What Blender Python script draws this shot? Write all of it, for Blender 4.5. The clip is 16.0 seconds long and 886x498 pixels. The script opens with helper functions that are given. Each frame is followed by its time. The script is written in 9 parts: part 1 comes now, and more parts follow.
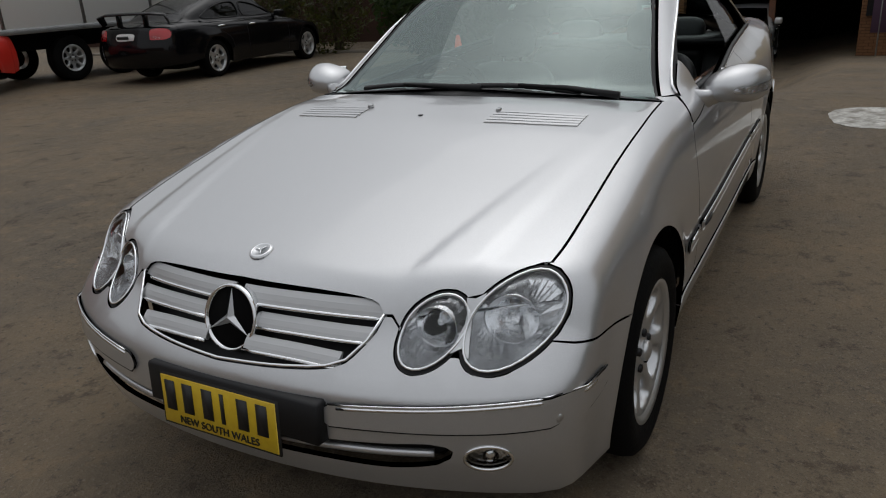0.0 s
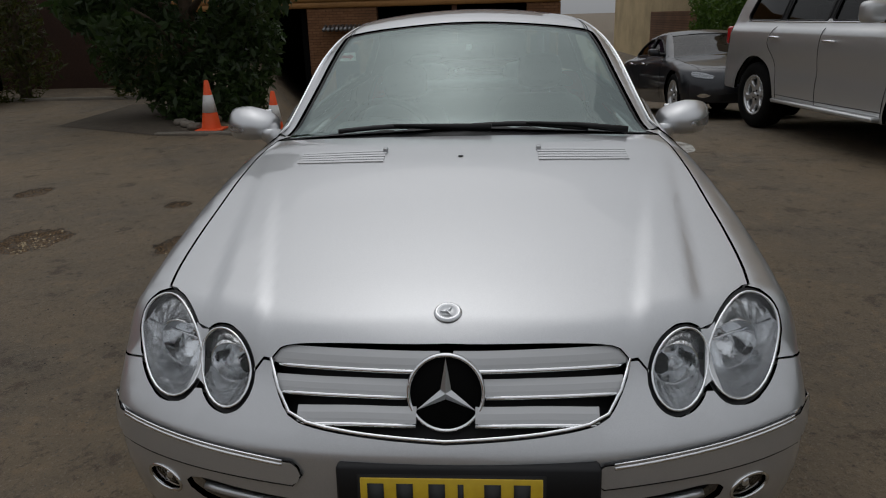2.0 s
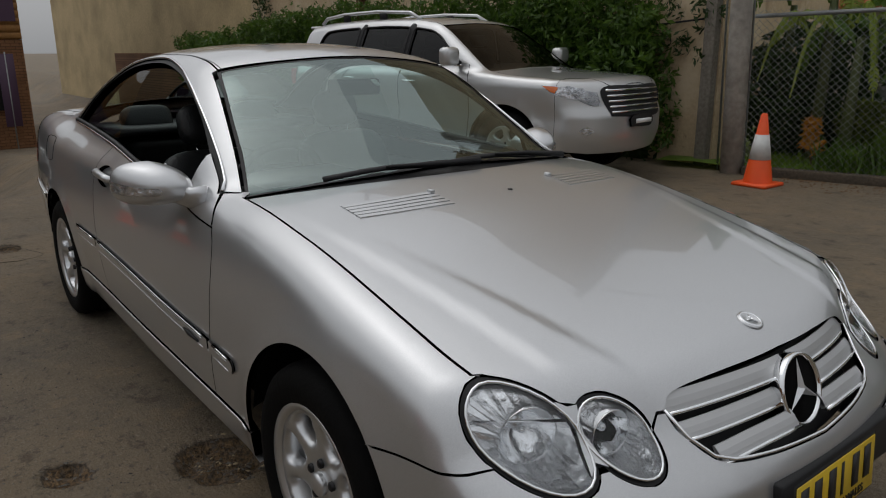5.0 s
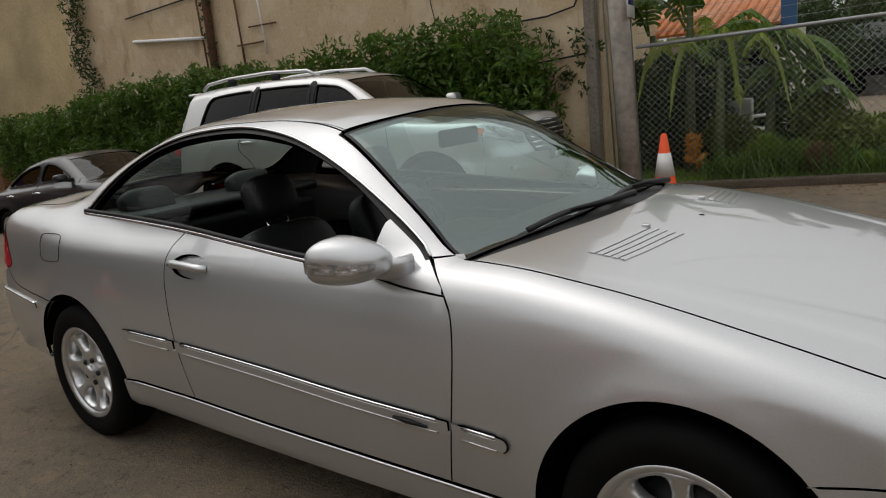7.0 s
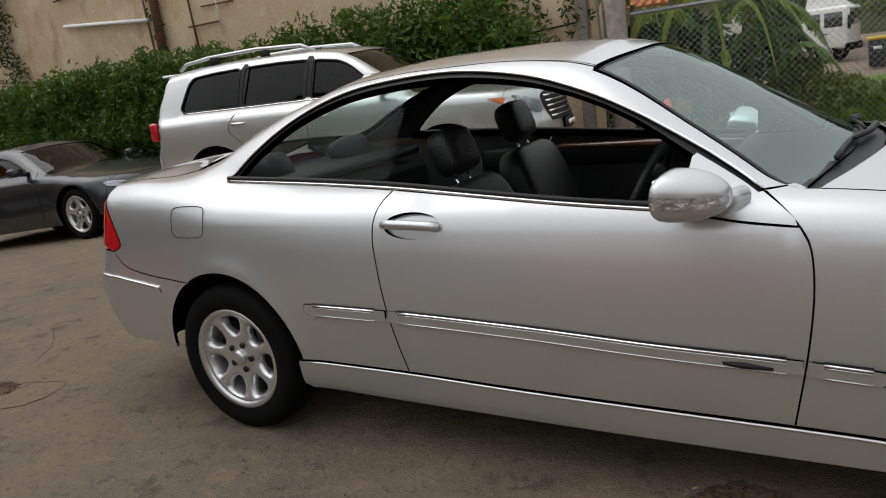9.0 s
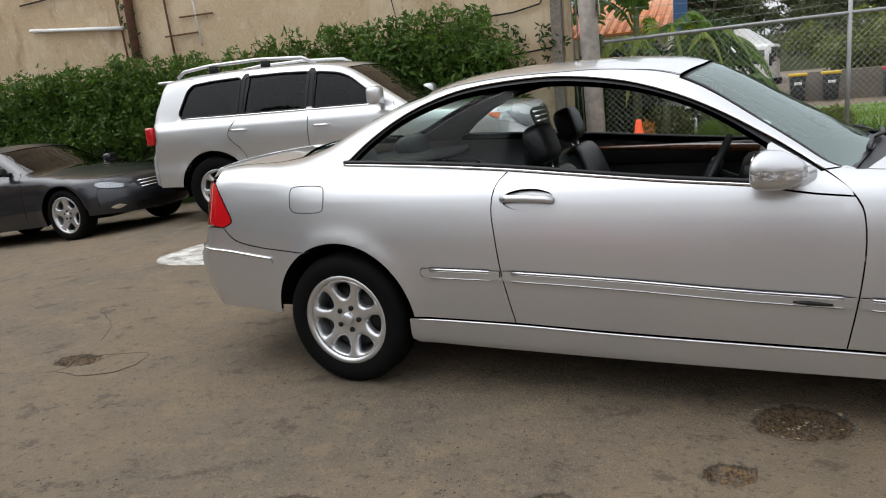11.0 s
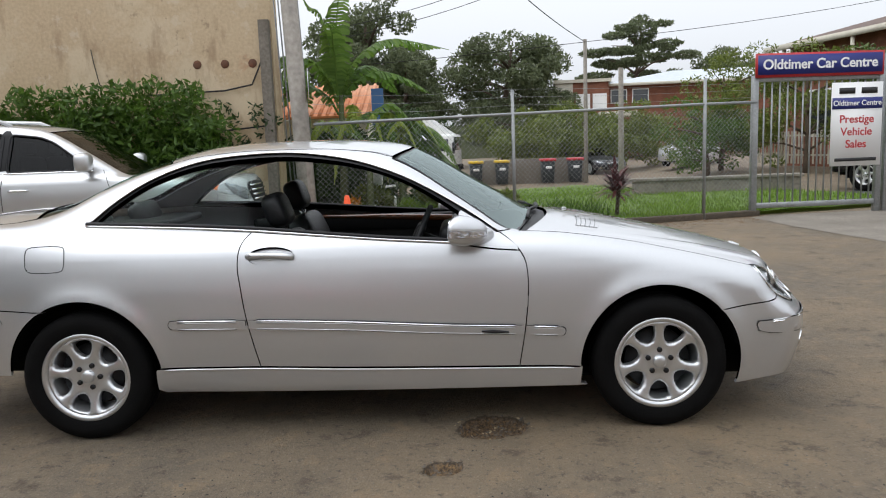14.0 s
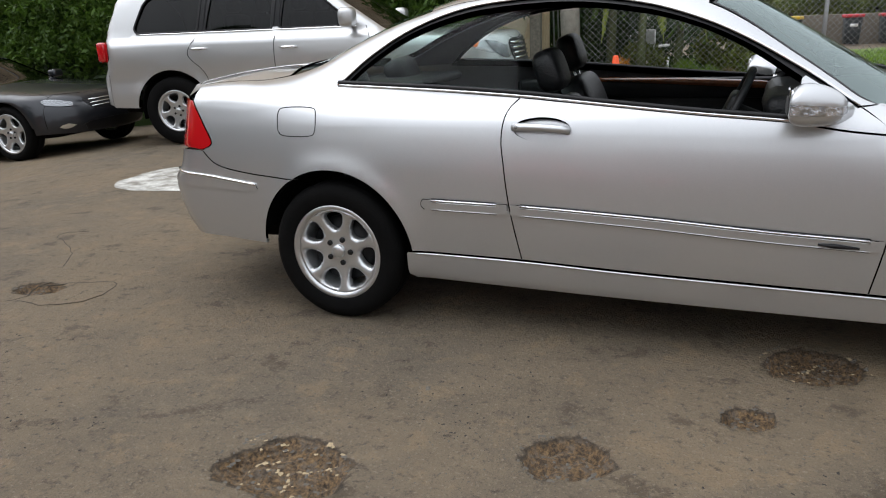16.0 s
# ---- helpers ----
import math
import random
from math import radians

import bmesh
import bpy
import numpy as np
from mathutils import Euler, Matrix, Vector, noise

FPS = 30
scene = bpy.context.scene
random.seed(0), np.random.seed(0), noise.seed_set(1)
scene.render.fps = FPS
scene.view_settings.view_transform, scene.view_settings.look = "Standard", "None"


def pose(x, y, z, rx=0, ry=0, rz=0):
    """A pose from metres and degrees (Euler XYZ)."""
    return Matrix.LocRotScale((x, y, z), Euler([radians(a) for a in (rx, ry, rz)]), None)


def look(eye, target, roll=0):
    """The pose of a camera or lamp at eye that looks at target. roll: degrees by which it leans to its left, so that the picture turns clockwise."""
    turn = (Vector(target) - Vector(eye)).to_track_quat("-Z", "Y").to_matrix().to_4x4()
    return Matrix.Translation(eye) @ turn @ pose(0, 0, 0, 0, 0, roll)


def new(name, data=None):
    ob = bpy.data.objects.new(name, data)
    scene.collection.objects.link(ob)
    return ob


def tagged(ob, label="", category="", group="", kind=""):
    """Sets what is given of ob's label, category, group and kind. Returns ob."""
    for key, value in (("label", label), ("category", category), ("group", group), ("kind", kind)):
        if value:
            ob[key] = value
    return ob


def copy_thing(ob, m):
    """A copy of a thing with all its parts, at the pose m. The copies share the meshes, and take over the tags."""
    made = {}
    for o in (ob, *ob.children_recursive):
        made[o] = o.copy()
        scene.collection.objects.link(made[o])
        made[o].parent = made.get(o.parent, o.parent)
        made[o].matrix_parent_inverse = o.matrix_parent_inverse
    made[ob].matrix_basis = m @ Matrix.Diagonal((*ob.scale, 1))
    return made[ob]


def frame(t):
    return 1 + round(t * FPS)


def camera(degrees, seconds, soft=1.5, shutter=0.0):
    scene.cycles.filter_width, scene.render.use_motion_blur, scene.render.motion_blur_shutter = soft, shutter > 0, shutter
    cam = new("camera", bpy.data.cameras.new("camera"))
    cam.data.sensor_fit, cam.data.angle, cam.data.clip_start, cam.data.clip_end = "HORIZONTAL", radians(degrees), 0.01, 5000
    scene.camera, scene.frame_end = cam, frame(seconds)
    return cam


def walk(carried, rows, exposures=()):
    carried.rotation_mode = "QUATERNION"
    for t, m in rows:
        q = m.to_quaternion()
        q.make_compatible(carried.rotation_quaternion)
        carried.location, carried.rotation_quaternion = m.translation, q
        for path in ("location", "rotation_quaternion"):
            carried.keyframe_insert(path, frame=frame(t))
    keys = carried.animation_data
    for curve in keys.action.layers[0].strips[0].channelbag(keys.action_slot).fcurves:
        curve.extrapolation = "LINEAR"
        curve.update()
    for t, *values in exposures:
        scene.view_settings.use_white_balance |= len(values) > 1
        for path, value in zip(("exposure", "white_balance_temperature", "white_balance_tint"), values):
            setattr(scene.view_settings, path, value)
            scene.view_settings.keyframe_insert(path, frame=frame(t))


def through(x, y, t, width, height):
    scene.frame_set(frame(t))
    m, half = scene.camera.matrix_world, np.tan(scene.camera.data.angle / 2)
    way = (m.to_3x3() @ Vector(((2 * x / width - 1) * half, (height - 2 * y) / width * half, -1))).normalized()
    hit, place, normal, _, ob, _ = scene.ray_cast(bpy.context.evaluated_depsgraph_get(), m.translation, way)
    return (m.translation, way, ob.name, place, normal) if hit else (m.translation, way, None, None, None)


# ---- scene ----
cam = camera(62.2, 16.0, soft=1.1)
PATH = [
    (0, (1.945, 1.276, 1.354), (0.309, 0.349, 0.674), -3.5),
    (0.5, (2.011, 0.991, 1.374), (0.268, 0.222, 0.764), -1.7),
    (1, (2.094, 0.707, 1.381), (0.275, 0.07, 0.846), -0.0),
    (1.5, (2.195, 0.42, 1.385), (0.314, 0.107, 0.781), -0.4),
    (2, (2.15, 0.099, 1.367), (0.247, -0.034, 0.765), -1.6),
    (2.5, (2.087, -0.256, 1.382), (0.164, -0.071, 0.864), 0.2),
    (3, (2.09, -0.622, 1.385), (0.235, -0.204, 0.764), 1.7),
    (3.5, (1.984, -0.881, 1.345), (0.161, -0.325, 0.737), 0.0),
    (3.7, (1.911, -0.984, 1.36), (0.132, -0.269, 0.789), -0.2),
    (5.8, (1.188, -1.947, 1.361), (-0.207, -0.612, 0.838), -1.0),
    (6, (1.105, -2.036, 1.374), (-0.239, -0.651, 0.849), -1.4),
    (6.5, (0.882, -2.215, 1.374), (-0.373, -0.756, 0.83), -0.4),
    (7, (0.555, -2.323, 1.386), (-0.653, -0.782, 0.977), -5.5),
    (7.5, (0.28, -2.47, 1.367), (-0.933, -0.939, 0.936), -3.7),
    (8, (0.035, -2.654, 1.347), (-1.025, -1.07, 0.739), -4.3),
    (8.5, (-0.22, -2.742, 1.311), (-1.319, -1.146, 0.813), -7.4),
    (9, (-0.483, -2.812, 1.342), (-1.49, -1.149, 0.875), -7.2),
    (9.2, (-0.544, -2.879, 1.307), (-1.468, -1.184, 0.785), -5.5),
    (11.3, (-0.932, -3.744, 1.334), (-1.735, -1.96, 0.92), -5.7),
    (11.5, (-0.965, -3.823, 1.327), (-1.728, -2.018, 0.926), -6.3),
    (12, (-0.952, -4.009, 1.325), (-1.567, -2.131, 1.02), -3.5),
    (12.5, (-0.861, -4.167, 1.333), (-1.095, -2.213, 0.976), -2.4),
    (13, (-0.802, -4.196, 1.332), (-0.651, -2.223, 1.042), -1.9),
    (13.5, (-0.809, -4.191, 1.336), (-0.597, -2.223, 1.05), -1.0),
    (14, (-0.884, -4.182, 1.338), (-0.948, -2.202, 1.063), -2.1),
    (14.5, (-0.967, -4.169, 1.332), (-1.354, -2.23, 1.027), -3.1),
    (15, (-1.086, -4.039, 1.323), (-1.632, -2.143, 0.994), -2.6),
    (15.5, (-1.104, -3.866, 1.27), (-1.643, -2.01, 0.753), -2.3),
    (16, (-1.133, -3.545, 1.287), (-1.839, -1.775, 0.681), -2.6),
]
EXPOSURES = [(0, -0.52, 6440, 10), (1.0, -0.66, 6430, 10), (1.5, -0.76, 6410, 10), (2.5, -0.81, 6400, 10), (3.7, -0.76, 6400, 10), (5.8, -0.40, 6620, 10), (7.0, -0.12, 6780, 10), (8.0, 0.08, 6740, 10), (9.2, 0.32, 6560, 10), (11.3, 0.74, 6360, 10), (13.5, 0.70, 6300, 10), (15.0, 0.68, 6250, 10), (16, 0.66, 6250, 10)]
walk(cam, [(t, look(eye, target, roll)) for t, eye, target, roll in PATH], EXPOSURES)

# ---- light ----
world = bpy.data.worlds.new("overcast_sky")
scene.world = world
world.use_nodes = True
wn, wl = world.node_tree.nodes, world.node_tree.links
sky = wn.new("ShaderNodeTexSky")
sky.sky_type, sky.sun_disc, sky.sun_elevation, sky.sun_rotation = "NISHITA", False, radians(63), radians(259)
sky.air_density, sky.dust_density = 1.0, 3.0
pale = wn.new("ShaderNodeHueSaturation")
pale.inputs["Saturation"].default_value = 0.12
clouds = wn.new("ShaderNodeMix")
clouds.data_type, clouds.blend_type = "RGBA", "MIX"
clouds.inputs["Factor"].default_value = 0.6
clouds.inputs["B"].default_value = (8.3, 8.5, 8.8, 1)
wl.new(sky.outputs[0], pale.inputs["Color"])
wl.new(pale.outputs[0], clouds.inputs["A"])
# an overcast sky: three times as bright overhead as at the horizon
way, axes, rise = wn.new("ShaderNodeTexCoord"), wn.new("ShaderNodeSeparateXYZ"), wn.new("ShaderNodeMapRange")
rise.inputs["To Min"].default_value, rise.inputs["To Max"].default_value = 0.64, 1.48
dim = wn.new("ShaderNodeVectorMath")
dim.operation = "SCALE"
wl.new(way.outputs["Generated"], axes.inputs[0])
wl.new(axes.outputs["Z"], rise.inputs["Value"])
wl.new(clouds.outputs["Result"], dim.inputs[0])
wl.new(rise.outputs[0], dim.inputs["Scale"])
wl.new(dim.outputs[0], wn["Background"].inputs["Color"])
wn["Background"].inputs["Strength"].default_value = 0.115
sun = new("sun", bpy.data.lights.new("sun", "SUN"))
sun.data.energy, sun.data.angle, sun.data.color = 0.32, radians(60), (1, 0.97, 0.93)
sun.matrix_world = look((-10, -2, 20), (0, 0, 0))

# ---- materials ----


def mat(name, color, rough=0.6, metal=0.0, grain=0.0, scale=40.0, stain=0.0, stain_scale=1.5, bump=0.0, coat=0.0, other=None, seed=0.0, spec=0.5):
    """A material with fine grain and broad stains in its colour, and relief from the grain."""
    m = bpy.data.materials.new(name)
    m.use_nodes = True
    n, l = m.node_tree.nodes, m.node_tree.links
    b = n["Principled BSDF"]
    b.inputs["Base Color"].default_value = (*color, 1)
    b.inputs["Roughness"].default_value, b.inputs["Metallic"].default_value = rough, metal
    b.inputs["Specular IOR Level"].default_value = spec
    b.inputs["Coat Weight"].default_value, b.inputs["Coat Roughness"].default_value = coat, 0.02
    if grain or stain or bump:
        at = n.new("ShaderNodeTexCoord")
        move = n.new("ShaderNodeMapping")
        move.inputs["Location"].default_value = (seed, seed * 2, seed * 3)
        l.new(at.outputs["Object"], move.inputs["Vector"])
        fine, broad = n.new("ShaderNodeTexNoise"), n.new("ShaderNodeTexNoise")
        fine.inputs["Scale"].default_value, fine.inputs["Detail"].default_value = scale, 6
        broad.inputs["Scale"].default_value, broad.inputs["Detail"].default_value = stain_scale, 5
        for x in (fine, broad):
            l.new(move.outputs[0], x.inputs["Vector"])
        ramp = n.new("ShaderNodeValToRGB")
        ramp.color_ramp.elements[0].position, ramp.color_ramp.elements[1].position = 0.35, 0.7
        c2 = other or tuple(c * 0.45 for c in color)
        ramp.color_ramp.elements[0].color, ramp.color_ramp.elements[1].color = (*color, 1), (*c2, 1)
        l.new(broad.outputs["Fac"], ramp.inputs["Fac"])
        m1 = n.new("ShaderNodeMix")
        m1.data_type = "RGBA"
        m1.inputs["Factor"].default_value = stain
        m1.inputs["A"].default_value = (*color, 1)
        l.new(ramp.outputs[0], m1.inputs["B"])
        m2 = n.new("ShaderNodeMix")
        m2.data_type, m2.blend_type = "RGBA", "OVERLAY"
        m2.inputs["Factor"].default_value = grain
        l.new(m1.outputs["Result"], m2.inputs["A"])
        l.new(fine.outputs["Fac"], m2.inputs["B"])
        l.new(m2.outputs["Result"], b.inputs["Base Color"])
        if bump:
            bp = n.new("ShaderNodeBump")
            bp.inputs["Strength"].default_value, bp.inputs["Distance"].default_value = bump, 0.01
            l.new(fine.outputs["Fac"], bp.inputs["Height"])
            l.new(bp.outputs[0], b.inputs["Normal"])
    return m


def clear(name, tint=(0.9, 0.95, 0.93), rough=0.0, ior=1.5, gleam=(1, 1, 1), thin=False):
    """Glass as a single sheet; thin: the same gloss from both of its sides."""
    m = bpy.data.materials.new(name)
    m.use_nodes = True
    n, l = m.node_tree.nodes, m.node_tree.links
    n.remove(n["Principled BSDF"])
    see, shine, mix, fres = n.new("ShaderNodeBsdfTransparent"), n.new("ShaderNodeBsdfGlossy"), n.new("ShaderNodeMixShader"), n.new("ShaderNodeFresnel")
    see.inputs[0].default_value = (*tint, 1)
    shine.inputs["Color"].default_value, shine.inputs["Roughness"].default_value = (*gleam, 1), rough
    fres.inputs["IOR"].default_value = ior
    if thin:
        face, power, span = n.new("ShaderNodeLayerWeight"), n.new("ShaderNodeMath"), n.new("ShaderNodeMapRange")
        power.operation, power.inputs[1].default_value = "POWER", 6.0
        span.inputs["To Min"].default_value, span.inputs["To Max"].default_value = 0.012, 0.6
        l.new(face.outputs["Facing"], power.inputs[0])
        l.new(power.outputs[0], span.inputs["Value"])
        l.new(span.outputs[0], mix.inputs[0])
    else:
        l.new(fres.outputs[0], mix.inputs[0])
    l.new(see.outputs[0], mix.inputs[1])
    l.new(shine.outputs[0], mix.inputs[2])
    l.new(mix.outputs[0], n["Material Output"].inputs[0])
    return m


def asphalt():
    """Old yard asphalt: grey aggregate, brown dust in broad drifts, dark damp patches, a dull sheen."""
    m = bpy.data.materials.new("worn_asphalt")
    m.use_nodes = True
    n, l = m.node_tree.nodes, m.node_tree.links
    b = n["Principled BSDF"]
    at = n.new("ShaderNodeTexCoord")

    def tex(scale, detail, rough=0.55):
        t = n.new("ShaderNodeTexNoise")
        t.inputs["Scale"].default_value, t.inputs["Detail"].default_value, t.inputs["Roughness"].default_value = scale, detail, rough
        l.new(at.outputs["Object"], t.inputs["Vector"])
        return t

    def ramp(src, a, z, lo=0.0, hi=1.0):
        r = n.new("ShaderNodeMapRange")
        r.inputs["From Min"].default_value, r.inputs["From Max"].default_value = a, z
        r.inputs["To Min"].default_value, r.inputs["To Max"].default_value = lo, hi
        l.new(src, r.inputs["Value"])
        return r.outputs[0]

    def mix(fac, a, c, kind="MIX"):
        x = n.new("ShaderNodeMix")
        x.data_type, x.blend_type = "RGBA", kind
        for key, val in (("Factor", fac), ("A", a), ("B", c)):
            if isinstance(val, tuple):
                x.inputs[key].default_value = (*val, 1)
            elif isinstance(val, float):
                x.inputs[key].default_value = val
            else:
                l.new(val, x.inputs[key])
        return x.outputs["Result"]

    drift, damp, speck, fleck, lump, spots = tex(0.55, 6), tex(1.7, 7, 0.65), tex(70, 4, 0.75), tex(170, 3, 0.7), tex(9, 6, 0.6), tex(26, 5, 0.7)
    col = mix(ramp(drift.outputs["Fac"], 0.36, 0.66), (0.145, 0.117, 0.084), (0.218, 0.163, 0.102))
    col = mix(ramp(damp.outputs["Fac"], 0.50, 0.72, 0.0, 0.5), col, (0.068, 0.054, 0.039))
    col = mix(ramp(lump.outputs["Fac"], 0.48, 0.7, 0.0, 0.5), col, (0.235, 0.182, 0.120))
    crust = tex(4.2, 9, 0.72)
    col = mix(ramp(crust.outputs["Fac"], 0.55, 0.60, 0.0, 0.6), col, (0.240, 0.175, 0.105))
    col = mix(ramp(crust.outputs["Fac"], 0.44, 0.38, 0.0, 0.65), col, (0.065, 0.047, 0.030))
    col = mix(ramp(spots.outputs["Fac"], 0.55, 0.66, 0.0, 0.65), col, (0.057, 0.046, 0.033))
    col = mix(ramp(speck.outputs["Fac"], 0.55, 0.66, 0.0, 0.6), col, (0.30, 0.255, 0.192))
    col = mix(ramp(fleck.outputs["Fac"], 0.55, 0.66, 0.0, 0.5), col, (0.040, 0.035, 0.027))
    # loose dirt and broken stone in the holes, with a dark broken rim
    hole = n.new("ShaderNodeAttribute")
    hole.attribute_name = "broken"
    jag = n.new("ShaderNodeMath")
    jag.operation = "MULTIPLY_ADD"
    jag.inputs[1].default_value = 0.55
    l.new(spots.outputs["Fac"], jag.inputs[0])
    l.new(hole.outputs["Fac"], jag.inputs[2])
    soil = mix(ramp(speck.outputs["Fac"], 0.4, 0.65), (0.045, 0.03, 0.018), (0.24, 0.15, 0.07))
    soil = mix(ramp(spots.outputs["Fac"], 0.5, 0.62, 0.0, 0.6), soil, (0.15, 0.125, 0.098))
    col = mix(ramp(jag.outputs[0], 0.36, 0.46, 0.0, 0.75), col, (0.02, 0.016, 0.012))
    col = mix(ramp(jag.outputs[0], 0.44, 0.66), col, soil)
    l.new(col, b.inputs["Base Color"])
    l.new(ramp(damp.outputs["Fac"], 0.4, 0.75, 0.8, 0.6), b.inputs["Roughness"])
    b.inputs["Specular IOR Level"].default_value = 0.35
    bp, b2 = n.new("ShaderNodeBump"), n.new("ShaderNodeBump")
    bp.inputs["Strength"].default_value, bp.inputs["Distance"].default_value = 1.0, 0.014
    b2.inputs["Strength"].default_value, b2.inputs["Distance"].default_value = 0.8, 0.02
    l.new(speck.outputs["Fac"], bp.inputs["Height"])
    l.new(spots.outputs["Fac"], b2.inputs["Height"])
    l.new(b2.outputs[0], bp.inputs["Normal"])
    l.new(bp.outputs[0], b.inputs["Normal"])
    return m


def bricks(name, color, joint, heading):
    """Brickwork with its courses, running along a heading in degrees."""
    m = mat(name, color, 0.85, 0, 0.4, 30, 0.5, 1.2, 0.3)
    n, l = m.node_tree.nodes, m.node_tree.links
    b = n["Principled BSDF"]
    old = b.inputs["Base Color"].links[0].from_socket
    at, dot, axes, join, lay = n.new("ShaderNodeTexCoord"), n.new("ShaderNodeVectorMath"), n.new("ShaderNodeSeparateXYZ"), n.new("ShaderNodeCombineXYZ"), n.new("ShaderNodeTexBrick")
    dot.operation = "DOT_PRODUCT"
    dot.inputs[1].default_value = (math.cos(radians(heading)), math.sin(radians(heading)), 0)
    l.new(at.outputs["Object"], dot.inputs[0])
    l.new(at.outputs["Object"], axes.inputs[0])
    l.new(dot.outputs["Value"], join.inputs[0])
    l.new(axes.outputs["Z"], join.inputs[1])
    lay.inputs["Scale"].default_value, lay.inputs["Brick Width"].default_value, lay.inputs["Row Height"].default_value, lay.inputs["Mortar Size"].default_value = 1.0, 0.24, 0.086, 0.007
    lay.inputs["Color1"].default_value, lay.inputs["Color2"].default_value, lay.inputs["Mortar"].default_value = (1, 1, 1, 1), (0.78, 0.73, 0.68, 1), (*joint, 1)
    l.new(join.outputs[0], lay.inputs["Vector"])
    mx = n.new("ShaderNodeMix")
    mx.data_type, mx.blend_type = "RGBA", "MULTIPLY"
    mx.inputs["Factor"].default_value = 1.0
    l.new(old, mx.inputs["A"])
    l.new(lay.outputs["Color"], mx.inputs["B"])
    l.new(mx.outputs["Result"], b.inputs["Base Color"])
    return m


def stained_wall():
    """Old beige render: broad drifts, rubbed pale patches, rusty marks and runs down from the top."""
    m = mat("beige_render", (0.53, 0.41, 0.265), 0.88, 0, 0.25, 22, 0.6, 0.45, 0.4, other=(0.43, 0.31, 0.19))
    n, l = m.node_tree.nodes, m.node_tree.links
    b = n["Principled BSDF"]
    at = n.new("ShaderNodeTexCoord")

    def layer(scale, stretch, lo, hi, amount, color, detail=7, rough=0.65):
        move, t, r, x = n.new("ShaderNodeMapping"), n.new("ShaderNodeTexNoise"), n.new("ShaderNodeMapRange"), n.new("ShaderNodeMix")
        move.inputs["Scale"].default_value = (1, 1, stretch)
        t.inputs["Scale"].default_value, t.inputs["Detail"].default_value, t.inputs["Roughness"].default_value = scale, detail, rough
        r.inputs["From Min"].default_value, r.inputs["From Max"].default_value, r.inputs["To Max"].default_value = lo, hi, amount
        x.data_type = "RGBA"
        x.inputs["B"].default_value = (*color, 1)
        l.new(at.outputs["Object"], move.inputs["Vector"])
        l.new(move.outputs[0], t.inputs["Vector"])
        l.new(t.outputs["Fac"], r.inputs["Value"])
        l.new(r.outputs[0], x.inputs["Factor"])
        l.new(b.inputs["Base Color"].links[0].from_socket, x.inputs["A"])
        l.new(x.outputs["Result"], b.inputs["Base Color"])

    layer(1.1, 1.0, 0.50, 0.60, 0.75, (0.60, 0.49, 0.34))
    layer(2.6, 0.35, 0.55, 0.66, 0.6, (0.30, 0.20, 0.12))
    layer(1.7, 1.0, 0.62, 0.70, 0.55, (0.42, 0.22, 0.12))
    layer(7.0, 0.8, 0.62, 0.70, 0.6, (0.22, 0.15, 0.10))
    layer(4.2, 1.0, 0.58, 0.66, 0.5, (0.62, 0.53, 0.40))
    layer(16.0, 1.0, 0.66, 0.72, 0.6, (0.17, 0.12, 0.08))
    return m


def foliage(name, low, high, through=0.4, rough=0.5):
    """Leaves: each its own shade between two greens, and some light passes through."""
    m = bpy.data.materials.new(name)
    m.use_nodes = True
    n, l = m.node_tree.nodes, m.node_tree.links
    b = n["Principled BSDF"]
    b.inputs["Roughness"].default_value = rough
    g, r, at, t = n.new("ShaderNodeNewGeometry"), n.new("ShaderNodeValToRGB"), n.new("ShaderNodeTexCoord"), n.new("ShaderNodeTexNoise")
    t.inputs["Scale"].default_value = 1.3
    l.new(at.outputs["Object"], t.inputs["Vector"])
    add = n.new("ShaderNodeMath")
    add.operation = "MULTIPLY_ADD"
    add.inputs[1].default_value = 0.6
    l.new(g.outputs["Random Per Island"], add.inputs[0])
    half = n.new("ShaderNodeMath")
    half.operation = "MULTIPLY"
    half.inputs[1].default_value = 0.5
    l.new(t.outputs["Fac"], half.inputs[0])
    l.new(half.outputs[0], add.inputs[2])
    r.color_ramp.elements[0].color, r.color_ramp.elements[1].color = (*low, 1), (*high, 1)
    l.new(add.outputs[0], r.inputs["Fac"])
    l.new(r.outputs[0], b.inputs["Base Color"])
    tr, mx = n.new("ShaderNodeBsdfTranslucent"), n.new("ShaderNodeMixShader")
    l.new(r.outputs[0], tr.inputs["Color"])
    mx.inputs[0].default_value = through
    l.new(b.outputs[0], mx.inputs[1])
    l.new(tr.outputs[0], mx.inputs[2])
    l.new(mx.outputs[0], n["Material Output"].inputs[0])
    return m


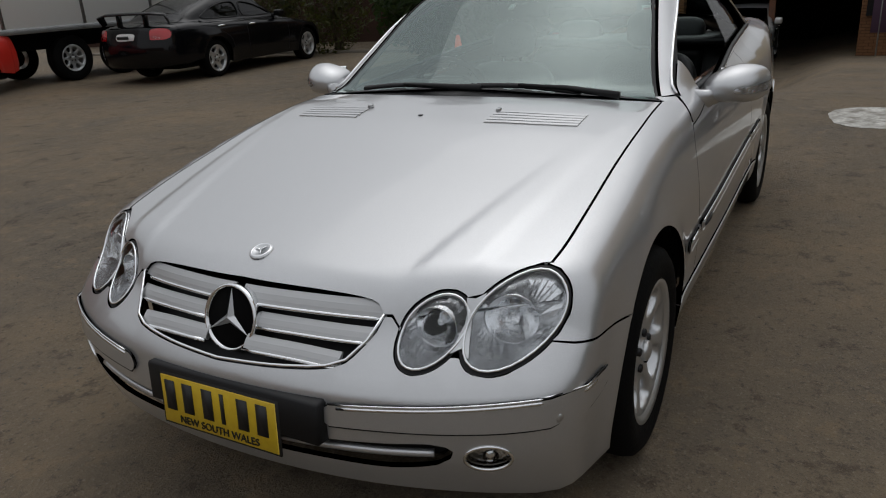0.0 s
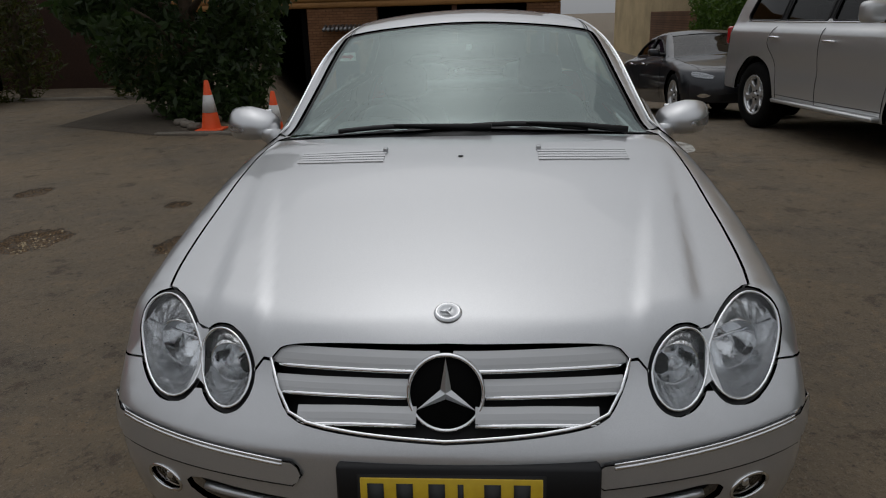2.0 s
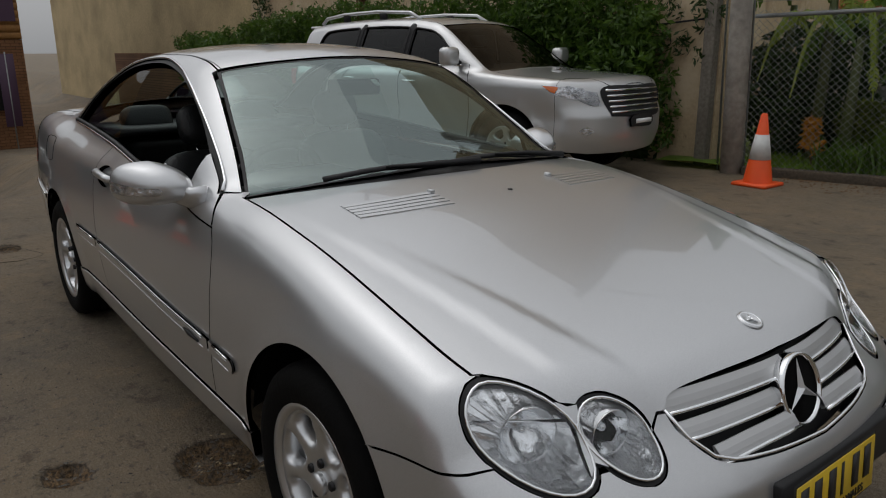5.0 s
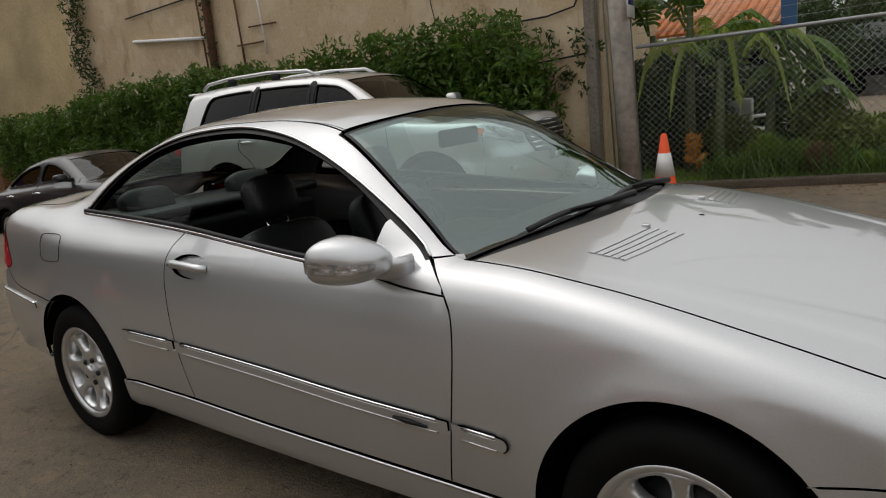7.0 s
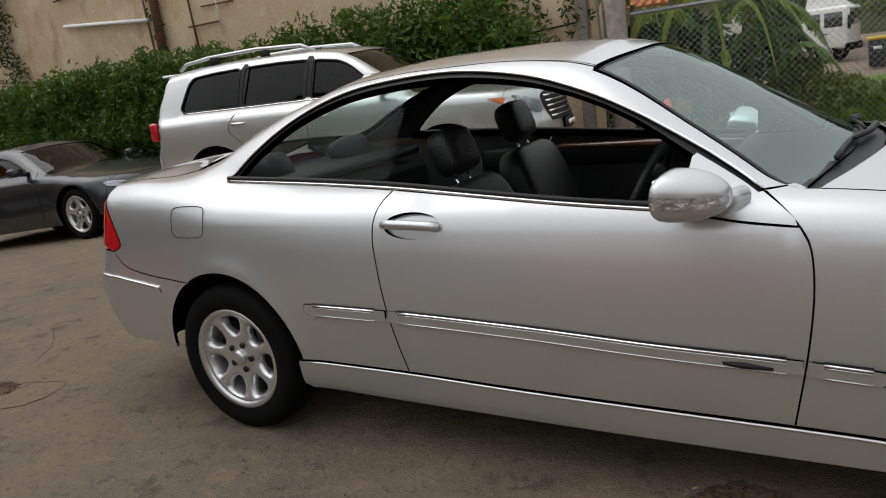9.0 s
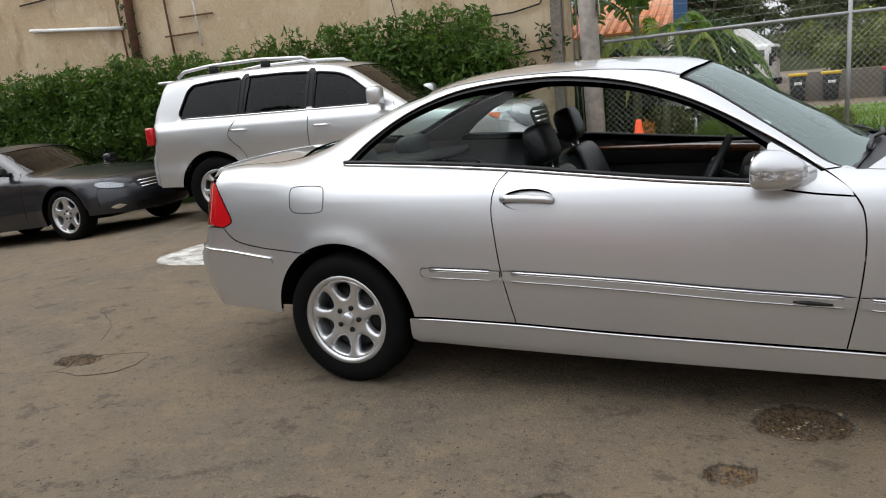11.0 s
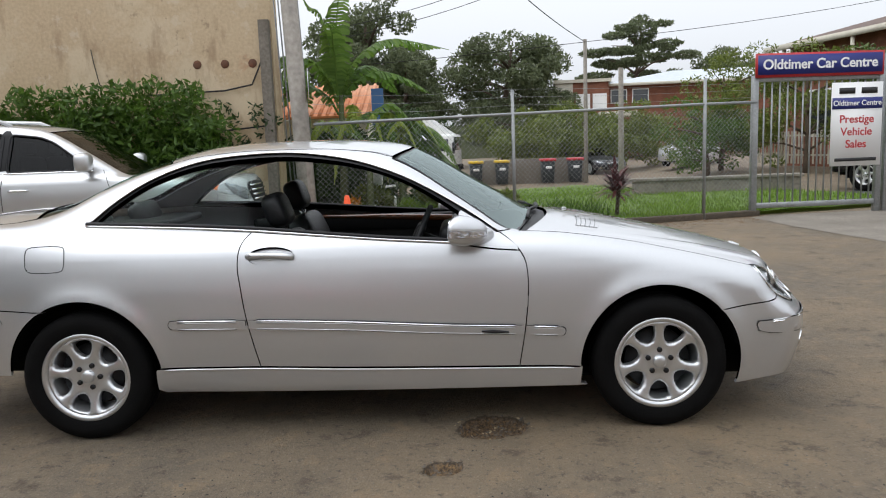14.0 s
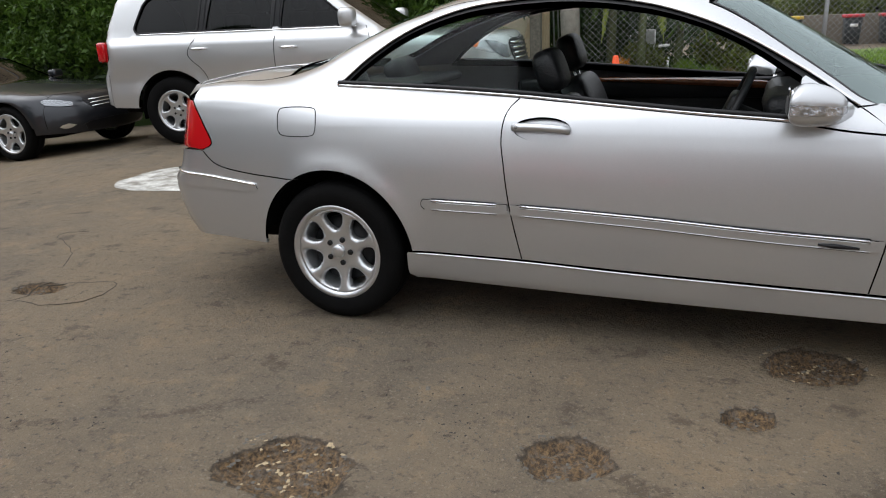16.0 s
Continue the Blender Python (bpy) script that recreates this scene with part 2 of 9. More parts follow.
M = dict(
    silver=mat("silver_paint", (0.56, 0.567, 0.578), 0.33, 0.76, 0.3, 500, 0.0, coat=1.0),
    silver_b=mat("pale_silver_paint", (0.57, 0.575, 0.578), 0.36, 0.72, 0.1, 800, coat=1.0),
    grey_paint=mat("dark_grey_paint", (0.014, 0.016, 0.021), 0.4, 0.4, 0.1, 800, coat=0.8),
    black_paint=mat("black_paint", (0.004, 0.004, 0.005), 0.12, 0.0, coat=0.0, spec=0.3),
    red_paint=mat("red_paint", (0.55, 0.02, 0.012), 0.35, 0.0, coat=0.8),
    white_paint=mat("white_paint", (0.75, 0.75, 0.73), 0.4, coat=0.5),
    chrome=mat("chrome", (0.85, 0.86, 0.87), 0.07, 1.0),
    alloy=mat("alloy", (0.62, 0.63, 0.64), 0.3, 0.85, 0.1, 300),
    steel=mat("dull_steel", (0.25, 0.25, 0.25), 0.45, 0.9, 0.3, 60),
    rubber=mat("rubber", (0.0035, 0.0035, 0.0036), 0.8, 0, 0.2, 90, 0.3, 12, 0.2, other=(0.008, 0.0075, 0.007), spec=0.10),
    trim=mat("black_trim", (0.006, 0.006, 0.007), 0.5, 0, 0.2, 200, spec=0.35),
    dark=mat("dark_underbody", (0.004, 0.004, 0.004), 1.0, spec=0.1),
    reflector=mat("lamp_reflector", (0.92, 0.93, 0.94), 0.12, 1.0, 0.1, 22, bump=0.5),
    dark_lining=mat("dark_lining", (0.02, 0.02, 0.021), 0.9, 0, 0.2, 200),
    leather=mat("black_leather", (0.010, 0.0106, 0.0115), 0.42, 0, 0.3, 120, bump=0.3, spec=0.35),
    walnut=mat("dark_walnut", (0.11, 0.035, 0.012), 0.25, 0, 0.5, 30, 0.6, 9, coat=0.8),
    glass=clear("car_glass", (0.55, 0.74, 0.70), ior=2.4, gleam=(0.80, 0.93, 0.91)),
    rear_glass=clear("rear_glass", (0.62, 0.74, 0.71), gleam=(0.85, 0.93, 0.91), thin=True),
    side_glass=clear("side_glass", (0.80, 0.86, 0.84), thin=True),
    tint=clear("tinted_glass", (0.09, 0.105, 0.10), ior=1.35),
    lens=clear("lamp_lens", (0.95, 0.96, 0.97)),
    red_lens=mat("red_lens", (0.5, 0.008, 0.012), 0.12, 0, coat=1.0),
    amber=mat("amber_lens", (0.7, 0.14, 0.01), 0.15, 0, coat=1.0),
    plate=mat("yellow_plate", (0.62, 0.42, 0.02), 0.4, 0, 0.2, 60),
    ink=mat("black_ink", (0.012, 0.012, 0.012), 0.5),
    asphalt=asphalt(),
    dirt=mat("loose_dirt", (0.085, 0.066, 0.045), 0.95, 0, 0.8, 45, 0.6, 6, 0.8, other=(0.05, 0.04, 0.03)),
    concrete=mat("concrete", (0.205, 0.182, 0.15), 0.85, 0, 0.6, 30, 0.75, 1.4, 0.4, other=(0.12, 0.1, 0.077)),
    white_spill=mat("white_spill", (0.58, 0.57, 0.53), 0.8, 0, 0.6, 30, 0.95, 7, 0.3, other=(0.13, 0.11, 0.08)),
    render_wall=stained_wall(),
    litter=mat("leaf_litter", (0.15, 0.085, 0.04), 0.9, 0, 0.4, 40, 0.5, 8, other=(0.07, 0.045, 0.025)),
    brick=bricks("orange_brick", (0.25, 0.118, 0.052), (0.35, 0.33, 0.3), 90), brick_pier=bricks("ochre_brick", (0.33, 0.15, 0.045), (0.4, 0.4, 0.4), 90),
    cladding=mat("ochre_cladding", (0.33, 0.16, 0.045), 0.7, 0, 0.3, 20, 0.5, 0.8),
    timber=mat("grey_timber", (0.26, 0.235, 0.2), 0.85, 0, 0.6, 14, 0.5, 3, 0.5),
    galv=mat("galvanised_steel", (0.33, 0.34, 0.34), 0.5, 0.6, 0.3, 30, 0.4, 5),
    leaf=foliage("leaf_leaves", (0.025, 0.062, 0.007), (0.115, 0.21, 0.024)),
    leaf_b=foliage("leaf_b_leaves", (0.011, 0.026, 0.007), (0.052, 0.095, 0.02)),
    gum=foliage("gum_leaves", (0.05, 0.066, 0.032), (0.19, 0.22, 0.11), 0.5),
    shrub=foliage("shrub_leaves", (0.055, 0.08, 0.012), (0.19, 0.23, 0.04)),
    banana_dark=foliage("banana_dark_leaves", (0.04, 0.095, 0.015), (0.17, 0.29, 0.05), 0.45),
    frond=foliage("frond_leaves", (0.16, 0.23, 0.025), (0.42, 0.52, 0.09), 0.5),
    dry_grass=foliage("dry_grass_leaves", (0.09, 0.05, 0.02), (0.24, 0.15, 0.07), 0.3),
    orange_leaf=foliage("orange_leaves", (0.35, 0.12, 0.01), (0.6, 0.3, 0.03), 0.3),
    banana=foliage("banana_leaves", (0.05, 0.12, 0.015), (0.20, 0.32, 0.055), 0.5),
    bark=mat("bark", (0.11, 0.08, 0.055), 0.9, 0, 0.6, 16, 0.5, 3, 0.5),
    grass=foliage("grass_leaves", (0.07, 0.14, 0.015), (0.25, 0.38, 0.05)),
    cone=mat("cone_orange", (0.9, 0.10, 0.012), 0.5, 0, 0.2, 20, 0.3, 5, other=(0.6, 0.07, 0.02)),
    cone_white=mat("cone_white", (0.7, 0.7, 0.68), 0.4, 0, 0.2, 20, 0.4, 6),
    navy=mat("navy_sign", (0.012, 0.02, 0.17), 0.4),
    sign_red=mat("sign_red", (0.45, 0.02, 0.025), 0.4),
    sign_white=mat("sign_white", (0.82, 0.82, 0.81), 0.5),
    purple=mat("purple_banner", (0.07, 0.035, 0.07), 0.6),
    road=mat("street_asphalt", (0.075, 0.075, 0.078), 0.85, 0, 0.6, 50, 0.4, 0.6, 0.3),
    rust=mat("rust", (0.15, 0.06, 0.03), 0.85, 0, 0.5, 30, 0.6, 8, 0.3, other=(0.06, 0.045, 0.035)),
    yellow_wall=mat("yellow_render", (0.52, 0.40, 0.22), 0.85, 0, 0.3, 14, 0.6, 0.7, 0.3),
    pole_green=mat("pole_green", (0.28, 0.31, 0.27), 0.8, 0, 0.4, 14, 0.5, 3, 0.3),
    blue_door=mat("blue_door", (0.016, 0.024, 0.04), 0.5, 0, 0.2, 20),
    street_leaf=foliage("street_leaves", (0.03, 0.06, 0.012), (0.12, 0.17, 0.035), 0.35),
    conifer=foliage("conifer_leaves", (0.014, 0.02, 0.003), (0.085, 0.09, 0.01)),
    bin_body=mat("bin_plastic", (0.02, 0.025, 0.028), 0.6), bin_yellow=mat("bin_lid_yellow", (0.6, 0.4, 0.02), 0.6), bin_red=mat("bin_lid_red", (0.45, 0.03, 0.04), 0.6),
    red_leaf=mat("red_leaf", (0.11, 0.018, 0.022), 0.5, 0, 0.3, 20, 0.5, 4), banana_stem=mat("banana_stem", (0.085, 0.105, 0.035), 0.6, 0, 0.4, 12, 0.5, 4),
    brick_far=bricks("red_brick", (0.27, 0.11, 0.065), (0.7, 0.7, 0.7), 0), roof_tile=mat("roof_tile", (0.13, 0.085, 0.066), 0.8, 0, 0.5, 8, 0.4, 1.0), roof_metal=mat("roof_metal", (0.5, 0.54, 0.56), 0.5, 0.2, 0.2, 3),
    cream=mat("cream_paint", (0.62, 0.58, 0.48), 0.7, 0, 0.2, 10, 0.3, 1), terracotta=mat("terracotta", (0.52, 0.19, 0.075), 0.8, 0, 0.4, 6, 0.6, 1.2, other=(0.55, 0.36, 0.24)), shade_brick=mat("shade_brick", (0.055, 0.026, 0.016), 0.9, 0, 0.4, 20, 0.5, 1.0), pole_grey=mat("pole_grey", (0.42, 0.385, 0.34), 0.85, 0, 0.5, 14, 0.5, 2.5, 0.5), blue_panel=mat("blue_panel", (0.05, 0.13, 0.3), 0.6),
    tint_far=mat("dark_pane", (0.03, 0.035, 0.04), 0.1, 0, coat=1.0),
    lamp_far=mat("far_lamp", (0.30, 0.31, 0.32), 0.15, 0.6, coat=1.0),
    lamp_bezel=mat("lamp_bezel", (0.88, 0.89, 0.90), 0.16, 0.78, 0.2, 30, bump=0.6),
    slat=mat("grille_slat", (0.5, 0.505, 0.51), 0.42, 0.6),
    facet=mat("faceted_lens", (0.72, 0.73, 0.75), 0.18, 0.85, 0.8, 45, 0.7, 26, 0.9, other=(0.10, 0.10, 0.11)),
    splinter=mat("splinter", (0.42, 0.33, 0.2), 0.9, 0, 0.3, 80), crumb=mat("asphalt_crumb", (0.035, 0.031, 0.027), 0.95, 0, 0.4, 60),
    stone=mat("grit_stone", (0.13, 0.115, 0.095), 0.9, 0, 0.4, 60),
    # near black: the gloom of a room without light, held in the colour
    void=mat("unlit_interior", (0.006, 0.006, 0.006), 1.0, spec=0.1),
)

# ---- mesh helpers ----


def part(name, bm, material, parent=None, label="", smooth=True):
    """Links a bmesh as one object under a thing or a part."""
    me = bpy.data.meshes.new(name)
    for f in bm.faces:
        f.smooth = smooth
    bm.to_mesh(me)
    bm.free()
    me.materials.append(M[material])
    ob = new(name, me)
    ob.parent = parent
    if label:
        ob["label"] = label
    return ob


def thing(name, label, category, m=None, group="", kind=""):
    ob = new(name)
    ob.empty_display_size = 0.2
    if m is not None:
        ob.matrix_basis = m
    return tagged(ob, label, category, group, kind)


def box(bm, lo, hi, r=0.0, seg=2, m=None):
    """A box, with rounded edges of radius r."""
    lo, hi = Vector(lo), Vector(hi)
    c = bmesh.ops.create_cube(bm, size=1, matrix=Matrix.Translation((lo + hi) / 2) @ Matrix.Diagonal((*(hi - lo), 1)))
    vs = c["verts"]
    if r:
        es = list({e for v in vs for e in v.link_edges})
        out = bmesh.ops.bevel(bm, geom=es, offset=r, segments=seg, affect="EDGES", profile=0.5)
        vs = list({v for f in out["faces"] for v in f.verts} | {v for v in vs if v.is_valid})
    if m is not None:
        bmesh.ops.transform(bm, matrix=m, verts=vs)
    return bm


def boxed(lo, hi, r=0.0, seg=2, m=None):
    return box(bmesh.new(), lo, hi, r, seg, m)


def rod(bm, points, r, sides=8, closed=False, squash=1.0):
    """A tube along points."""
    ps = [Vector(p) for p in points]
    rings, n = [], len(ps)
    radii = r if isinstance(r, (list, tuple)) else [r] * n
    side = None
    for i, p in enumerate(ps):
        a = ps[i - 1] if i or closed else ps[i]
        b = ps[(i + 1) % n] if i < n - 1 or closed else ps[i]
        d = (b - a).normalized()
        if side is None:
            side = d.orthogonal().normalized()
        side = (side - d * side.dot(d)).normalized()
        up = d.cross(side)
        rings.append([bm.verts.new(p + (side * math.cos(k * math.tau / sides) + up * math.sin(k * math.tau / sides) * squash) * radii[i]) for k in range(sides)])
    pairs = list(zip(rings, rings[1:])) + ([(rings[-1], rings[0])] if closed else [])
    for u, v in pairs:
        for k in range(sides):
            bm.faces.new((u[k], u[(k + 1) % sides], v[(k + 1) % sides], v[k]))
    if not closed:
        bm.faces.new(rings[0][::-1])
        bm.faces.new(rings[-1])
    return bm


def lathe(bm, profile, sides=32, m=None):
    """Turns (radius, height) pairs round the z axis."""
    rings = []
    for r, z in profile:
        rings.append([bm.verts.new((r * math.cos(k * math.tau / sides), r * math.sin(k * math.tau / sides), z)) for k in range(sides)])
    for u, v in zip(rings, rings[1:]):
        for k in range(sides):
            bm.faces.new((u[k], u[(k + 1) % sides], v[(k + 1) % sides], v[k]))
    bmesh.ops.remove_doubles(bm, verts=[v for r in rings for v in r], dist=1e-6)
    if m is not None:
        bmesh.ops.transform(bm, matrix=m, verts=bm.verts)
    return bm


# ---- bodies of cars as smooth fields, cut into panels ----


def spl(*pts):
    """A smooth curve through (x, value) points, held level past its ends."""
    p = np.array(sorted(pts), float)
    x, v = p[:, 0], p[:, 1]
    d = np.diff(v) / np.diff(x)
    m = np.concatenate(([d[0]], np.where(d[:-1] * d[1:] > 0, 2 * d[:-1] * d[1:] / (d[:-1] + d[1:] + 1e-12), 0), [d[-1]]))

    def curve(q):
        q = np.clip(np.asarray(q, float), x[0], x[-1])
        i = np.clip(np.searchsorted(x, q) - 1, 0, len(x) - 2)
        h = x[i + 1] - x[i]
        s = (q - x[i]) / h
        return ((1 + 2 * s) * (1 - s) ** 2 * v[i] + s * (1 - s) ** 2 * h * m[i]
                + s * s * (3 - 2 * s) * v[i + 1] + s * s * (s - 1) * h * m[i + 1])
    return curve


def smax(a, b, k):
    h = np.clip(0.5 + 0.5 * (a - b) / k, 0, 1)
    return b + (a - b) * h + k * h * (1 - h)


def smin(a, b, k):
    return -smax(-a, -b, k)


def coupe_field():
    top = spl((0.85, 0.66), (0.70, 0.71), (0.632, 0.741), (0.4, 0.806), (0.1, 0.874), (-0.209, 0.936), (-0.5, 0.972), (-0.9, 0.985), (-2.65, 1.0), (-2.85, 1.022), (-3.1, 1.062), (-3.3, 1.070), (-3.5, 1.058), (-3.65, 1.036), (-3.85, 0.98))
    plan = spl((0.85, 0.80), (0.4, 0.845), (0, 0.858), (-0.6, 0.86), (-1.5, 0.864), (-2.7, 0.86), (-3.2, 0.835), (-3.6, 0.79), (-3.9, 0.72))
    inset = spl((0.1, 0.11), (0.16, 0.07), (0.22, 0.035), (0.32, 0.018), (0.45, 0.004), (0.55, 0), (0.65, 0.003), (0.75, 0.014), (0.85, 0.034), (0.92, 0.056), (0.97, 0.085), (1.05, 0.16))
    nose = spl((0.1, 0.66), (0.17, 0.76), (0.25, 0.82), (0.4, 0.86), (0.5, 0.852), (0.55, 0.822), (0.61, 0.775), (0.66, 0.748), (0.72, 0.72), (0.8, 0.66), (1.0, 0.5))
    tail = spl((0.1, -3.53), (0.2, -3.66), (0.3, -3.745), (0.45, -3.83), (0.58, -3.855), (0.65, -3.81), (0.8, -3.765), (0.93, -3.73), (1.1, -3.70))
    base = spl((-0.5, 0.735), (-0.7, 0.757), (-1.5, 0.768), (-2.2, 0.758), (-2.7, 0.738), (-3.2, 0.68), (-3.5, 0.6))
    roof = spl((0.9, 0.1), (-0.3, 0.84), (-0.5, 0.965), (-0.83, 1.165), (-1.155, 1.343), (-1.3, 1.379), (-1.6, 1.400), (-1.9, 1.402), (-2.2, 1.385), (-2.5, 1.322), (-2.75, 1.235), (-3.0, 1.12), (-3.2, 1.02), (-3.45, 0.9), (-4.2, 0.4))
    crown = spl((0.8, 0.12), (0.5, 0.075), (0.1, 0.06), (-0.6, 0.055), (-3, 0.05), (-3.8, 0.06))

    def field(p):
        x, y, z = p[..., 0], np.abs(p[..., 1]), p[..., 2]
        zz = z + 0.033 * (x + 1.4)
        arch = 0
        for ax in (0, -2.715):
            arch = arch + 0.012 * np.exp(-((np.hypot(x - ax, z - 0.31) - 0.36) / 0.06) ** 2)
        side = y - (plan(x) - inset(zz) + arch)
        lid = z - (top(x) - crown(x) * (y / 0.8) ** 2)
        # over each lamp a low swelling runs up the bonnet between two creases
        run = np.clip((0.66 - x) / 1.1, 0, 1)
        rise = np.clip((y - 0.393 - 0.240 * run) / 0.045, 0, 1)
        drop = np.clip((y - 0.528 - 0.140 * run) / 0.050, 0, 1)
        rise, drop = rise * rise * (3 - 2 * rise), drop * drop * (3 - 2 * drop)
        fade, long = np.clip((x + 0.15) / 0.75, 0, 1), np.clip((x + 0.55) / 0.9, 0, 1)
        lid = lid - (0.008 * rise - 0.003) * fade + 0.006 * drop * long
        blunt = np.clip((z - 0.5) / 0.12, 0, 1)
        front = x - (nose(z) - (0.22 + 0.24 * blunt) * y ** 2 - (0.20 - 0.30 * blunt) * y ** 4)
        back = -x + (tail(z) + 0.22 * y ** 2 + 0.35 * y ** 4)
        low = smax(smax(side, lid, 0.085), smax(front, back, 0.02), 0.06)
        low = smax(low, 0.17 - z, 0.03)
        bow = 0.22 * y ** 2 * np.clip((x + 1.9) / 0.5, -1, 1)
        h = np.maximum(z - 0.95, -0.06)
        glass = smax(y - (base(x) - 0.42 * h - 0.25 * np.clip(h, 0, 1) ** 2), z - (roof(x + bow) - 0.18 * y ** 2), 0.09)
        glass = np.maximum(glass, 0.80 - z)
        return smin(low, glass, 0.035 + 0.10 * np.clip((-2.3 - x) / 0.6, 0, 1))
    return field


def meet(field, start, way, reach, steps=60):
    """The first place where each ray from start along way enters the field's body."""
    ts = np.linspace(0, reach, steps)
    a, b = np.zeros(len(start)), np.full(len(start), float(reach))
    found = np.zeros(len(start), bool)
    for t0, t1 in zip(ts[:-1], ts[1:]):
        inside = (field(start + way * t1) < 0) & ~found
        a[inside], b[inside] = t0, t1
        found |= inside
    for _ in range(26):
        m = 0.5 * (a + b)
        inside = field(start + way * m[:, None]) < 0
        b = np.where(inside, m, b)
        a = np.where(inside, a, m)
    return start + way * np.where(found, b, reach)[:, None], found


def catmull(pts, step=0.02):
    """Points every step along a smooth curve through pts."""
    p = np.array(pts, float)
    if len(p) == 2:
        n = max(2, int(np.linalg.norm(p[1] - p[0]) / step) + 1)
        return p[0] + (p[1] - p[0]) * np.linspace(0, 1, n)[:, None]
    q = np.vstack((2 * p[0] - p[1], p, 2 * p[-1] - p[-2]))
    out = []
    for i in range(1, len(q) - 2):
        n = max(1, int(np.linalg.norm(q[i + 1] - q[i]) / step))
        s = (np.arange(n) / n)[:, None]
        out.append(0.5 * (2 * q[i] + (q[i + 1] - q[i - 1]) * s + (2 * q[i - 1] - 5 * q[i] + 4 * q[i + 1] - q[i + 2]) * s ** 2
                          + (3 * q[i] - q[i - 1] - 3 * q[i + 1] + q[i + 2]) * s ** 3))
    return np.vstack(out + [q[-2:-1]])


def inside(pts, loop):
    """Which 2D points lie within a closed loop."""
    x, y = pts[:, 0], pts[:, 1]
    res = np.zeros(len(pts), bool)
    for (x0, y0), (x1, y1) in zip(loop, np.roll(loop, -1, 0)):
        hit = (y0 > y) != (y1 > y)
        res ^= hit & (x < (x1 - x0) * (y - y0) / (y1 - y0 + 1e-15) + x0)
    return res


def shrink(loop, d):
    """The loop moved inwards by d."""
    a, b = np.roll(loop, 1, 0), np.roll(loop, -1, 0)
    e0, e1 = loop - a, b - loop
    e0 = e0 / (np.linalg.norm(e0, axis=1)[:, None] + 1e-12)
    e1 = e1 / (np.linalg.norm(e1, axis=1)[:, None] + 1e-12)
    n = np.stack((-(e0 + e1)[:, 1], (e0 + e1)[:, 0]), 1)
    n = n / (np.linalg.norm(n, axis=1)[:, None] + 1e-9)
    area = np.sum(loop[:, 0] * b[:, 1] - b[:, 0] * loop[:, 1])
    return loop + n * d * (1 if area > 0 else -1)


def fill(loops, step):
    """Triangles of a 2D area: the first loop without the others, on a grid of that step. Gives points, triangles and the loops' own numbers."""
    from mathutils.geometry import delaunay_2d_cdt
    lo, hi = loops[0].min(0), loops[0].max(0)
    gx, gy = np.meshgrid(np.arange(lo[0], hi[0], step), np.arange(lo[1], hi[1], step * 0.87))
    gx = gx + (np.arange(gx.shape[0]) % 2)[:, None] * step / 2
    g = np.stack((gx.ravel(), gy.ravel()), 1)
    keep = inside(g, loops[0])
    for h in loops[1:]:
        keep &= ~inside(g, h)
    g = g[keep]
    rim = np.vstack(loops)
    near = np.full(len(g), 9.0)
    for r in rim:
        near = np.minimum(near, np.hypot(g[:, 0] - r[0], g[:, 1] - r[1]))
    g = g[near > step * 0.5]
    pts = np.vstack((rim, g))
    edges, k = [], 0
    for l in loops:
        edges += [(k + i, k + (i + 1) % len(l)) for i in range(len(l))]
        k += len(l)
    v, _, f, origin, _, _ = delaunay_2d_cdt([Vector(p) for p in pts], edges, [], 0, 1e-6)
    v = np.array([tuple(p) for p in v])
    f = np.array(f)
    c = v[f].mean(1)
    keep = inside(c, loops[0])
    for h in loops[1:]:
        keep &= ~inside(c, h)
    index = {o: i for i, os_ in enumerate(origin) for o in os_}
    out, k = [], 0
    for l in loops:
        out.append([index[k + i] for i in range(len(l)) if k + i in index])
        k += len(l)
    return v, f[keep], out


def rounded(pts, r, step=0.04):
    """A closed outline with straight sides and rounded corners."""
    p, out = [np.array(q, float) for q in pts], []
    for a, b, c in zip(p[-1:] + p[:-1], p, p[1:] + p[:1]):
        u, v = a - b, c - b
        lu, lv = np.linalg.norm(u), np.linalg.norm(v)
        d = min(r, lu * 0.45, lv * 0.45)
        s, e = b + u / lu * d, b + v / lv * d
        out += [s * (1 - t) ** 2 + b * 2 * t * (1 - t) + e * t * t for t in (0, 0.25, 0.5, 0.75, 1)]
    full = []
    for a, b in zip(out, out[1:] + out[:1]):
        n = max(1, int(np.linalg.norm(b - a) / step))
        full += [tuple(a + (b - a) * k / n) for k in range(n)]
    return full


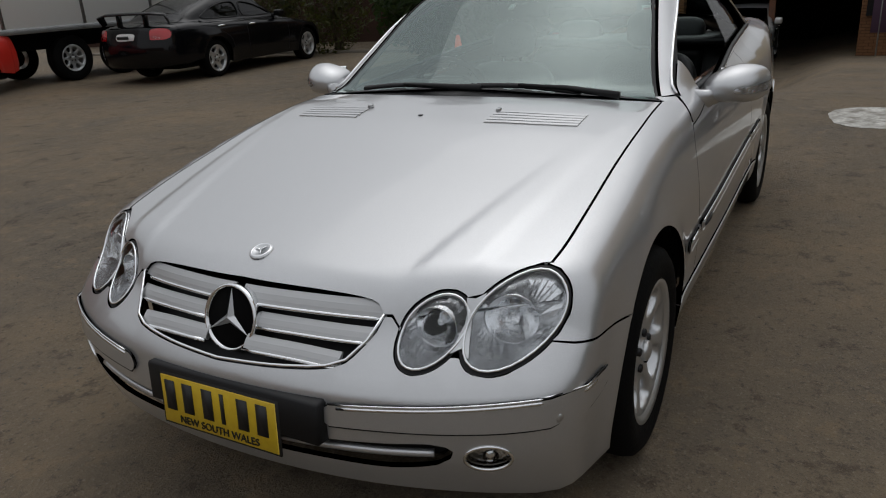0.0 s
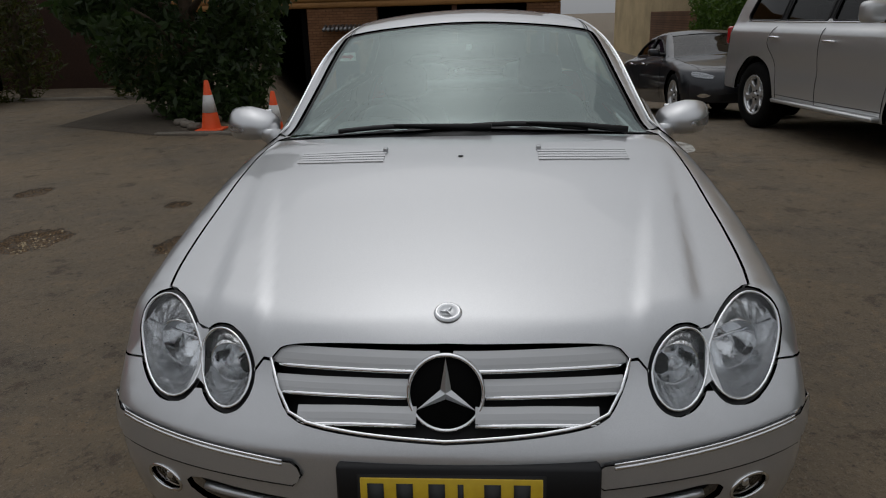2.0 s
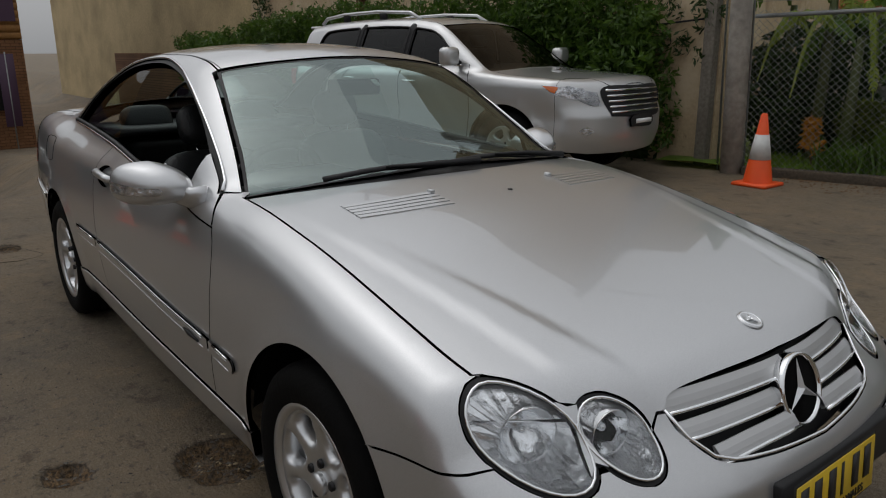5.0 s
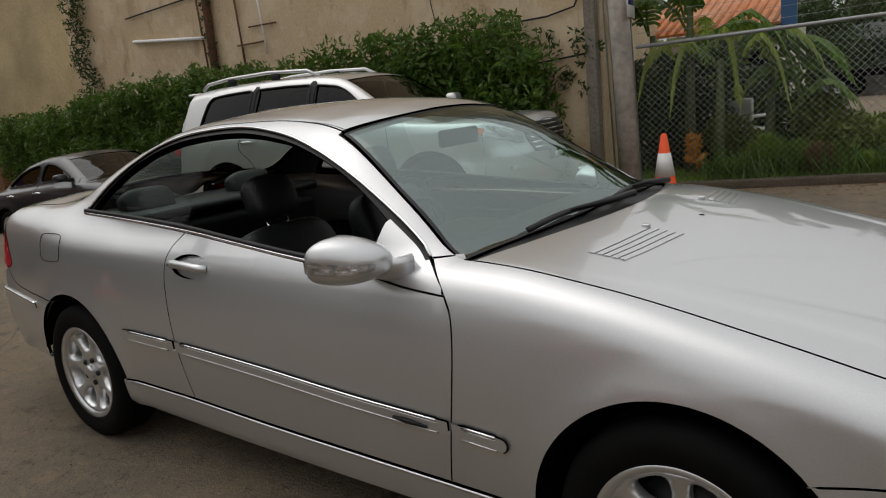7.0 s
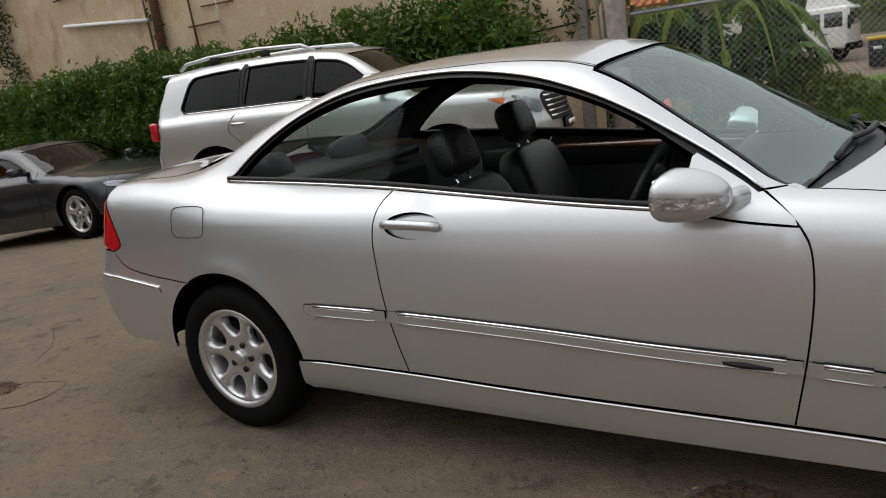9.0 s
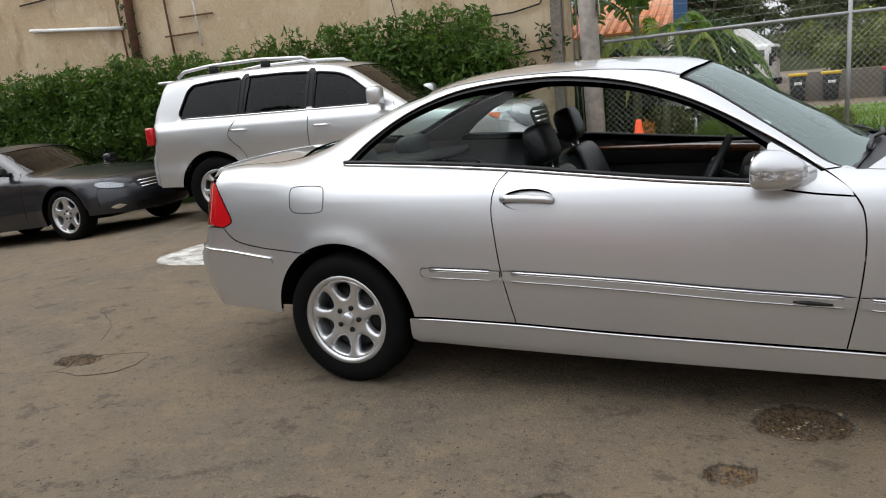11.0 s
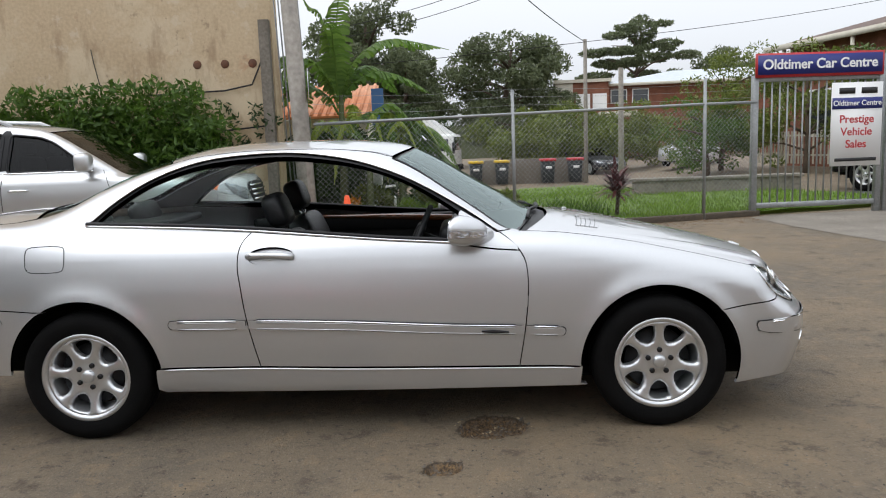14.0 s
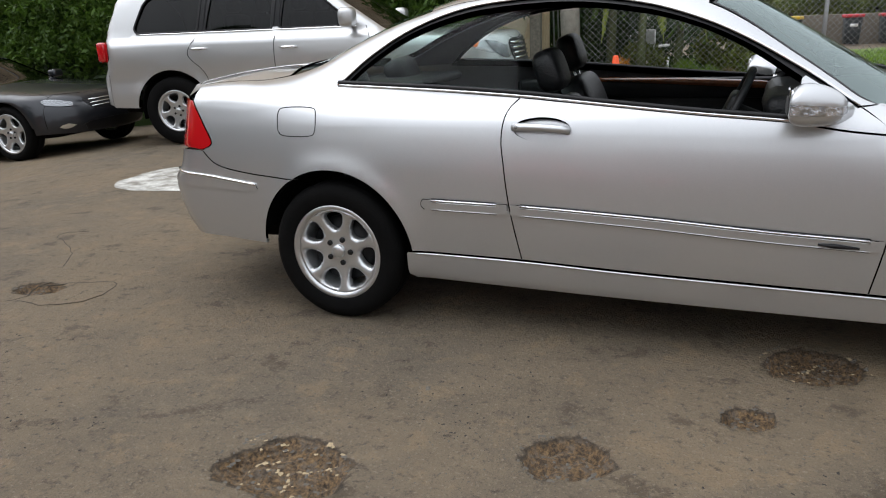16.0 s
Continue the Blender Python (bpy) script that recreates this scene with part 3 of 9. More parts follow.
class Skin:
    """Cuts panels out of a body's surface. The car looks along +x, its right side is at -y."""

    def __init__(self, field, axis=0.42, front=0.1, rear=-3.2):
        self.field, self.axis, self.ends = field, axis, (front, rear)

    def on(self, kind, ab):
        """Places on the surface: 's' from the right at (x, z), 't' from above at (x, y), 'f' and 'r' from the front and rear at (y, z)."""
        ab = np.atleast_2d(np.array(ab, float))
        a, b = ab[:, 0], ab[:, 1]
        o = np.zeros(len(a))
        if kind == "s":
            start, way, reach = np.stack((a, o - 1.6, b), 1), (0, 1, 0), 1.6
        elif kind == "t":
            start, way, reach = np.stack((a, b, o + 2.6), 1), (0, 0, -1), 2.5
        elif kind == "f":
            start, way, reach = np.stack((o + 1.6, a, b), 1), (-1, 0, 0), 2.5
        else:
            start, way, reach = np.stack((o - 5.5, a, b), 1), (1, 0, 0), 3
        return meet(self.field, start, np.tile(np.array(way, float), (len(a), 1)), reach)[0]

    def run(self, kind, pts, step=0.02):
        return self.on(kind, catmull(pts, step))

    def flat(self, mode, p):
        x, y, z = p.T
        if mode == "roll":
            return np.stack((x, 0.72 * np.arctan2(z - self.axis, -y)), 1)
        if mode == "top":
            return np.stack((x, y), 1)
        if mode == "nose":
            return np.stack((0.7 * np.arctan2(y, x - self.ends[0]), z), 1)
        return np.stack((0.7 * np.arctan2(y, self.ends[1] - x), z), 1)

    def lift(self, mode, q):
        a, b = q.T
        o = np.zeros(len(a))
        if mode == "roll":
            s, c = np.sin(b / 0.72), np.cos(b / 0.72)
            start, way = np.stack((a, -1.8 * c, self.axis + 1.8 * s), 1), np.stack((o, c, -s), 1)
        elif mode == "top":
            start, way = np.stack((a, b, o + 2.6), 1), np.stack((o, o, o - 1), 1)
        else:
            k = 1 if mode == "nose" else -1
            s, c = np.sin(a / 0.7), k * np.cos(a / 0.7)
            x0 = self.ends[0 if k > 0 else 1]
            start, way = np.stack((x0 + 1.8 * c, 1.8 * s, b), 1), np.stack((-c, -s, o), 1)
        return meet(self.field, start, way, 1.79 if mode != "top" else 2.5, 50)[0]

    def normal(self, p, e=0.004):
        g = np.stack([self.field(p + d) - self.field(p - d) for d in np.eye(3) * e], 1)
        return g / (np.linalg.norm(g, axis=1)[:, None] + 1e-12)

    def panel(self, name, material, parent, outline, mode, holes=(), step=0.035, gap=0.0025, out=0.0, rim=0.014, label="", left=False, split=()):
        """A panel within an outline of places on the surface. left: on the other side as well."""
        loops = [shrink(self.flat(mode, np.asarray(outline)), gap)] + [shrink(self.flat(mode, np.asarray(h)), -gap) for h in holes]
        clean = []
        for l in loops:
            k = [0]
            for i in range(1, len(l)):
                if np.hypot(*(l[i] - l[k[-1]])) > 0.003:
                    k.append(i)
            if np.hypot(*(l[k[-1]] - l[0])) < 0.003:
                k.pop()
            clean.append(l[k])
        v, f, rims = fill(clean, step)
        p = self.lift(mode, v)
        nor = self.normal(p)
        p = p + nor * out
        a, b, c = p[f[:, 0]], p[f[:, 1]], p[f[:, 2]]
        turn = np.sum(np.cross(b - a, c - a) * nor[f[:, 0]], 1) < 0
        f[turn] = f[turn][:, ::-1]
        verts, faces, normals = list(map(tuple, p)), [tuple(t) for t in f], list(map(tuple, nor))
        if rim:
            for r in rims:
                if len(r) < 3:
                    continue
                base = len(verts)
                for i, k in enumerate(r):
                    t = p[r[(i + 1) % len(r)]] - p[r[i - 1]]
                    s = np.cross(t, nor[k])
                    s = s / (np.linalg.norm(s) + 1e-9)
                    verts += [tuple(p[k]), tuple(p[k] - nor[k] * rim)]
                    normals += [tuple(s), tuple(s)]
                n = len(r)
                for i in range(n):
                    j = (i + 1) % n
                    faces.append((base + 2 * i, base + 2 * j, base + 2 * j + 1, base + 2 * i + 1))
        obs = []
        for flip in ((False, True) if left else (False,)):
            vs, fs, ns = verts, faces, normals
            if flip:
                vs = [(x, -y, z) for x, y, z in verts]
                ns = [(x, -y, z) for x, y, z in normals]
                fs = [t[::-1] for t in faces]
            me = bpy.data.meshes.new(name)
            me.from_pydata(vs, [], fs)
            me.validate()
            me.polygons.foreach_set("use_smooth", [True] * len(me.polygons))
            if len(me.vertices) == len(ns):
                me.normals_split_custom_set_from_vertices(ns)
            me.materials.append(M[material])
            ob = new(name, me)
            ob.parent = parent
            if label:
                ob["label"] = label
            obs.append(ob)
        return obs[0]


def circle(cx, cz, r, a0, a1, n=40):
    """Points (x, z) on an arc, from a0 to a1 degrees."""
    return [(cx + r * math.cos(radians(a)), cz + r * math.sin(radians(a))) for a in np.linspace(a0, a1, n)]


def cushion(lo, hi, power=0.55, m=None):
    """A padded block: a rounded body that fills the box from lo to hi."""
    bm = bmesh.new()
    bmesh.ops.create_uvsphere(bm, u_segments=24, v_segments=16, radius=1)
    for v in bm.verts:
        v.co = [(a + b) / 2 + (b - a) / 2 * math.copysign(abs(c) ** power, c) for a, b, c in zip(lo, hi, v.co)]
    if m is not None:
        bmesh.ops.transform(bm, matrix=m, verts=bm.verts)
    return bm


def wheel(parent, spokes=7, radius=0.312, width=0.2, rim=0.208, metal="alloy"):
    """A wheel that turns round its local y axis and shows its face towards -y."""
    turn = Matrix.Rotation(radians(90), 4, "X")
    w = thing("wheel", "", "")
    w.parent = parent
    h = width / 2
    tyre = part("tyre", lathe(bmesh.new(), [(rim - 0.012, -h * 0.8), (rim + 0.012, -h * 0.92), (rim + 0.05, -h), (radius - 0.03, -h * 0.96), (radius - 0.008, -h * 0.8), (radius, -h * 0.55),
                                               (radius, -0.012), (radius - 0.006, -0.008), (radius - 0.006, 0.008), (radius, 0.012), (radius, h * 0.55), (radius - 0.008, h * 0.8), (radius - 0.03, h * 0.96),
                                               (rim + 0.05, h), (rim + 0.012, h * 0.92), (rim - 0.012, h * 0.8)], 56, turn), "rubber", w)
    part("rim_barrel", lathe(bmesh.new(), [(rim - 0.035, -h * 0.7), (rim - 0.03, h * 0.5), (rim - 0.012, h * 0.86), (rim + 0.006, h * 0.9), (rim + 0.008, h * 0.84), (rim - 0.008, h * 0.8), (rim - 0.022, h * 0.5), (rim - 0.028, -h * 0.7)], 56, turn), metal, w)
    # the face: a dished disc with openings between the spokes
    ro = rim - 0.016
    loops = [np.array([(ro * math.cos(a), ro * math.sin(a)) for a in np.linspace(0, math.tau, 84, endpoint=False)])]
    for i in range(spokes):
        a = math.tau * (i + 0.5) / spokes + math.pi / 2
        wide, tall = ro * math.sin(math.pi / spokes) * 0.62, ro * 0.225
        pts = []
        for t in np.linspace(0, math.tau, 22, endpoint=False):
            rr, tt = ro * 0.715 - tall * math.copysign(abs(math.cos(t)) ** 0.8, math.cos(t)), wide * math.copysign(abs(math.sin(t)) ** 0.8, math.sin(t)) * (0.86 - 0.40 * math.cos(t))
            pts.append((rr * math.cos(a) - tt * math.sin(a), rr * math.sin(a) + tt * math.cos(a)))
        loops.append(np.array(pts))
    v, f, rims = fill(loops, 0.013)
    r = np.hypot(v[:, 0], v[:, 1])
    near = np.full(len(v), 9.0)
    for l in loops[1:]:
        for q in l:
            near = np.minimum(near, np.hypot(v[:, 0] - q[0], v[:, 1] - q[1]))
    front = h * 0.78 - 0.03 * np.clip(1 - r / ro, 0, 1) + 0.012 * np.exp(-(r / 0.05) ** 4) - 0.006 * np.exp(-(near / 0.007) ** 2)
    bm = bmesh.new()
    vs = [bm.verts.new((p[0], -z, p[1])) for p, z in zip(v, front)]
    for t in f:
        bm.faces.new([vs[k] for k in t])
    for ring in rims:
        back = [bm.verts.new((v[k][0] * 0.99, -front[k] + 0.035, v[k][1] * 0.99)) for k in ring]
        for i in range(len(ring)):
            j = (i + 1) % len(ring)
            bm.faces.new((vs[ring[i]], vs[ring[j]], back[j], back[i]))
    bmesh.ops.recalc_face_normals(bm, faces=bm.faces)
    part("rim_face", bm, metal, w)
    part("brake_disc", lathe(bmesh.new(), [(0.02, -0.01), (rim * 0.72, -0.01), (rim * 0.72, 0.014), (0.02, 0.014)], 40, turn), "trim", w)
    part("centre_cap", lathe(bmesh.new(), [(0.0, h * 0.78 + 0.006), (0.02, h * 0.78 + 0.005), (0.029, h * 0.78), (0.031, h * 0.74), (0.031, h * 0.6)], 28, turn), "alloy", w)
    for i in range(5):
        a = math.tau * i / 5 + 0.3
        part("wheel_bolt", lathe(bmesh.new(), [(0.0, 0.004), (0.009, 0.0035), (0.0125, 0.001), (0.013, -0.02)], 10, Matrix.Translation((0.055 * math.cos(a), -h * 0.78 + 0.012, 0.055 * math.sin(a))) @ turn), "trim", w)
    return w


def words(text, size, material, parent, m, name="lettering", bold=0.0):
    cu = bpy.data.curves.new(name, "FONT")
    cu.body, cu.size, cu.extrude, cu.align_x, cu.align_y = text, size, 0.003, "CENTER", "CENTER"
    cu.offset = bold * size
    cu.materials.append(M[material])
    ob = new(name, cu)
    ob.parent, ob.matrix_basis = parent, m
    return ob


def copy_under(ob, parent, m):
    c = copy_thing(ob, m)
    c.parent = parent
    return c

# ---- the silver coupe ----


def lamp_loops(grow=0.0):
    """The two joined ovals of a head lamp on the right side, as (y, z): outer oval, inner oval, whole outline from the upper notch outwards."""
    t = np.linspace(0, math.tau, 60, endpoint=False)

    def oval(cy, cz, a, b, tilt):
        e1, e2, c, s = (a + grow) * np.cos(t), (b + grow) * np.sin(t), math.cos(tilt), math.sin(tilt)
        return np.stack((cy + e1 * c - e2 * s, cz + e1 * s + e2 * c), 1)
    return oval(-0.674, 0.638, 0.104, 0.079, radians(-34)), oval(-0.511, 0.622, 0.074, 0.061, radians(-45))


def lamp_arc(which, start, end, grow=0.0075):
    """Part of a lamp's oval, from the angle start to end in degrees, seen from the front; 0 points to the car's middle, 90 up."""
    outer, inner = lamp_loops(grow)
    loop = outer if which == "outer" else inner
    c = loop.mean(0)
    out = []
    for a in np.linspace(start, end, max(3, int(abs(end - start) / 7))):
        d = np.array((math.cos(radians(a)), math.sin(radians(a))))
        q = loop - c
        k = np.argmax((q @ d) / np.linalg.norm(q, axis=1))
        out.append(tuple(c + d * np.linalg.norm(q[k])))
    return out


def coupe():
    car = thing("coupe", "silver two-door coupe with chrome grille, parked on worn asphalt", "car")
    S = Skin(coupe_field(), 0.42, 0.1, -3.2)
    R = S.run
    # ---- outlines shared by neighbours (right side) ----
    door_front = R("s", [(-0.728, 0.936), (-0.678, 0.897), (-0.638, 0.853), (-0.612, 0.796), (-0.605, 0.681), (-0.62, 0.516), (-0.652, 0.312)])
    door_low = R("s", [(-0.638, 0.853), (-0.612, 0.796), (-0.605, 0.681), (-0.62, 0.516), (-0.652, 0.312)])
    dish = S.on("s", [(-1.795 + 0.108 * math.cos(t), 0.862 + 0.040 * math.sin(t)) for t in np.linspace(0, math.tau, 30, endpoint=False)])
    door_rear = R("s", [(-1.895, 0.972), (-1.938, 0.922), (-1.952, 0.825), (-1.940, 0.722), (-1.918, 0.566), (-1.872, 0.342)])
    sill_top = R("s", [(-0.652, 0.312), (-1.0, 0.318), (-1.46, 0.328), (-1.872, 0.342)])
    arch_f, arch_r = 0.367, 0.370
    end_f = math.degrees(math.asin((0.553 - 0.31) / arch_f))
    end_r = math.degrees(math.asin((0.635 - 0.31) / arch_r))
    front_arch = S.on("s", circle(0, 0.31, arch_f, 182, end_f))
    rear_arch = S.on("s", circle(-2.715, 0.31, arch_r, -2 + 8, 180 - end_r))
    belt = [(-2.71, 1.020), (-2.244, 0.999), (-1.887, 0.976), (-1.57, 0.947), (-1.267, 0.920), (-1.017, 0.902), (-0.92, 0.894)]
    arc = [(-0.735, 0.938), (-0.825, 1.002), (-0.915, 1.060), (-1.092, 1.163), (-1.263, 1.240), (-1.468, 1.300), (-1.738, 1.335), (-2.015, 1.329), (-2.216, 1.300), (-2.41, 1.232), (-2.573, 1.134), (-2.71, 1.020)]
    arc3 = R("s", arc)
    # bonnet shut line and front edge
    shut = R("t", [(-0.60, -0.715), (-0.33, -0.722), (0.0, -0.722), (0.2, -0.724), (0.36, -0.722), (0.448, -0.714)])
    lamp_top = S.on("f", lamp_arc("outer", 103, 32) + lamp_arc("inner", 135, -5))
    lip_side = R("f", [(-0.436, 0.622), (-0.415, 0.646), (-0.396, 0.646)])
    grille_top = R("f", [(-0.388, 0.655), (-0.376, 0.668), (-0.33, 0.680), (-0.2, 0.690), (0, 0.695)])
    mir = np.array((1, -1, 1))
    half = np.vstack((shut, lamp_top, lip_side, grille_top))
    rear_edge = R("t", [(-0.60, 0.715), (-0.52, 0.5), (-0.455, 0.25), (-0.435, 0), (-0.455, -0.25), (-0.52, -0.5), (-0.60, -0.715)])
    S.panel("bonnet", "silver", car, np.vstack((half, (half * mir)[::-1], rear_edge)), "top", step=0.02)
    # front wings
    lamp_out = S.on("f", lamp_arc("outer", 103, 208))
    seam = R("s", [(0.54, 0.588), (0.50, 0.582), (0.42, 0.574), (0.34, 0.563), (0.272, 0.553)])
    wing = np.vstack((door_front, R("s", [(-0.652, 0.312), (-0.364, 0.304)]), front_arch, seam[::-1], lamp_out[::-1], shut[::-1], R("t", [(-0.60, -0.715), (-0.63, -0.716)]), R("s", [(-0.66, 0.940), (-0.728, 0.936)])))
    S.panel("front_wing", "silver", car, wing, "roll", left=True, step=0.03)
    # doors
    door = np.vstack((door_low, sill_top, door_rear[::-1], R("s", [(-1.895, 0.972), (-1.57, 0.943), (-1.267, 0.916), (-1.017, 0.898), (-0.92, 0.889), (-0.78, 0.866), (-0.638, 0.853)])))
    S.panel("door", "silver", car, door, "roll", holes=[dish], left=True, rim=0.02)
    # side frame: rear quarter, pillars and the rail over the doors
    tail_front = R("s", [(-3.395, 0.745), (-3.333, 0.776), (-3.372, 0.852), (-3.42, 0.925), (-3.45, 0.962)])
    quarter = np.vstack((
        door_rear, R("s", [(-1.872, 0.342), (-2.357, 0.346)]), rear_arch, R("s", [(-2.875, 0.635), (-2.93, 0.635), (-3.145, 0.650), (-3.312, 0.681), (-3.395, 0.745)]), tail_front,
        R("t", [(-3.46, -0.66), (-3.3, -0.64), (-3.12, -0.605), (-3.02, -0.575)]), R("t", [(-3.02, -0.575), (-2.75, -0.535), (-2.35, -0.50)]),
        R("t", [(-2.35, -0.50), (-1.9, -0.50), (-1.5, -0.505), (-1.235, -0.525)]), R("t", [(-1.235, -0.545), (-1.0, -0.602), (-0.8, -0.655), (-0.63, -0.712)]), R("s", [(-0.66, 0.940), (-0.728, 0.938)]),
        arc3, R("s", [(-2.71, 1.020), (-2.26, 0.997), (-1.895, 0.972)])))
    S.panel("quarter_panel", "silver", car, quarter, "roll", left=True, step=0.03, rim=0.03)
    lining = np.vstack((R("t", [(-3.02, -0.575), (-2.75, -0.535), (-2.35, -0.50)]), R("t", [(-2.35, -0.50), (-1.9, -0.50), (-1.5, -0.505), (-1.235, -0.525)]), R("t", [(-1.235, -0.545), (-1.0, -0.602), (-0.8, -0.655), (-0.63, -0.712)]), arc3, R("s", [(-2.71, 1.027), (-2.9, 1.03), (-3.05, 1.03)])))
    S.panel("pillar_lining", "dark_lining", car, lining, "roll", left=True, step=0.05, out=-0.034, rim=0)
    # sills
    sill = np.vstack((R("s", [(-0.360, 0.304), (-0.652, 0.310), (-1.0, 0.3165), (-1.46, 0.3265), (-1.872, 0.3405), (-2.365, 0.345)]), R("s", [(-2.372, 0.335), (-2.372, 0.24), (-2.34, 0.222), (-1.4, 0.208), (-0.42, 0.206), (-0.368, 0.225)])))
    S.panel("sill", "silver", car, sill, "roll", left=True, out=0.004, rim=0.03)
    for k in (1, -1):
        e = R("s", [(-0.40, 0.296), (-0.652, 0.302), (-1.0, 0.3085), (-1.46, 0.3185), (-1.872, 0.3325), (-2.33, 0.337)])
        part("sill_edge", rod(bmesh.new(), [tuple(q) for q in (e + S.normal(e) * 0.004)[::2] * np.array((1, k, 1))], 0.0042, 6), "alloy", car)
    # roof
    roof_half = np.vstack((R("t", [(-1.16, 0), (-1.175, -0.25), (-1.235, -0.52)]), R("t", [(-1.235, -0.524), (-1.5, -0.503), (-1.9, -0.498), (-2.35, -0.498)]), R("t", [(-2.352, -0.495), (-2.42, -0.25), (-2.44, 0)])))
    S.panel("roof", "silver", car, np.vstack((roof_half, (roof_half * mir)[::-1])), "top", step=0.045)
    S.panel("headliner", "dark_lining", car, np.vstack((roof_half, (roof_half * mir)[::-1])), "top", step=0.08, out=-0.03, rim=0)
    # glass
    ws = np.vstack((R("t", [(-0.515, 0), (-0.53, -0.3), (-0.63, -0.705)]), R("t", [(-0.64, -0.705), (-0.8, -0.648), (-1.0, -0.595), (-1.225, -0.535)]), R("t", [(-1.222, -0.52), (-1.168, -0.25), (-1.152, 0)])))
    ws2 = np.vstack((R("t", [(-0.54, 0), (-0.555, -0.3), (-0.645, -0.685)]), R("t", [(-0.66, -0.682), (-0.8, -0.630), (-1.0, -0.578), (-1.21, -0.522)]), R("t", [(-1.208, -0.510), (-1.157, -0.25), (-1.142, 0)])))
    whole = lambda h: np.vstack((h, (h * mir)[::-1]))
    S.panel("windscreen", "glass", car, whole(ws), "top", step=0.06, out=-0.004, rim=0, label="clear windscreen glass").visible_shadow = False
    S.panel("windscreen_seal", "trim", car, whole(ws), "top", holes=[whole(ws2)], step=0.03, out=-0.003, rim=0.02)
    rs = np.vstack((R("t", [(-2.45, 0), (-2.43, -0.25), (-2.37, -0.488)]), R("t", [(-2.37, -0.488), (-2.75, -0.522), (-3.01, -0.56)]), R("t", [(-3.03, -0.55), (-3.10, -0.3), (-3.12, 0)])))
    S.panel("rear_screen", "rear_glass", car, whole(rs), "top", step=0.06, out=-0.006, rim=0.01).visible_shadow = False
    # side glazing: seal all round, chrome strip on it, fixed quarter glass behind
    dlo = np.vstack((arc3, R("s", belt), R("s", [(-0.90, 0.896), (-0.745, 0.932)])))
    dlo_in = np.vstack((R("s", [(-0.815, 0.962), (-0.925, 1.042), (-1.092, 1.148), (-1.263, 1.224), (-1.468, 1.283), (-1.738, 1.318), (-2.015, 1.312), (-2.216, 1.283), (-2.41, 1.217), (-2.562, 1.122), (-2.660, 1.040)]),
                        R("s", [(-2.62, 1.034), (-2.26, 1.015), (-1.895, 0.992), (-1.57, 0.963), (-1.267, 0.936), (-1.017, 0.918), (-0.90, 0.916)])))
    S.panel("window_seal", "trim", car, dlo, "roll", holes=[dlo_in], step=0.025, out=-0.004, rim=0.03, left=True)
    qg = np.vstack((R("s", [(-1.90, 1.30), (-2.015, 1.299), (-2.216, 1.270), (-2.41, 1.205), (-2.555, 1.120), (-2.645, 1.048)]), R("s", [(-2.62, 1.034), (-2.26, 1.015), (-1.94, 0.995)]), R("s", [(-1.93, 0.997), (-1.90, 1.30)])))
    S.panel("quarter_window", "side_glass", car, qg, "roll", step=0.05, out=-0.02, rim=0, left=True)
    trim = R("s", belt)
    for k in (1, -1):
        p = [tuple(q) for q in (trim + S.normal(trim) * 0.003) * np.array((1, k, 1))]
        part("belt_seal", rod(bmesh.new(), [tuple(q) for q in (trim - S.normal(trim) * 0.004 + np.array((0, 0, 0.014))) * np.array((1, k, 1))], 0.0105, 6), "trim", car)
        part("belt_trim", rod(bmesh.new(), p, 0.006, 6), "chrome", car)
        q = (arc3 + S.normal(arc3) * 0.004) * np.array((1, k, 1))
        part("window_trim", rod(bmesh.new(), [tuple(w) for w in q[::2]], 0.0055, 6), "chrome", car)
        e = R("t", [(-1.235, -0.512), (-1.5, -0.503), (-1.9, -0.499), (-2.35, -0.499)])
        part("roof_seal", rod(bmesh.new(), [tuple(w) for w in (e - S.normal(e) * 0.004) * np.array((1, k, 1))], 0.005, 6), "trim", car)
    # front bumper
    low_lamp = np.vstack((S.on("f", lamp_arc("outer", 208, 325)), S.on("f", lamp_arc("inner", 222, 357))))
    grille_low = R("f", [(-0.396, 0.646), (-0.386, 0.617), (-0.355, 0.575), (-0.315, 0.552), (-0.2, 0.540), (0, 0.531)])
    b_arch = S.on("s", circle(0, 0.31, arch_f, end_f, -18, 16))
    bottom = R("f", [(0.0, 0.258), (-0.3, 0.257), (-0.5, 0.252), (-0.62, 0.243), (-0.74, 0.226)])
    halfb = np.vstack((bottom, b_arch[::-1], seam[::-1], low_lamp, lip_side, grille_low))
    slot = R("f", [(-0.10, 0.386), (-0.3, 0.388), (-0.45, 0.394), (-0.55, 0.398), (-0.594, 0.381), (-0.56, 0.346), (-0.45, 0.328), (-0.3, 0.330), (-0.10, 0.330)])
    fog = S.on("f", [(-0.664 + 0.047 * math.cos(a), 0.360 + 0.034 * math.sin(a)) for a in np.linspace(0, math.tau, 28, endpoint=False)])
    loop = np.vstack((halfb, (halfb * mir)[::-1]))
    S.panel("front_bumper", "silver", car, loop, "nose", holes=[slot, slot * mir, fog, fog * mir], step=0.03)
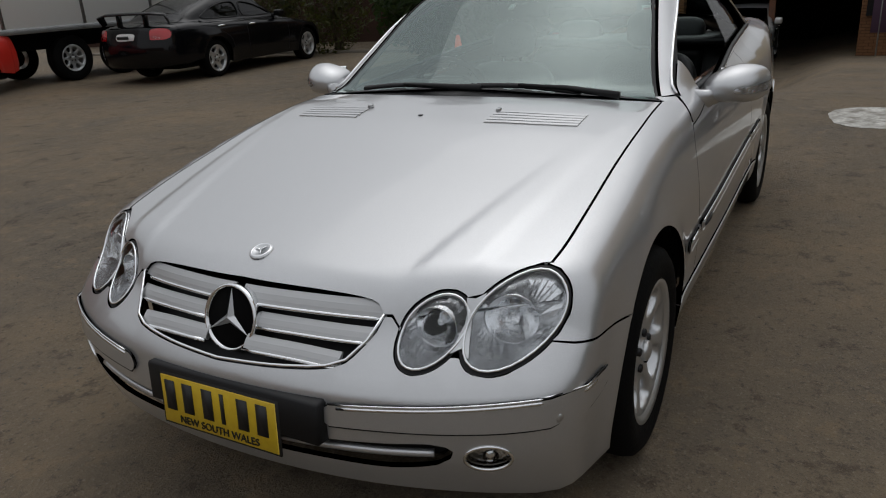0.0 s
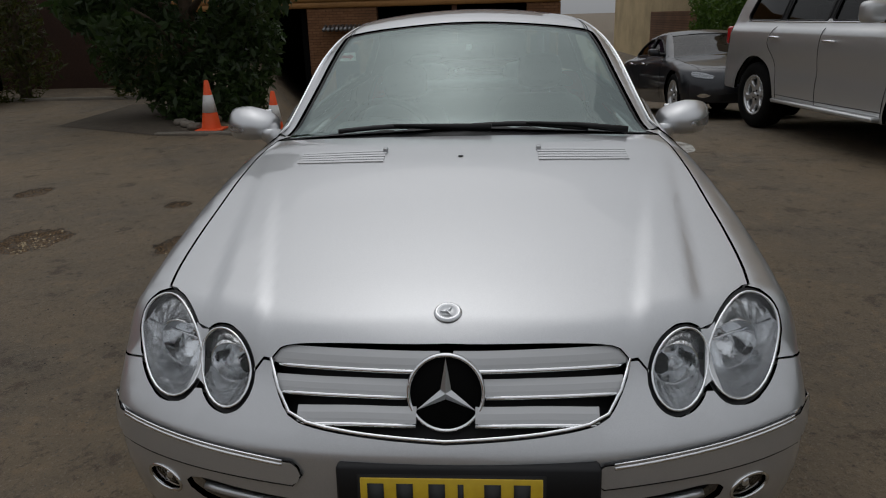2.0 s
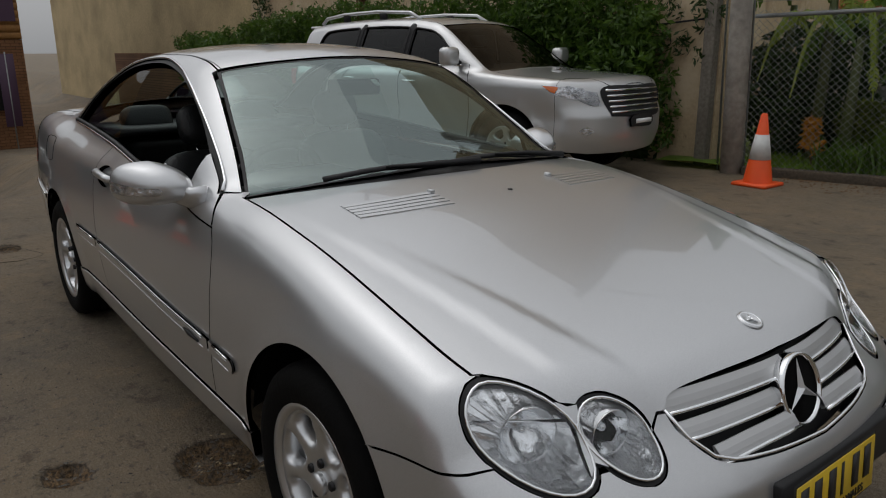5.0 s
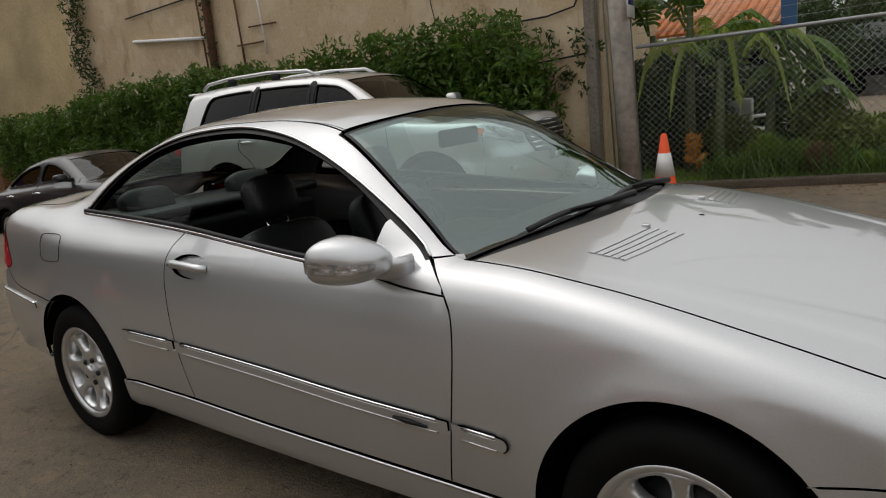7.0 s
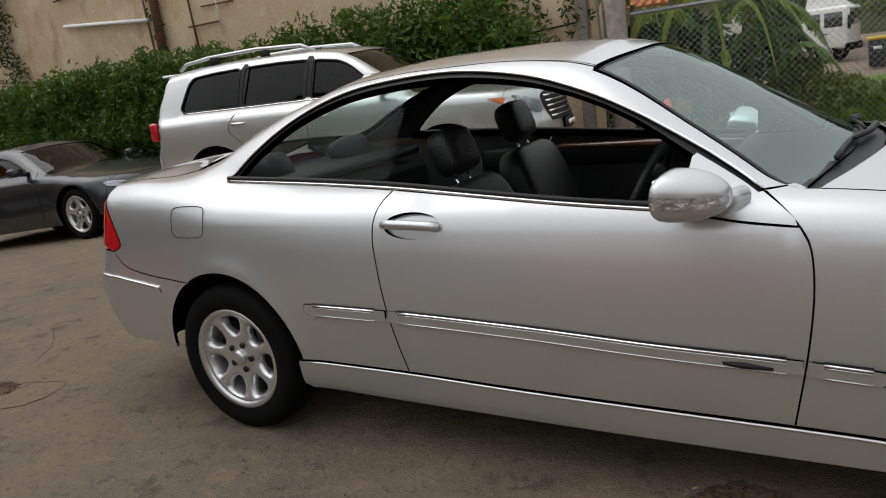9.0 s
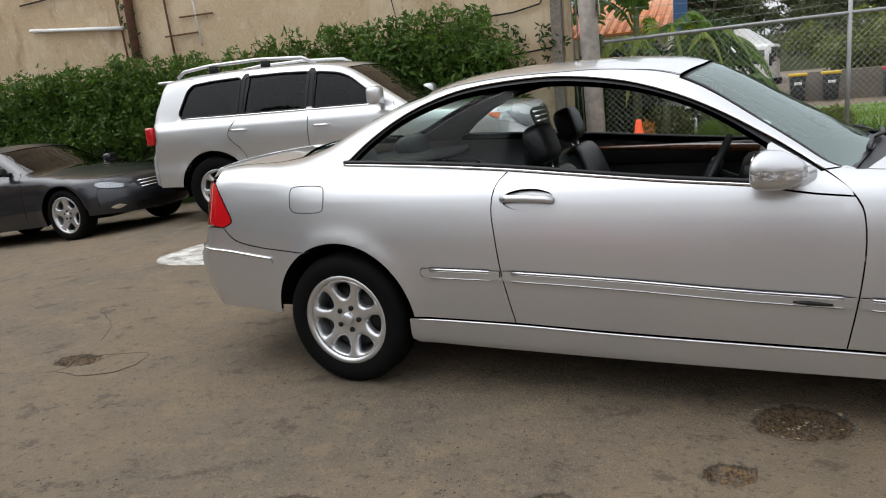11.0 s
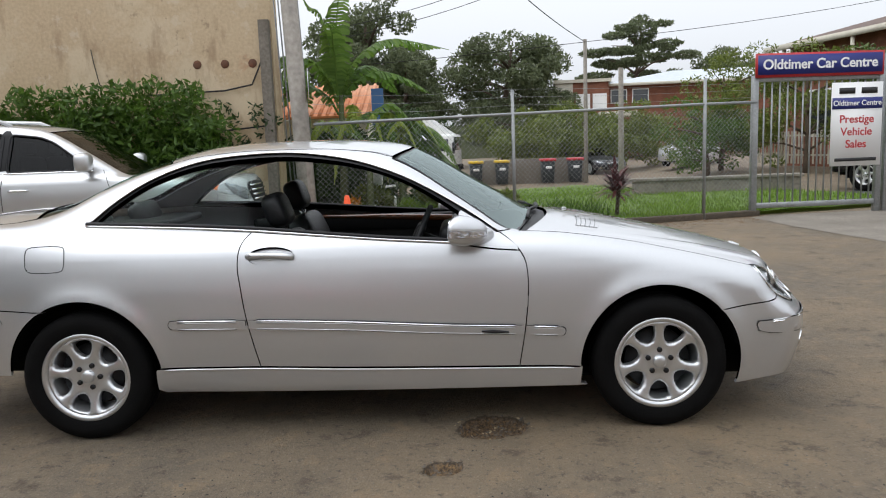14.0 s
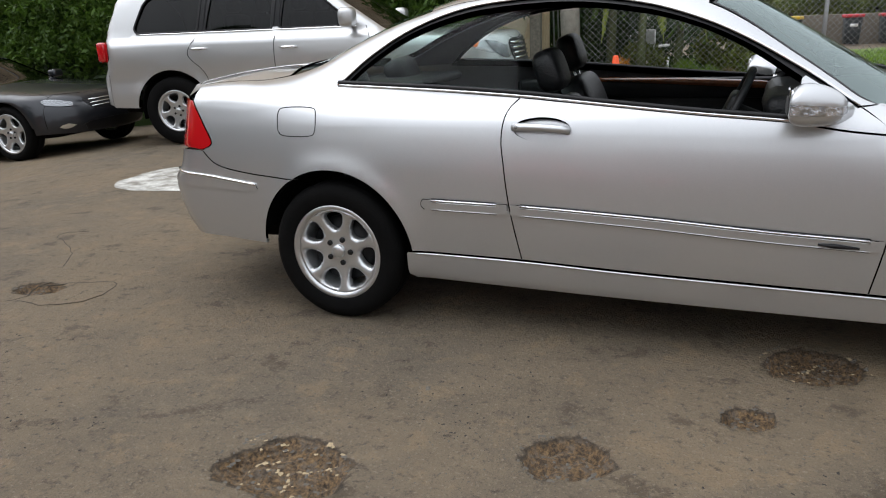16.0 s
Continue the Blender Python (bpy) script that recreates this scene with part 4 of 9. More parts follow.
    for k, s in ((1, slot), (-1, slot * mir)):
        S.panel("lower_grille", "trim", car, s, "nose", step=0.03, out=-0.03, rim=0)
        y = [-0.11, -0.28, -0.43, -0.55]
        e = S.run("f", [(yy * k, 0.360 + 0.003 * i) for i, yy in enumerate(y)])
        part("grille_bar", rod(bmesh.new(), [tuple(q) for q in e - np.array((0.014, 0, 0))], 0.010, 8, squash=1.0), "silver", car)
        f = fog if k > 0 else fog * mir
        lamp = S.panel("fog_lamp", "lens", car, f, "nose", step=0.02, out=-0.006, rim=0)
        bowl = S.panel("fog_reflector", "reflector", lamp, f, "nose", step=0.012, out=-0.014, rim=0)
        c = f.mean(0)
        part("fog_bulb", lathe(bmesh.new(), [(0, 0.006), (0.014, 0.004), (0.02, -0.004), (0.022, -0.016)], 20, Matrix.Translation(c - np.array((0.012, 0, 0))) @ Vector((0.85, -0.5 * k, 0)).to_track_quat("Z", "Y").to_matrix().to_4x4()), "chrome", lamp)
        part("fog_rim", rod(bmesh.new(), [tuple(q) for q in f], 0.0045, 6, closed=True), "chrome", lamp)
    # head lamps
    for k in (1, -1):
        m = np.array((1, k, 1))
        outer, inner = lamp_loops(0.0)
        big, small = lamp_loops(0.0075)
        hl = thing("head_lamp", "twin oval clear head lamp with chrome reflectors", "")
        hl.parent = car
        for i, (loop, seal) in enumerate(((outer, big), (inner, small))):
            o3, s3 = S.on("f", loop) * m, S.on("f", seal) * m
            c = o3.mean(0)
            S.panel("lens", "lens", hl, o3, "nose", step=0.03, out=0.001, rim=0)
            S.panel("lamp_seal", "trim", hl, s3, "nose", holes=[o3], gap=0, step=0.02, out=-0.004, rim=0.02)
            e = o3 + S.normal(o3) * 0.002
            part("chrome_ring", rod(bmesh.new(), [tuple(q) for q in e[::2]], 0.0035, 6, closed=True), "chrome", hl)
            # a bright bezel behind the lens, and in it a deep round bowl with its bulb
            axis = np.array((0.94, 0.30 * -k, -0.05)) if i == 0 else np.array((0.99, 0.12 * -k, -0.03))
            axis = axis / np.linalg.norm(axis)
            across = np.cross((0, 0, 1.0), axis)
            across = across / np.linalg.norm(across)
            up = np.cross(axis, across)
            mid = c - across * (0.010 if i == 0 else 0.002) * -k - up * (0.016 if i == 0 else 0.006)
            rc = 0.062 if i == 0 else 0.049
            rim = o3[::2]
            turn = [math.atan2((q - mid) @ up, (q - mid) @ across) for q in rim]

            def ring(r, d):
                return [mid - axis * d + (across * math.cos(t) + up * math.sin(t)) * r for t in turn]

            def skin(rows, name, material, smooth=True, cap=False):
                bm = bmesh.new()
                vs = [[bm.verts.new(tuple(q)) for q in row] for row in rows]
                for u, v in zip(vs, vs[1:]):
                    for j in range(len(u)):
                        bm.faces.new((u[j], u[(j + 1) % len(u)], v[(j + 1) % len(u)], v[j]))
                if cap:
                    bm.faces.new(vs[-1])
                bmesh.ops.recalc_face_normals(bm, faces=bm.faces)
                return part(name, bm, material, hl, smooth=smooth)

            flutes = [c - axis * (0.024 + 0.004 * (j % 2)) + (q - c) * 0.93 for j, q in enumerate(rim)]
            skin([rim - axis * 0.004, rim - axis * 0.018 - (rim - c) * 0.03, flutes, ring(rc * 1.02, 0.030)], "bezel", "lamp_bezel", smooth=False)
            bowl = skin([ring(rc * 1.02, 0.029), ring(rc, 0.031), ring(rc * 0.9, 0.045), ring(rc * 0.72, 0.062), ring(rc * 0.5, 0.076), ring(rc * 0.28, 0.085), ring(rc * 0.1, 0.088)], "reflector", "reflector", cap=True)
            part("bowl_rim", rod(bmesh.new(), [tuple(q) for q in ring(rc * 1.02, 0.028)], 0.0018, 5, closed=True), "chrome", bowl)
            part("bulb", lathe(bmesh.new(), [(0.0, 0.036), (0.006, 0.034), (0.009, 0.028), (0.009, 0.012), (0.014, 0.010), (0.014, -0.01)], 16, Matrix.Translation(mid - axis * 0.082) @ Vector(axis).to_track_quat("Z", "Y").to_matrix().to_4x4()), "chrome", bowl)
            # upper visor over the bowl
            hood = [t for t in np.linspace(radians(25), radians(155), 15)]
            bm = bmesh.new()
            rows = [[bm.verts.new(tuple(mid - axis * d + across * rc * r * math.cos(t) + up * rc * (r * math.sin(t) + lift))) for t in hood] for r, d, lift in ((0.98, 0.030, 0.0), (0.62, 0.046, 0.16))]
            for j in range(len(hood) - 1):
                bm.faces.new((rows[0][j], rows[0][j + 1], rows[1][j + 1], rows[1][j]))
            part("visor", bm, "alloy", bowl)
        a, b = S.on("f", [(-0.588, 0.652), (-0.762, 0.664)])
        part("lamp_divider", rod(bmesh.new(), [tuple((a - (0.014, 0, 0)) * m), tuple((b - (0.012, -0.006, 0)) * m)], 0.0035, 6), "chrome", hl)
        # indicator pod between the ovals
        w = S.on("f", [(-0.604, 0.690), (-0.585, 0.680), (-0.566, 0.682), (-0.573, 0.655), (-0.572, 0.630), (-0.560, 0.580), (-0.580, 0.588), (-0.602, 0.570), (-0.590, 0.605), (-0.585, 0.640)]) * m
        S.panel("lamp_web", "alloy", hl, w, "nose", gap=0, step=0.02, out=0.001, rim=0.02)
    # radiator grille
    gr = thing("radiator_grille", "chrome-barred radiator grille with a round badge", "")
    gr.parent = car
    gl = np.vstack((grille_top, (grille_top * mir)[::-1], grille_low * mir, grille_low[::-1]))
    S.panel("grille_backing", "trim", gr, gl, "nose", gap=-0.006, step=0.04, out=-0.055, rim=0)
    for z, y0 in ((0.641, 0.392), (0.594, 0.380), (0.549, 0.322)):
        for k in (1, -1):
            e = S.run("f", [(-y0 * k, z - 0.004), (-0.2 * k, z + 0.004), (-(0.015 if z > 0.62 else 0.062) * k, z + 0.0068)])
            bm = bmesh.new()
            rows = [[bm.verts.new((w[0] - 0.010 + p, w[1], w[2] + q * (1.2 if z > 0.62 else 1))) for w in e] for p, q in ((0.0, 0.0), (-0.006, 0.010), (-0.014, 0.020), (-0.026, 0.030), (-0.030, 0.028), (-0.012, -0.004))]
            for u, v in zip(rows, rows[1:] + rows[:1]):
                for j in range(len(u) - 1):
                    bm.faces.new((u[j], u[j + 1], v[j + 1], v[j]))
            bmesh.ops.recalc_face_normals(bm, faces=bm.faces)
            bar = part("grille_bar", bm, "slat", gr, smooth=False)
            part("chrome_strip", rod(bmesh.new(), [(w[0] - 0.008, w[1], w[2]) for w in e[::2]], 0.0052, 8), "chrome", bar)
    lip = np.vstack((grille_low[:-1], (grille_low * mir)[::-1]))
    part("chrome_strip", rod(bmesh.new(), [tuple(q + (-0.002, 0, 0.004)) for q in lip[::2]], 0.0042, 6), "chrome", gr)
    face = Matrix.Translation((0.768, 0, 0.612)) @ Euler((0, radians(72), 0)).to_matrix().to_4x4()
    part("badge_disc", lathe(bmesh.new(), [(0, 0.0), (0.076, 0.0), (0.076, -0.03)], 48, face), "dark", gr)
    part("badge_ring", lathe(bmesh.new(), [(0.074, 0.002), (0.077, 0.008), (0.081, 0.009), (0.084, 0.004), (0.084, -0.02), (0.074, -0.02)], 56, face), "chrome", gr)
    bm = bmesh.new()
    for i in range(3):
        turn = face @ Matrix.Rotation(math.tau * i / 3, 4, "Z")
        tip, l, r, c, back = (turn @ Vector(p) for p in ((-0.073, 0, 0.006), (-0.007, -0.0115, 0.003), (-0.007, 0.0115, 0.003), (0, 0, 0.014), (0, 0, 0.0)))
        vt, vl, vr, vc = (bm.verts.new(p) for p in (tip, l, r, c))
        bm.faces.new((vt, vl, vc)), bm.faces.new((vt, vc, vr))
        vb = bm.verts.new(back)
        bm.faces.new((vt, vb, vl)), bm.faces.new((vt, vr, vb))
    part("badge_star", bm, "alloy", gr, smooth=False)
    e = S.on("t", [(0.632, 0)])[0]
    bf = Matrix.Translation(e) @ Vector(S.normal(e[None])[0]).to_track_quat("Z", "Y").to_matrix().to_4x4()
    part("bonnet_badge", lathe(bmesh.new(), [(0, 0.003), (0.018, 0.003), (0.020, 0.005), (0.030, 0.004), (0.032, 0.0)], 32, bf), "alloy", car)
    for i in range(3):
        a = math.tau * i / 3
        part("bonnet_star", rod(bmesh.new(), [bf @ Vector((0, 0, 0.005)), bf @ Vector((-0.017 * math.cos(a), -0.017 * math.sin(a), 0.0045))], [0.0035, 0.0012], 5), "chrome", car)
    part("badge_rim", lathe(bmesh.new(), [(0.023, 0.0045), (0.0255, 0.0065), (0.028, 0.0045)], 32, bf), "chrome", car)
    # number plate on its black holder; the characters are plain bars
    pl = thing("number_plate", "yellow number plate with black characters on a black holder", "")
    pl.parent = car
    tilt = Matrix.Translation((0.866, 0.012, 0.405)) @ Euler((0, radians(-4), 0)).to_matrix().to_4x4()
    part("plate_holder", boxed((-0.05, -0.238, -0.018), (0.004, 0.305, 0.088), 0.006, 1, tilt), "trim", pl)
    part("plate_sheet", boxed((0.003, -0.194, -0.072), (0.0046, 0.194, 0.072), 0.002, 1, tilt), "ink", pl)
    part("plate_face", boxed((0.005, -0.187, -0.066), (0.009, 0.187, 0.066), 0.002, 1, tilt), "plate", pl)
    for y in (-0.172, -0.112, -0.046, 0.014, 0.068, 0.128):
        part("character_bar", boxed((0.0092, y, -0.027), (0.0105, y + (0.012 if y == 0.014 else 0.034), 0.054), 0, 1, tilt), "ink", pl)
    words("NEW SOUTH WALES", 0.028, "ink", pl, tilt @ Matrix.Translation((0.0085, 0, -0.049)) @ Euler((radians(90), 0, radians(90))).to_matrix().to_4x4())
    # bumper strips, sensors
    for k in (1, -1):
        m = np.array((1, k, 1))
        top = R("f", [(-0.325, 0.483), (-0.45, 0.490), (-0.60, 0.496), (-0.70, 0.499), (-0.78, 0.501)])
        tail_e = R("s", [(0.56, 0.500), (0.445, 0.494)])
        low = R("f", [(-0.325, 0.428), (-0.45, 0.430), (-0.60, 0.429), (-0.70, 0.428), (-0.78, 0.430)])
        strip = np.vstack((top, tail_e, R("s", [(0.436, 0.478), (0.448, 0.450), (0.50, 0.437), (0.56, 0.433)]), low[::-1], R("f", [(-0.310, 0.438), (-0.303, 0.455), (-0.310, 0.473)])))
        S.panel("bumper_strip", "silver", car, strip * m, "nose", step=0.03, out=0.008, rim=0.010)
        part("strip_gap", rod(bmesh.new(), [tuple(q) for q in (strip + S.normal(strip) * 0.0055)[::2] * m], 0.0022, 5, closed=True), "trim", car)
        e = np.vstack((top[1:], tail_e[:-2]))
        for dz, r in ((-0.010, 0.0052), (-0.001, 0.0026)):
            p = e + S.normal(e) * 0.007 + np.array((0, 0, dz))
            part("chrome_strip", rod(bmesh.new(), [tuple(q) for q in p[::2] * m], r, 6), "chrome", car)
        for y in (-0.361, -0.646, -0.795):
            q = S.on("f", [(y, 0.452)])[0]
            n = S.normal(q[None])[0]
            part("parking_sensor", lathe(bmesh.new(), [(0, 0.0075), (0.009, 0.0075), (0.010, 0.0062), (0.012, 0.0068), (0.013, 0.004)], 18, Matrix.Translation(q * m) @ Vector(n * m).to_track_quat("Z", "Y").to_matrix().to_4x4()), "silver", car)
    # rear bumper, boot lid, lamps
    rb_arch = S.on("s", circle(-2.715, 0.31, arch_r, 180 - end_r, 178, 14))
    rseam = R("s", [(-2.93, 0.635), (-3.145, 0.650), (-3.312, 0.681), (-3.395, 0.745)])
    rh = np.vstack((rb_arch[::-1], rseam, R("r", [(-0.74, 0.735), (-0.5, 0.70), (0, 0.69)])))
    rb = np.vstack((R("r", [(0, 0.285), (-0.5, 0.29), (-0.68, 0.300)]), rh))
    S.panel("rear_bumper", "silver", car, np.vstack((rb, (rb * mir)[::-1])), "tail", step=0.05)
    for k in (1, -1):
        m = np.array((1, k, 1))
        tl = np.vstack((tail_front, R("r", [(-0.665, 0.965), (-0.58, 0.93), (-0.56, 0.80), (-0.60, 0.745), (-0.72, 0.742)])))
        S.panel("tail_lamp", "red_lens", car, tl * m, "tail", step=0.03, out=0.002)
        c = R("r", [(-0.765, 0.81), (-0.75, 0.862), (-0.68, 0.865), (-0.67, 0.81)])
        S.panel("reversing_lens", "facet", car, c * m, "tail", step=0.03, out=0.005, rim=0)
        e = R("s", [(-3.10, 0.600), (-3.39, 0.628), (-3.62, 0.634)])
        p = e + S.normal(e) * 0.004
        part("chrome_strip", rod(bmesh.new(), [tuple(q) for q in p * m], 0.006, 6), "chrome", car)
        st = np.vstack((R("s", [(-3.10, 0.603), (-3.39, 0.630), (-3.6, 0.636)]), R("s", [(-3.6, 0.578), (-3.39, 0.570), (-3.14, 0.564), (-3.09, 0.580)])))
        S.panel("bumper_strip", "silver", car, st * m, "roll" if k > 0 else "tail", step=0.03, out=0.004, rim=0.008) if k > 0 else None
    bl = np.vstack((R("t", [(-3.13, 0), (-3.11, -0.3), (-3.035, -0.565)]), R("t", [(-3.12, -0.60), (-3.3, -0.635), (-3.45, -0.65)]), R("t", [(-3.6, -0.60), (-3.69, -0.4), (-3.72, 0)])))
    S.panel("boot_lid", "silver", car, np.vstack((bl, (bl * mir)[::-1])), "top", step=0.05)
    rp = np.vstack((R("r", [(0, 0.70), (-0.5, 0.705), (-0.55, 0.80), (-0.57, 0.92), (-0.60, 0.96)]), R("t", [(-3.62, -0.6), (-3.70, -0.4), (-3.725, 0)])))
    S.panel("boot_face", "silver", car, np.vstack((rp, (rp * mir)[::-1])), "tail", step=0.05)
    # rubbing strips along the sides
    for k in (1, -1):
        m = np.array((1, k, 1))
        for a, b, name in ((-2.29, -1.922, "rear"), (-1.912, -0.628, "door"), (-0.618, -0.437, "front")):
            zt = spl((-2.29, 0.580), (-1.9, 0.574), (-1.45, 0.556), (-0.98, 0.527), (-0.63, 0.512), (-0.437, 0.500))
            xs = np.linspace(a, b, max(6, int((b - a) / 0.04)))
            up = [(x, float(zt(x))) for x in xs]
            lo = [(x, float(zt(x)) - 0.044) for x in xs]
            cap = [(0.022 * math.cos(radians(t)), 0.022 * math.sin(radians(t))) for t in range(-75, 76, 15)]
            if name == "rear":
                mid = float(zt(a)) - 0.022
                up = [(a + 0.022 - p, mid + q) for p, q in cap] + up[2:]
                lo = lo[2:]
            if name == "front":
                mid = float(zt(b)) - 0.022
                up, lo = up[:-2] + [(b - 0.022 + p, mid + q) for p, q in cap[::-1]], lo[:-2]
            loop = np.vstack((S.on("s", up), S.on("s", lo[::-1]))) * m
            if name != "door":
                e = S.on("s", up[:len(cap)] if name == "rear" else up[-len(cap):])
                part("strip_gap", rod(bmesh.new(), [tuple(q) for q in (e + S.normal(e) * 0.005) * m], 0.0020, 5), "trim", car)
            if k > 0:
                S.panel("rubbing_strip", "silver", car, loop, "roll", step=0.03, out=0.009, rim=0.010, left=True)
            for dz, r, mt, up_ in ((-0.005, 0.0038, "chrome", 0.010), (-0.0128, 0.0026, "alloy", 0.010), (-0.0090, 0.0016, "trim", 0.0092), (-0.0458, 0.0022, "trim", 0.004), (-0.0425, 0.0018, "alloy", 0.0095), (0.0012, 0.0018, "trim", 0.004)):
                e = S.on("s", [(x, float(zt(x)) + dz) for x in xs[1:-1]])
                e = (e + S.normal(e) * up_) * m
                part("strip_gap" if mt == "trim" else "chrome_strip", rod(bmesh.new(), [tuple(q) for q in e], r, 6), mt, car)
        e = S.on("s", [(-0.826, 0.489), (-0.70, 0.482)])
        e = (e + S.normal(e) * 0.011) * m
        part("wing_badge", rod(bmesh.new(), [tuple(e[0]), tuple(e[0] * 0.6 + e[1] * 0.4), tuple(e[1])], [0.004, 0.009, 0.004], 8), "trim", car)
        # door handle in its dish
        if k > 0:
            S.panel("handle_dish", "silver", car, dish, "roll", gap=-0.004, step=0.02, out=-0.018, rim=0, left=True)
        h = S.on("s", [(-1.905, 0.866), (-1.88, 0.866), (-1.80, 0.864), (-1.72, 0.860), (-1.69, 0.858)])
        lift = np.array((0.004, 0.014, 0.020, 0.016, 0.000))[:, None]
        h = (h + S.normal(h) * lift) * m
        part("door_handle", rod(bmesh.new(), [tuple(q) for q in catmull(h, 0.02)], 0.0155, 12), "alloy", car, "bright metal pull handle")
        q = S.on("s", [(-1.888, 0.864)])
        q, n = (q + S.normal(q) * 0.028)[0] * m, S.normal(q)[0] * m
        part("key_lock", lathe(bmesh.new(), [(0, 0.002), (0.006, 0.002), (0.0075, 0.0)], 14, Matrix.Translation(q) @ Vector(n).to_track_quat("Z", "Y").to_matrix().to_4x4()), "steel", car)
        # mirror
        mt = Matrix.Translation((-0.10 if k < 0 else 0, 0, -0.02 if k < 0 else 0)) @ Matrix.Diagonal((1, k, 1, 1))

        def shell(x, y, z, grow=0.0):
            """A point of the mirror's housing: blunt behind, tapering to the front and towards the door."""
            x, y, z = (math.copysign(abs(x) ** 0.68, x), math.copysign(abs(y) ** 0.68, y), math.copysign(abs(z) ** (0.72 if z > 0 else 0.55), z))
            slim = 1 - 0.32 * max(x, 0) ** 2 - 0.20 * max(y, 0)
            return (-0.905 + (0.118 if x > 0 else 0.05) * x - 0.035 * y * y + grow * x, -0.905 + (0.108 + grow) * y + 0.03 * max(x, 0), 0.965 + (0.067 * slim + grow) * z - 0.012 * max(y, 0) - 0.012 * max(x, 0))
        bm = bmesh.new()
        bmesh.ops.create_uvsphere(bm, u_segments=32, v_segments=20, radius=1)
        for v in bm.verts:
            v.co = shell(*v.co)
        bmesh.ops.transform(bm, matrix=mt, verts=bm.verts)
        mirror = part("door_mirror", bm, "silver", car)
        if k > 0:
            sail = np.vstack((R("s", [(-0.742, 0.930), (-0.832, 0.990), (-0.905, 1.036)]), R("s", [(-0.915, 1.028), (-0.935, 0.905)]), R("s", [(-0.93, 0.894), (-0.78, 0.8695), (-0.645, 0.8565)]), R("s", [(-0.650, 0.872), (-0.684, 0.900), (-0.732, 0.932)])))
            S.panel("mirror_sail", "silver", car, sail, "roll", step=0.025, out=0.003, rim=0.02, left=True, gap=0)
        bm = rod(bmesh.new(), [(-0.80, -0.765, 0.908), (-0.825, -0.81, 0.915), (-0.855, -0.86, 0.938)], [0.060, 0.046, 0.044], 16, squash=0.62)
        bmesh.ops.transform(bm, matrix=mt, verts=bm.verts)
        part("mirror_stalk", bm, "silver", mirror)
        bm = bmesh.new()
        rows = []
        for j in range(33):
            u = j / 32
            h = 0.105 * math.sqrt(max(0, 1 - max(0, (u - 0.86) / 0.14) ** 2)) + 0.001
            row = []
            for w in (-1, -0.5, 0, 0.5, 1):
                a, b = radians(-112 + 104 * u), -0.03 + h * w
                row.append(bm.verts.new(shell(math.cos(a) * math.cos(b), math.sin(a) * math.cos(b), math.sin(b), 0.003)))
            rows.append(row)
        for u, v in zip(rows, rows[1:]):
            for j in range(4):
                bm.faces.new((u[j], u[j + 1], v[j + 1], v[j]))
        bmesh.ops.recalc_face_normals(bm, faces=bm.faces)
        bmesh.ops.transform(bm, matrix=mt, verts=bm.verts)
        part("indicator_lens", bm, "facet", mirror, "clear indicator lens")
        bm = boxed((-0.962, -0.985, 0.925), (-0.950, -0.83, 1.012), 0.004, 1)
        bmesh.ops.transform(bm, matrix=mt, verts=bm.verts)
        part("mirror_glass", bm, "chrome", mirror)
    # fuel flap as a fine groove
    g = [(-2.866 + 0.093 * sx, 0.880 + 0.058 * sz) for sx, sz in ((-1, -0.6), (-1, 0.6), (-0.7, 1), (0.7, 1), (1, 0.6), (1, -0.6), (0.7, -1), (-0.7, -1))]
    e = S.on("s", [tuple(q) for q in catmull(np.array(g + g[:1]), 0.012)][:-1])
    part("fuel_flap_gap", rod(bmesh.new(), [tuple(q) for q in e], 0.0022, 5, closed=True), "trim", car)
    # cowl, wipers, bonnet vents
    cw = np.vstack((R("t", [(-0.44, 0), (-0.46, -0.25), (-0.525, -0.5), (-0.60, -0.70)]), R("t", [(-0.64, -0.70), (-0.56, -0.3), (-0.54, 0)])))
    S.panel("cowl", "trim", car, np.vstack((cw, (cw * mir)[::-1])), "top", step=0.04, out=-0.012, rim=0)
    for y0, y1, x0, x1 in ((-0.04, -0.47, -0.495, -0.575), (0.45, 0.0, -0.555, -0.508)):
        wp = thing("wiper", "", "")
        wp.parent = car
        e = S.run("t", [(x0, y0), ((x0 + x1) / 2 - 0.01, (y0 + y1) / 2), (x1, y1)], 0.06)
        part("wiper_blade", rod(bmesh.new(), [tuple(q + (0.004, 0, 0.010)) for q in e], 0.006, 6, squash=1.7), "trim", wp)
        a = S.on("t", [(x0 + 0.02, y0 + 0.14), (x0 + 0.005, y0 - 0.05), ((x0 + x1) / 2 + 0.004, (y0 + y1) / 2)])
        part("wiper_arm", rod(bmesh.new(), [tuple(q + (0, 0, 0.020)) for q in a], [0.013, 0.010, 0.005], 8), "trim", wp)
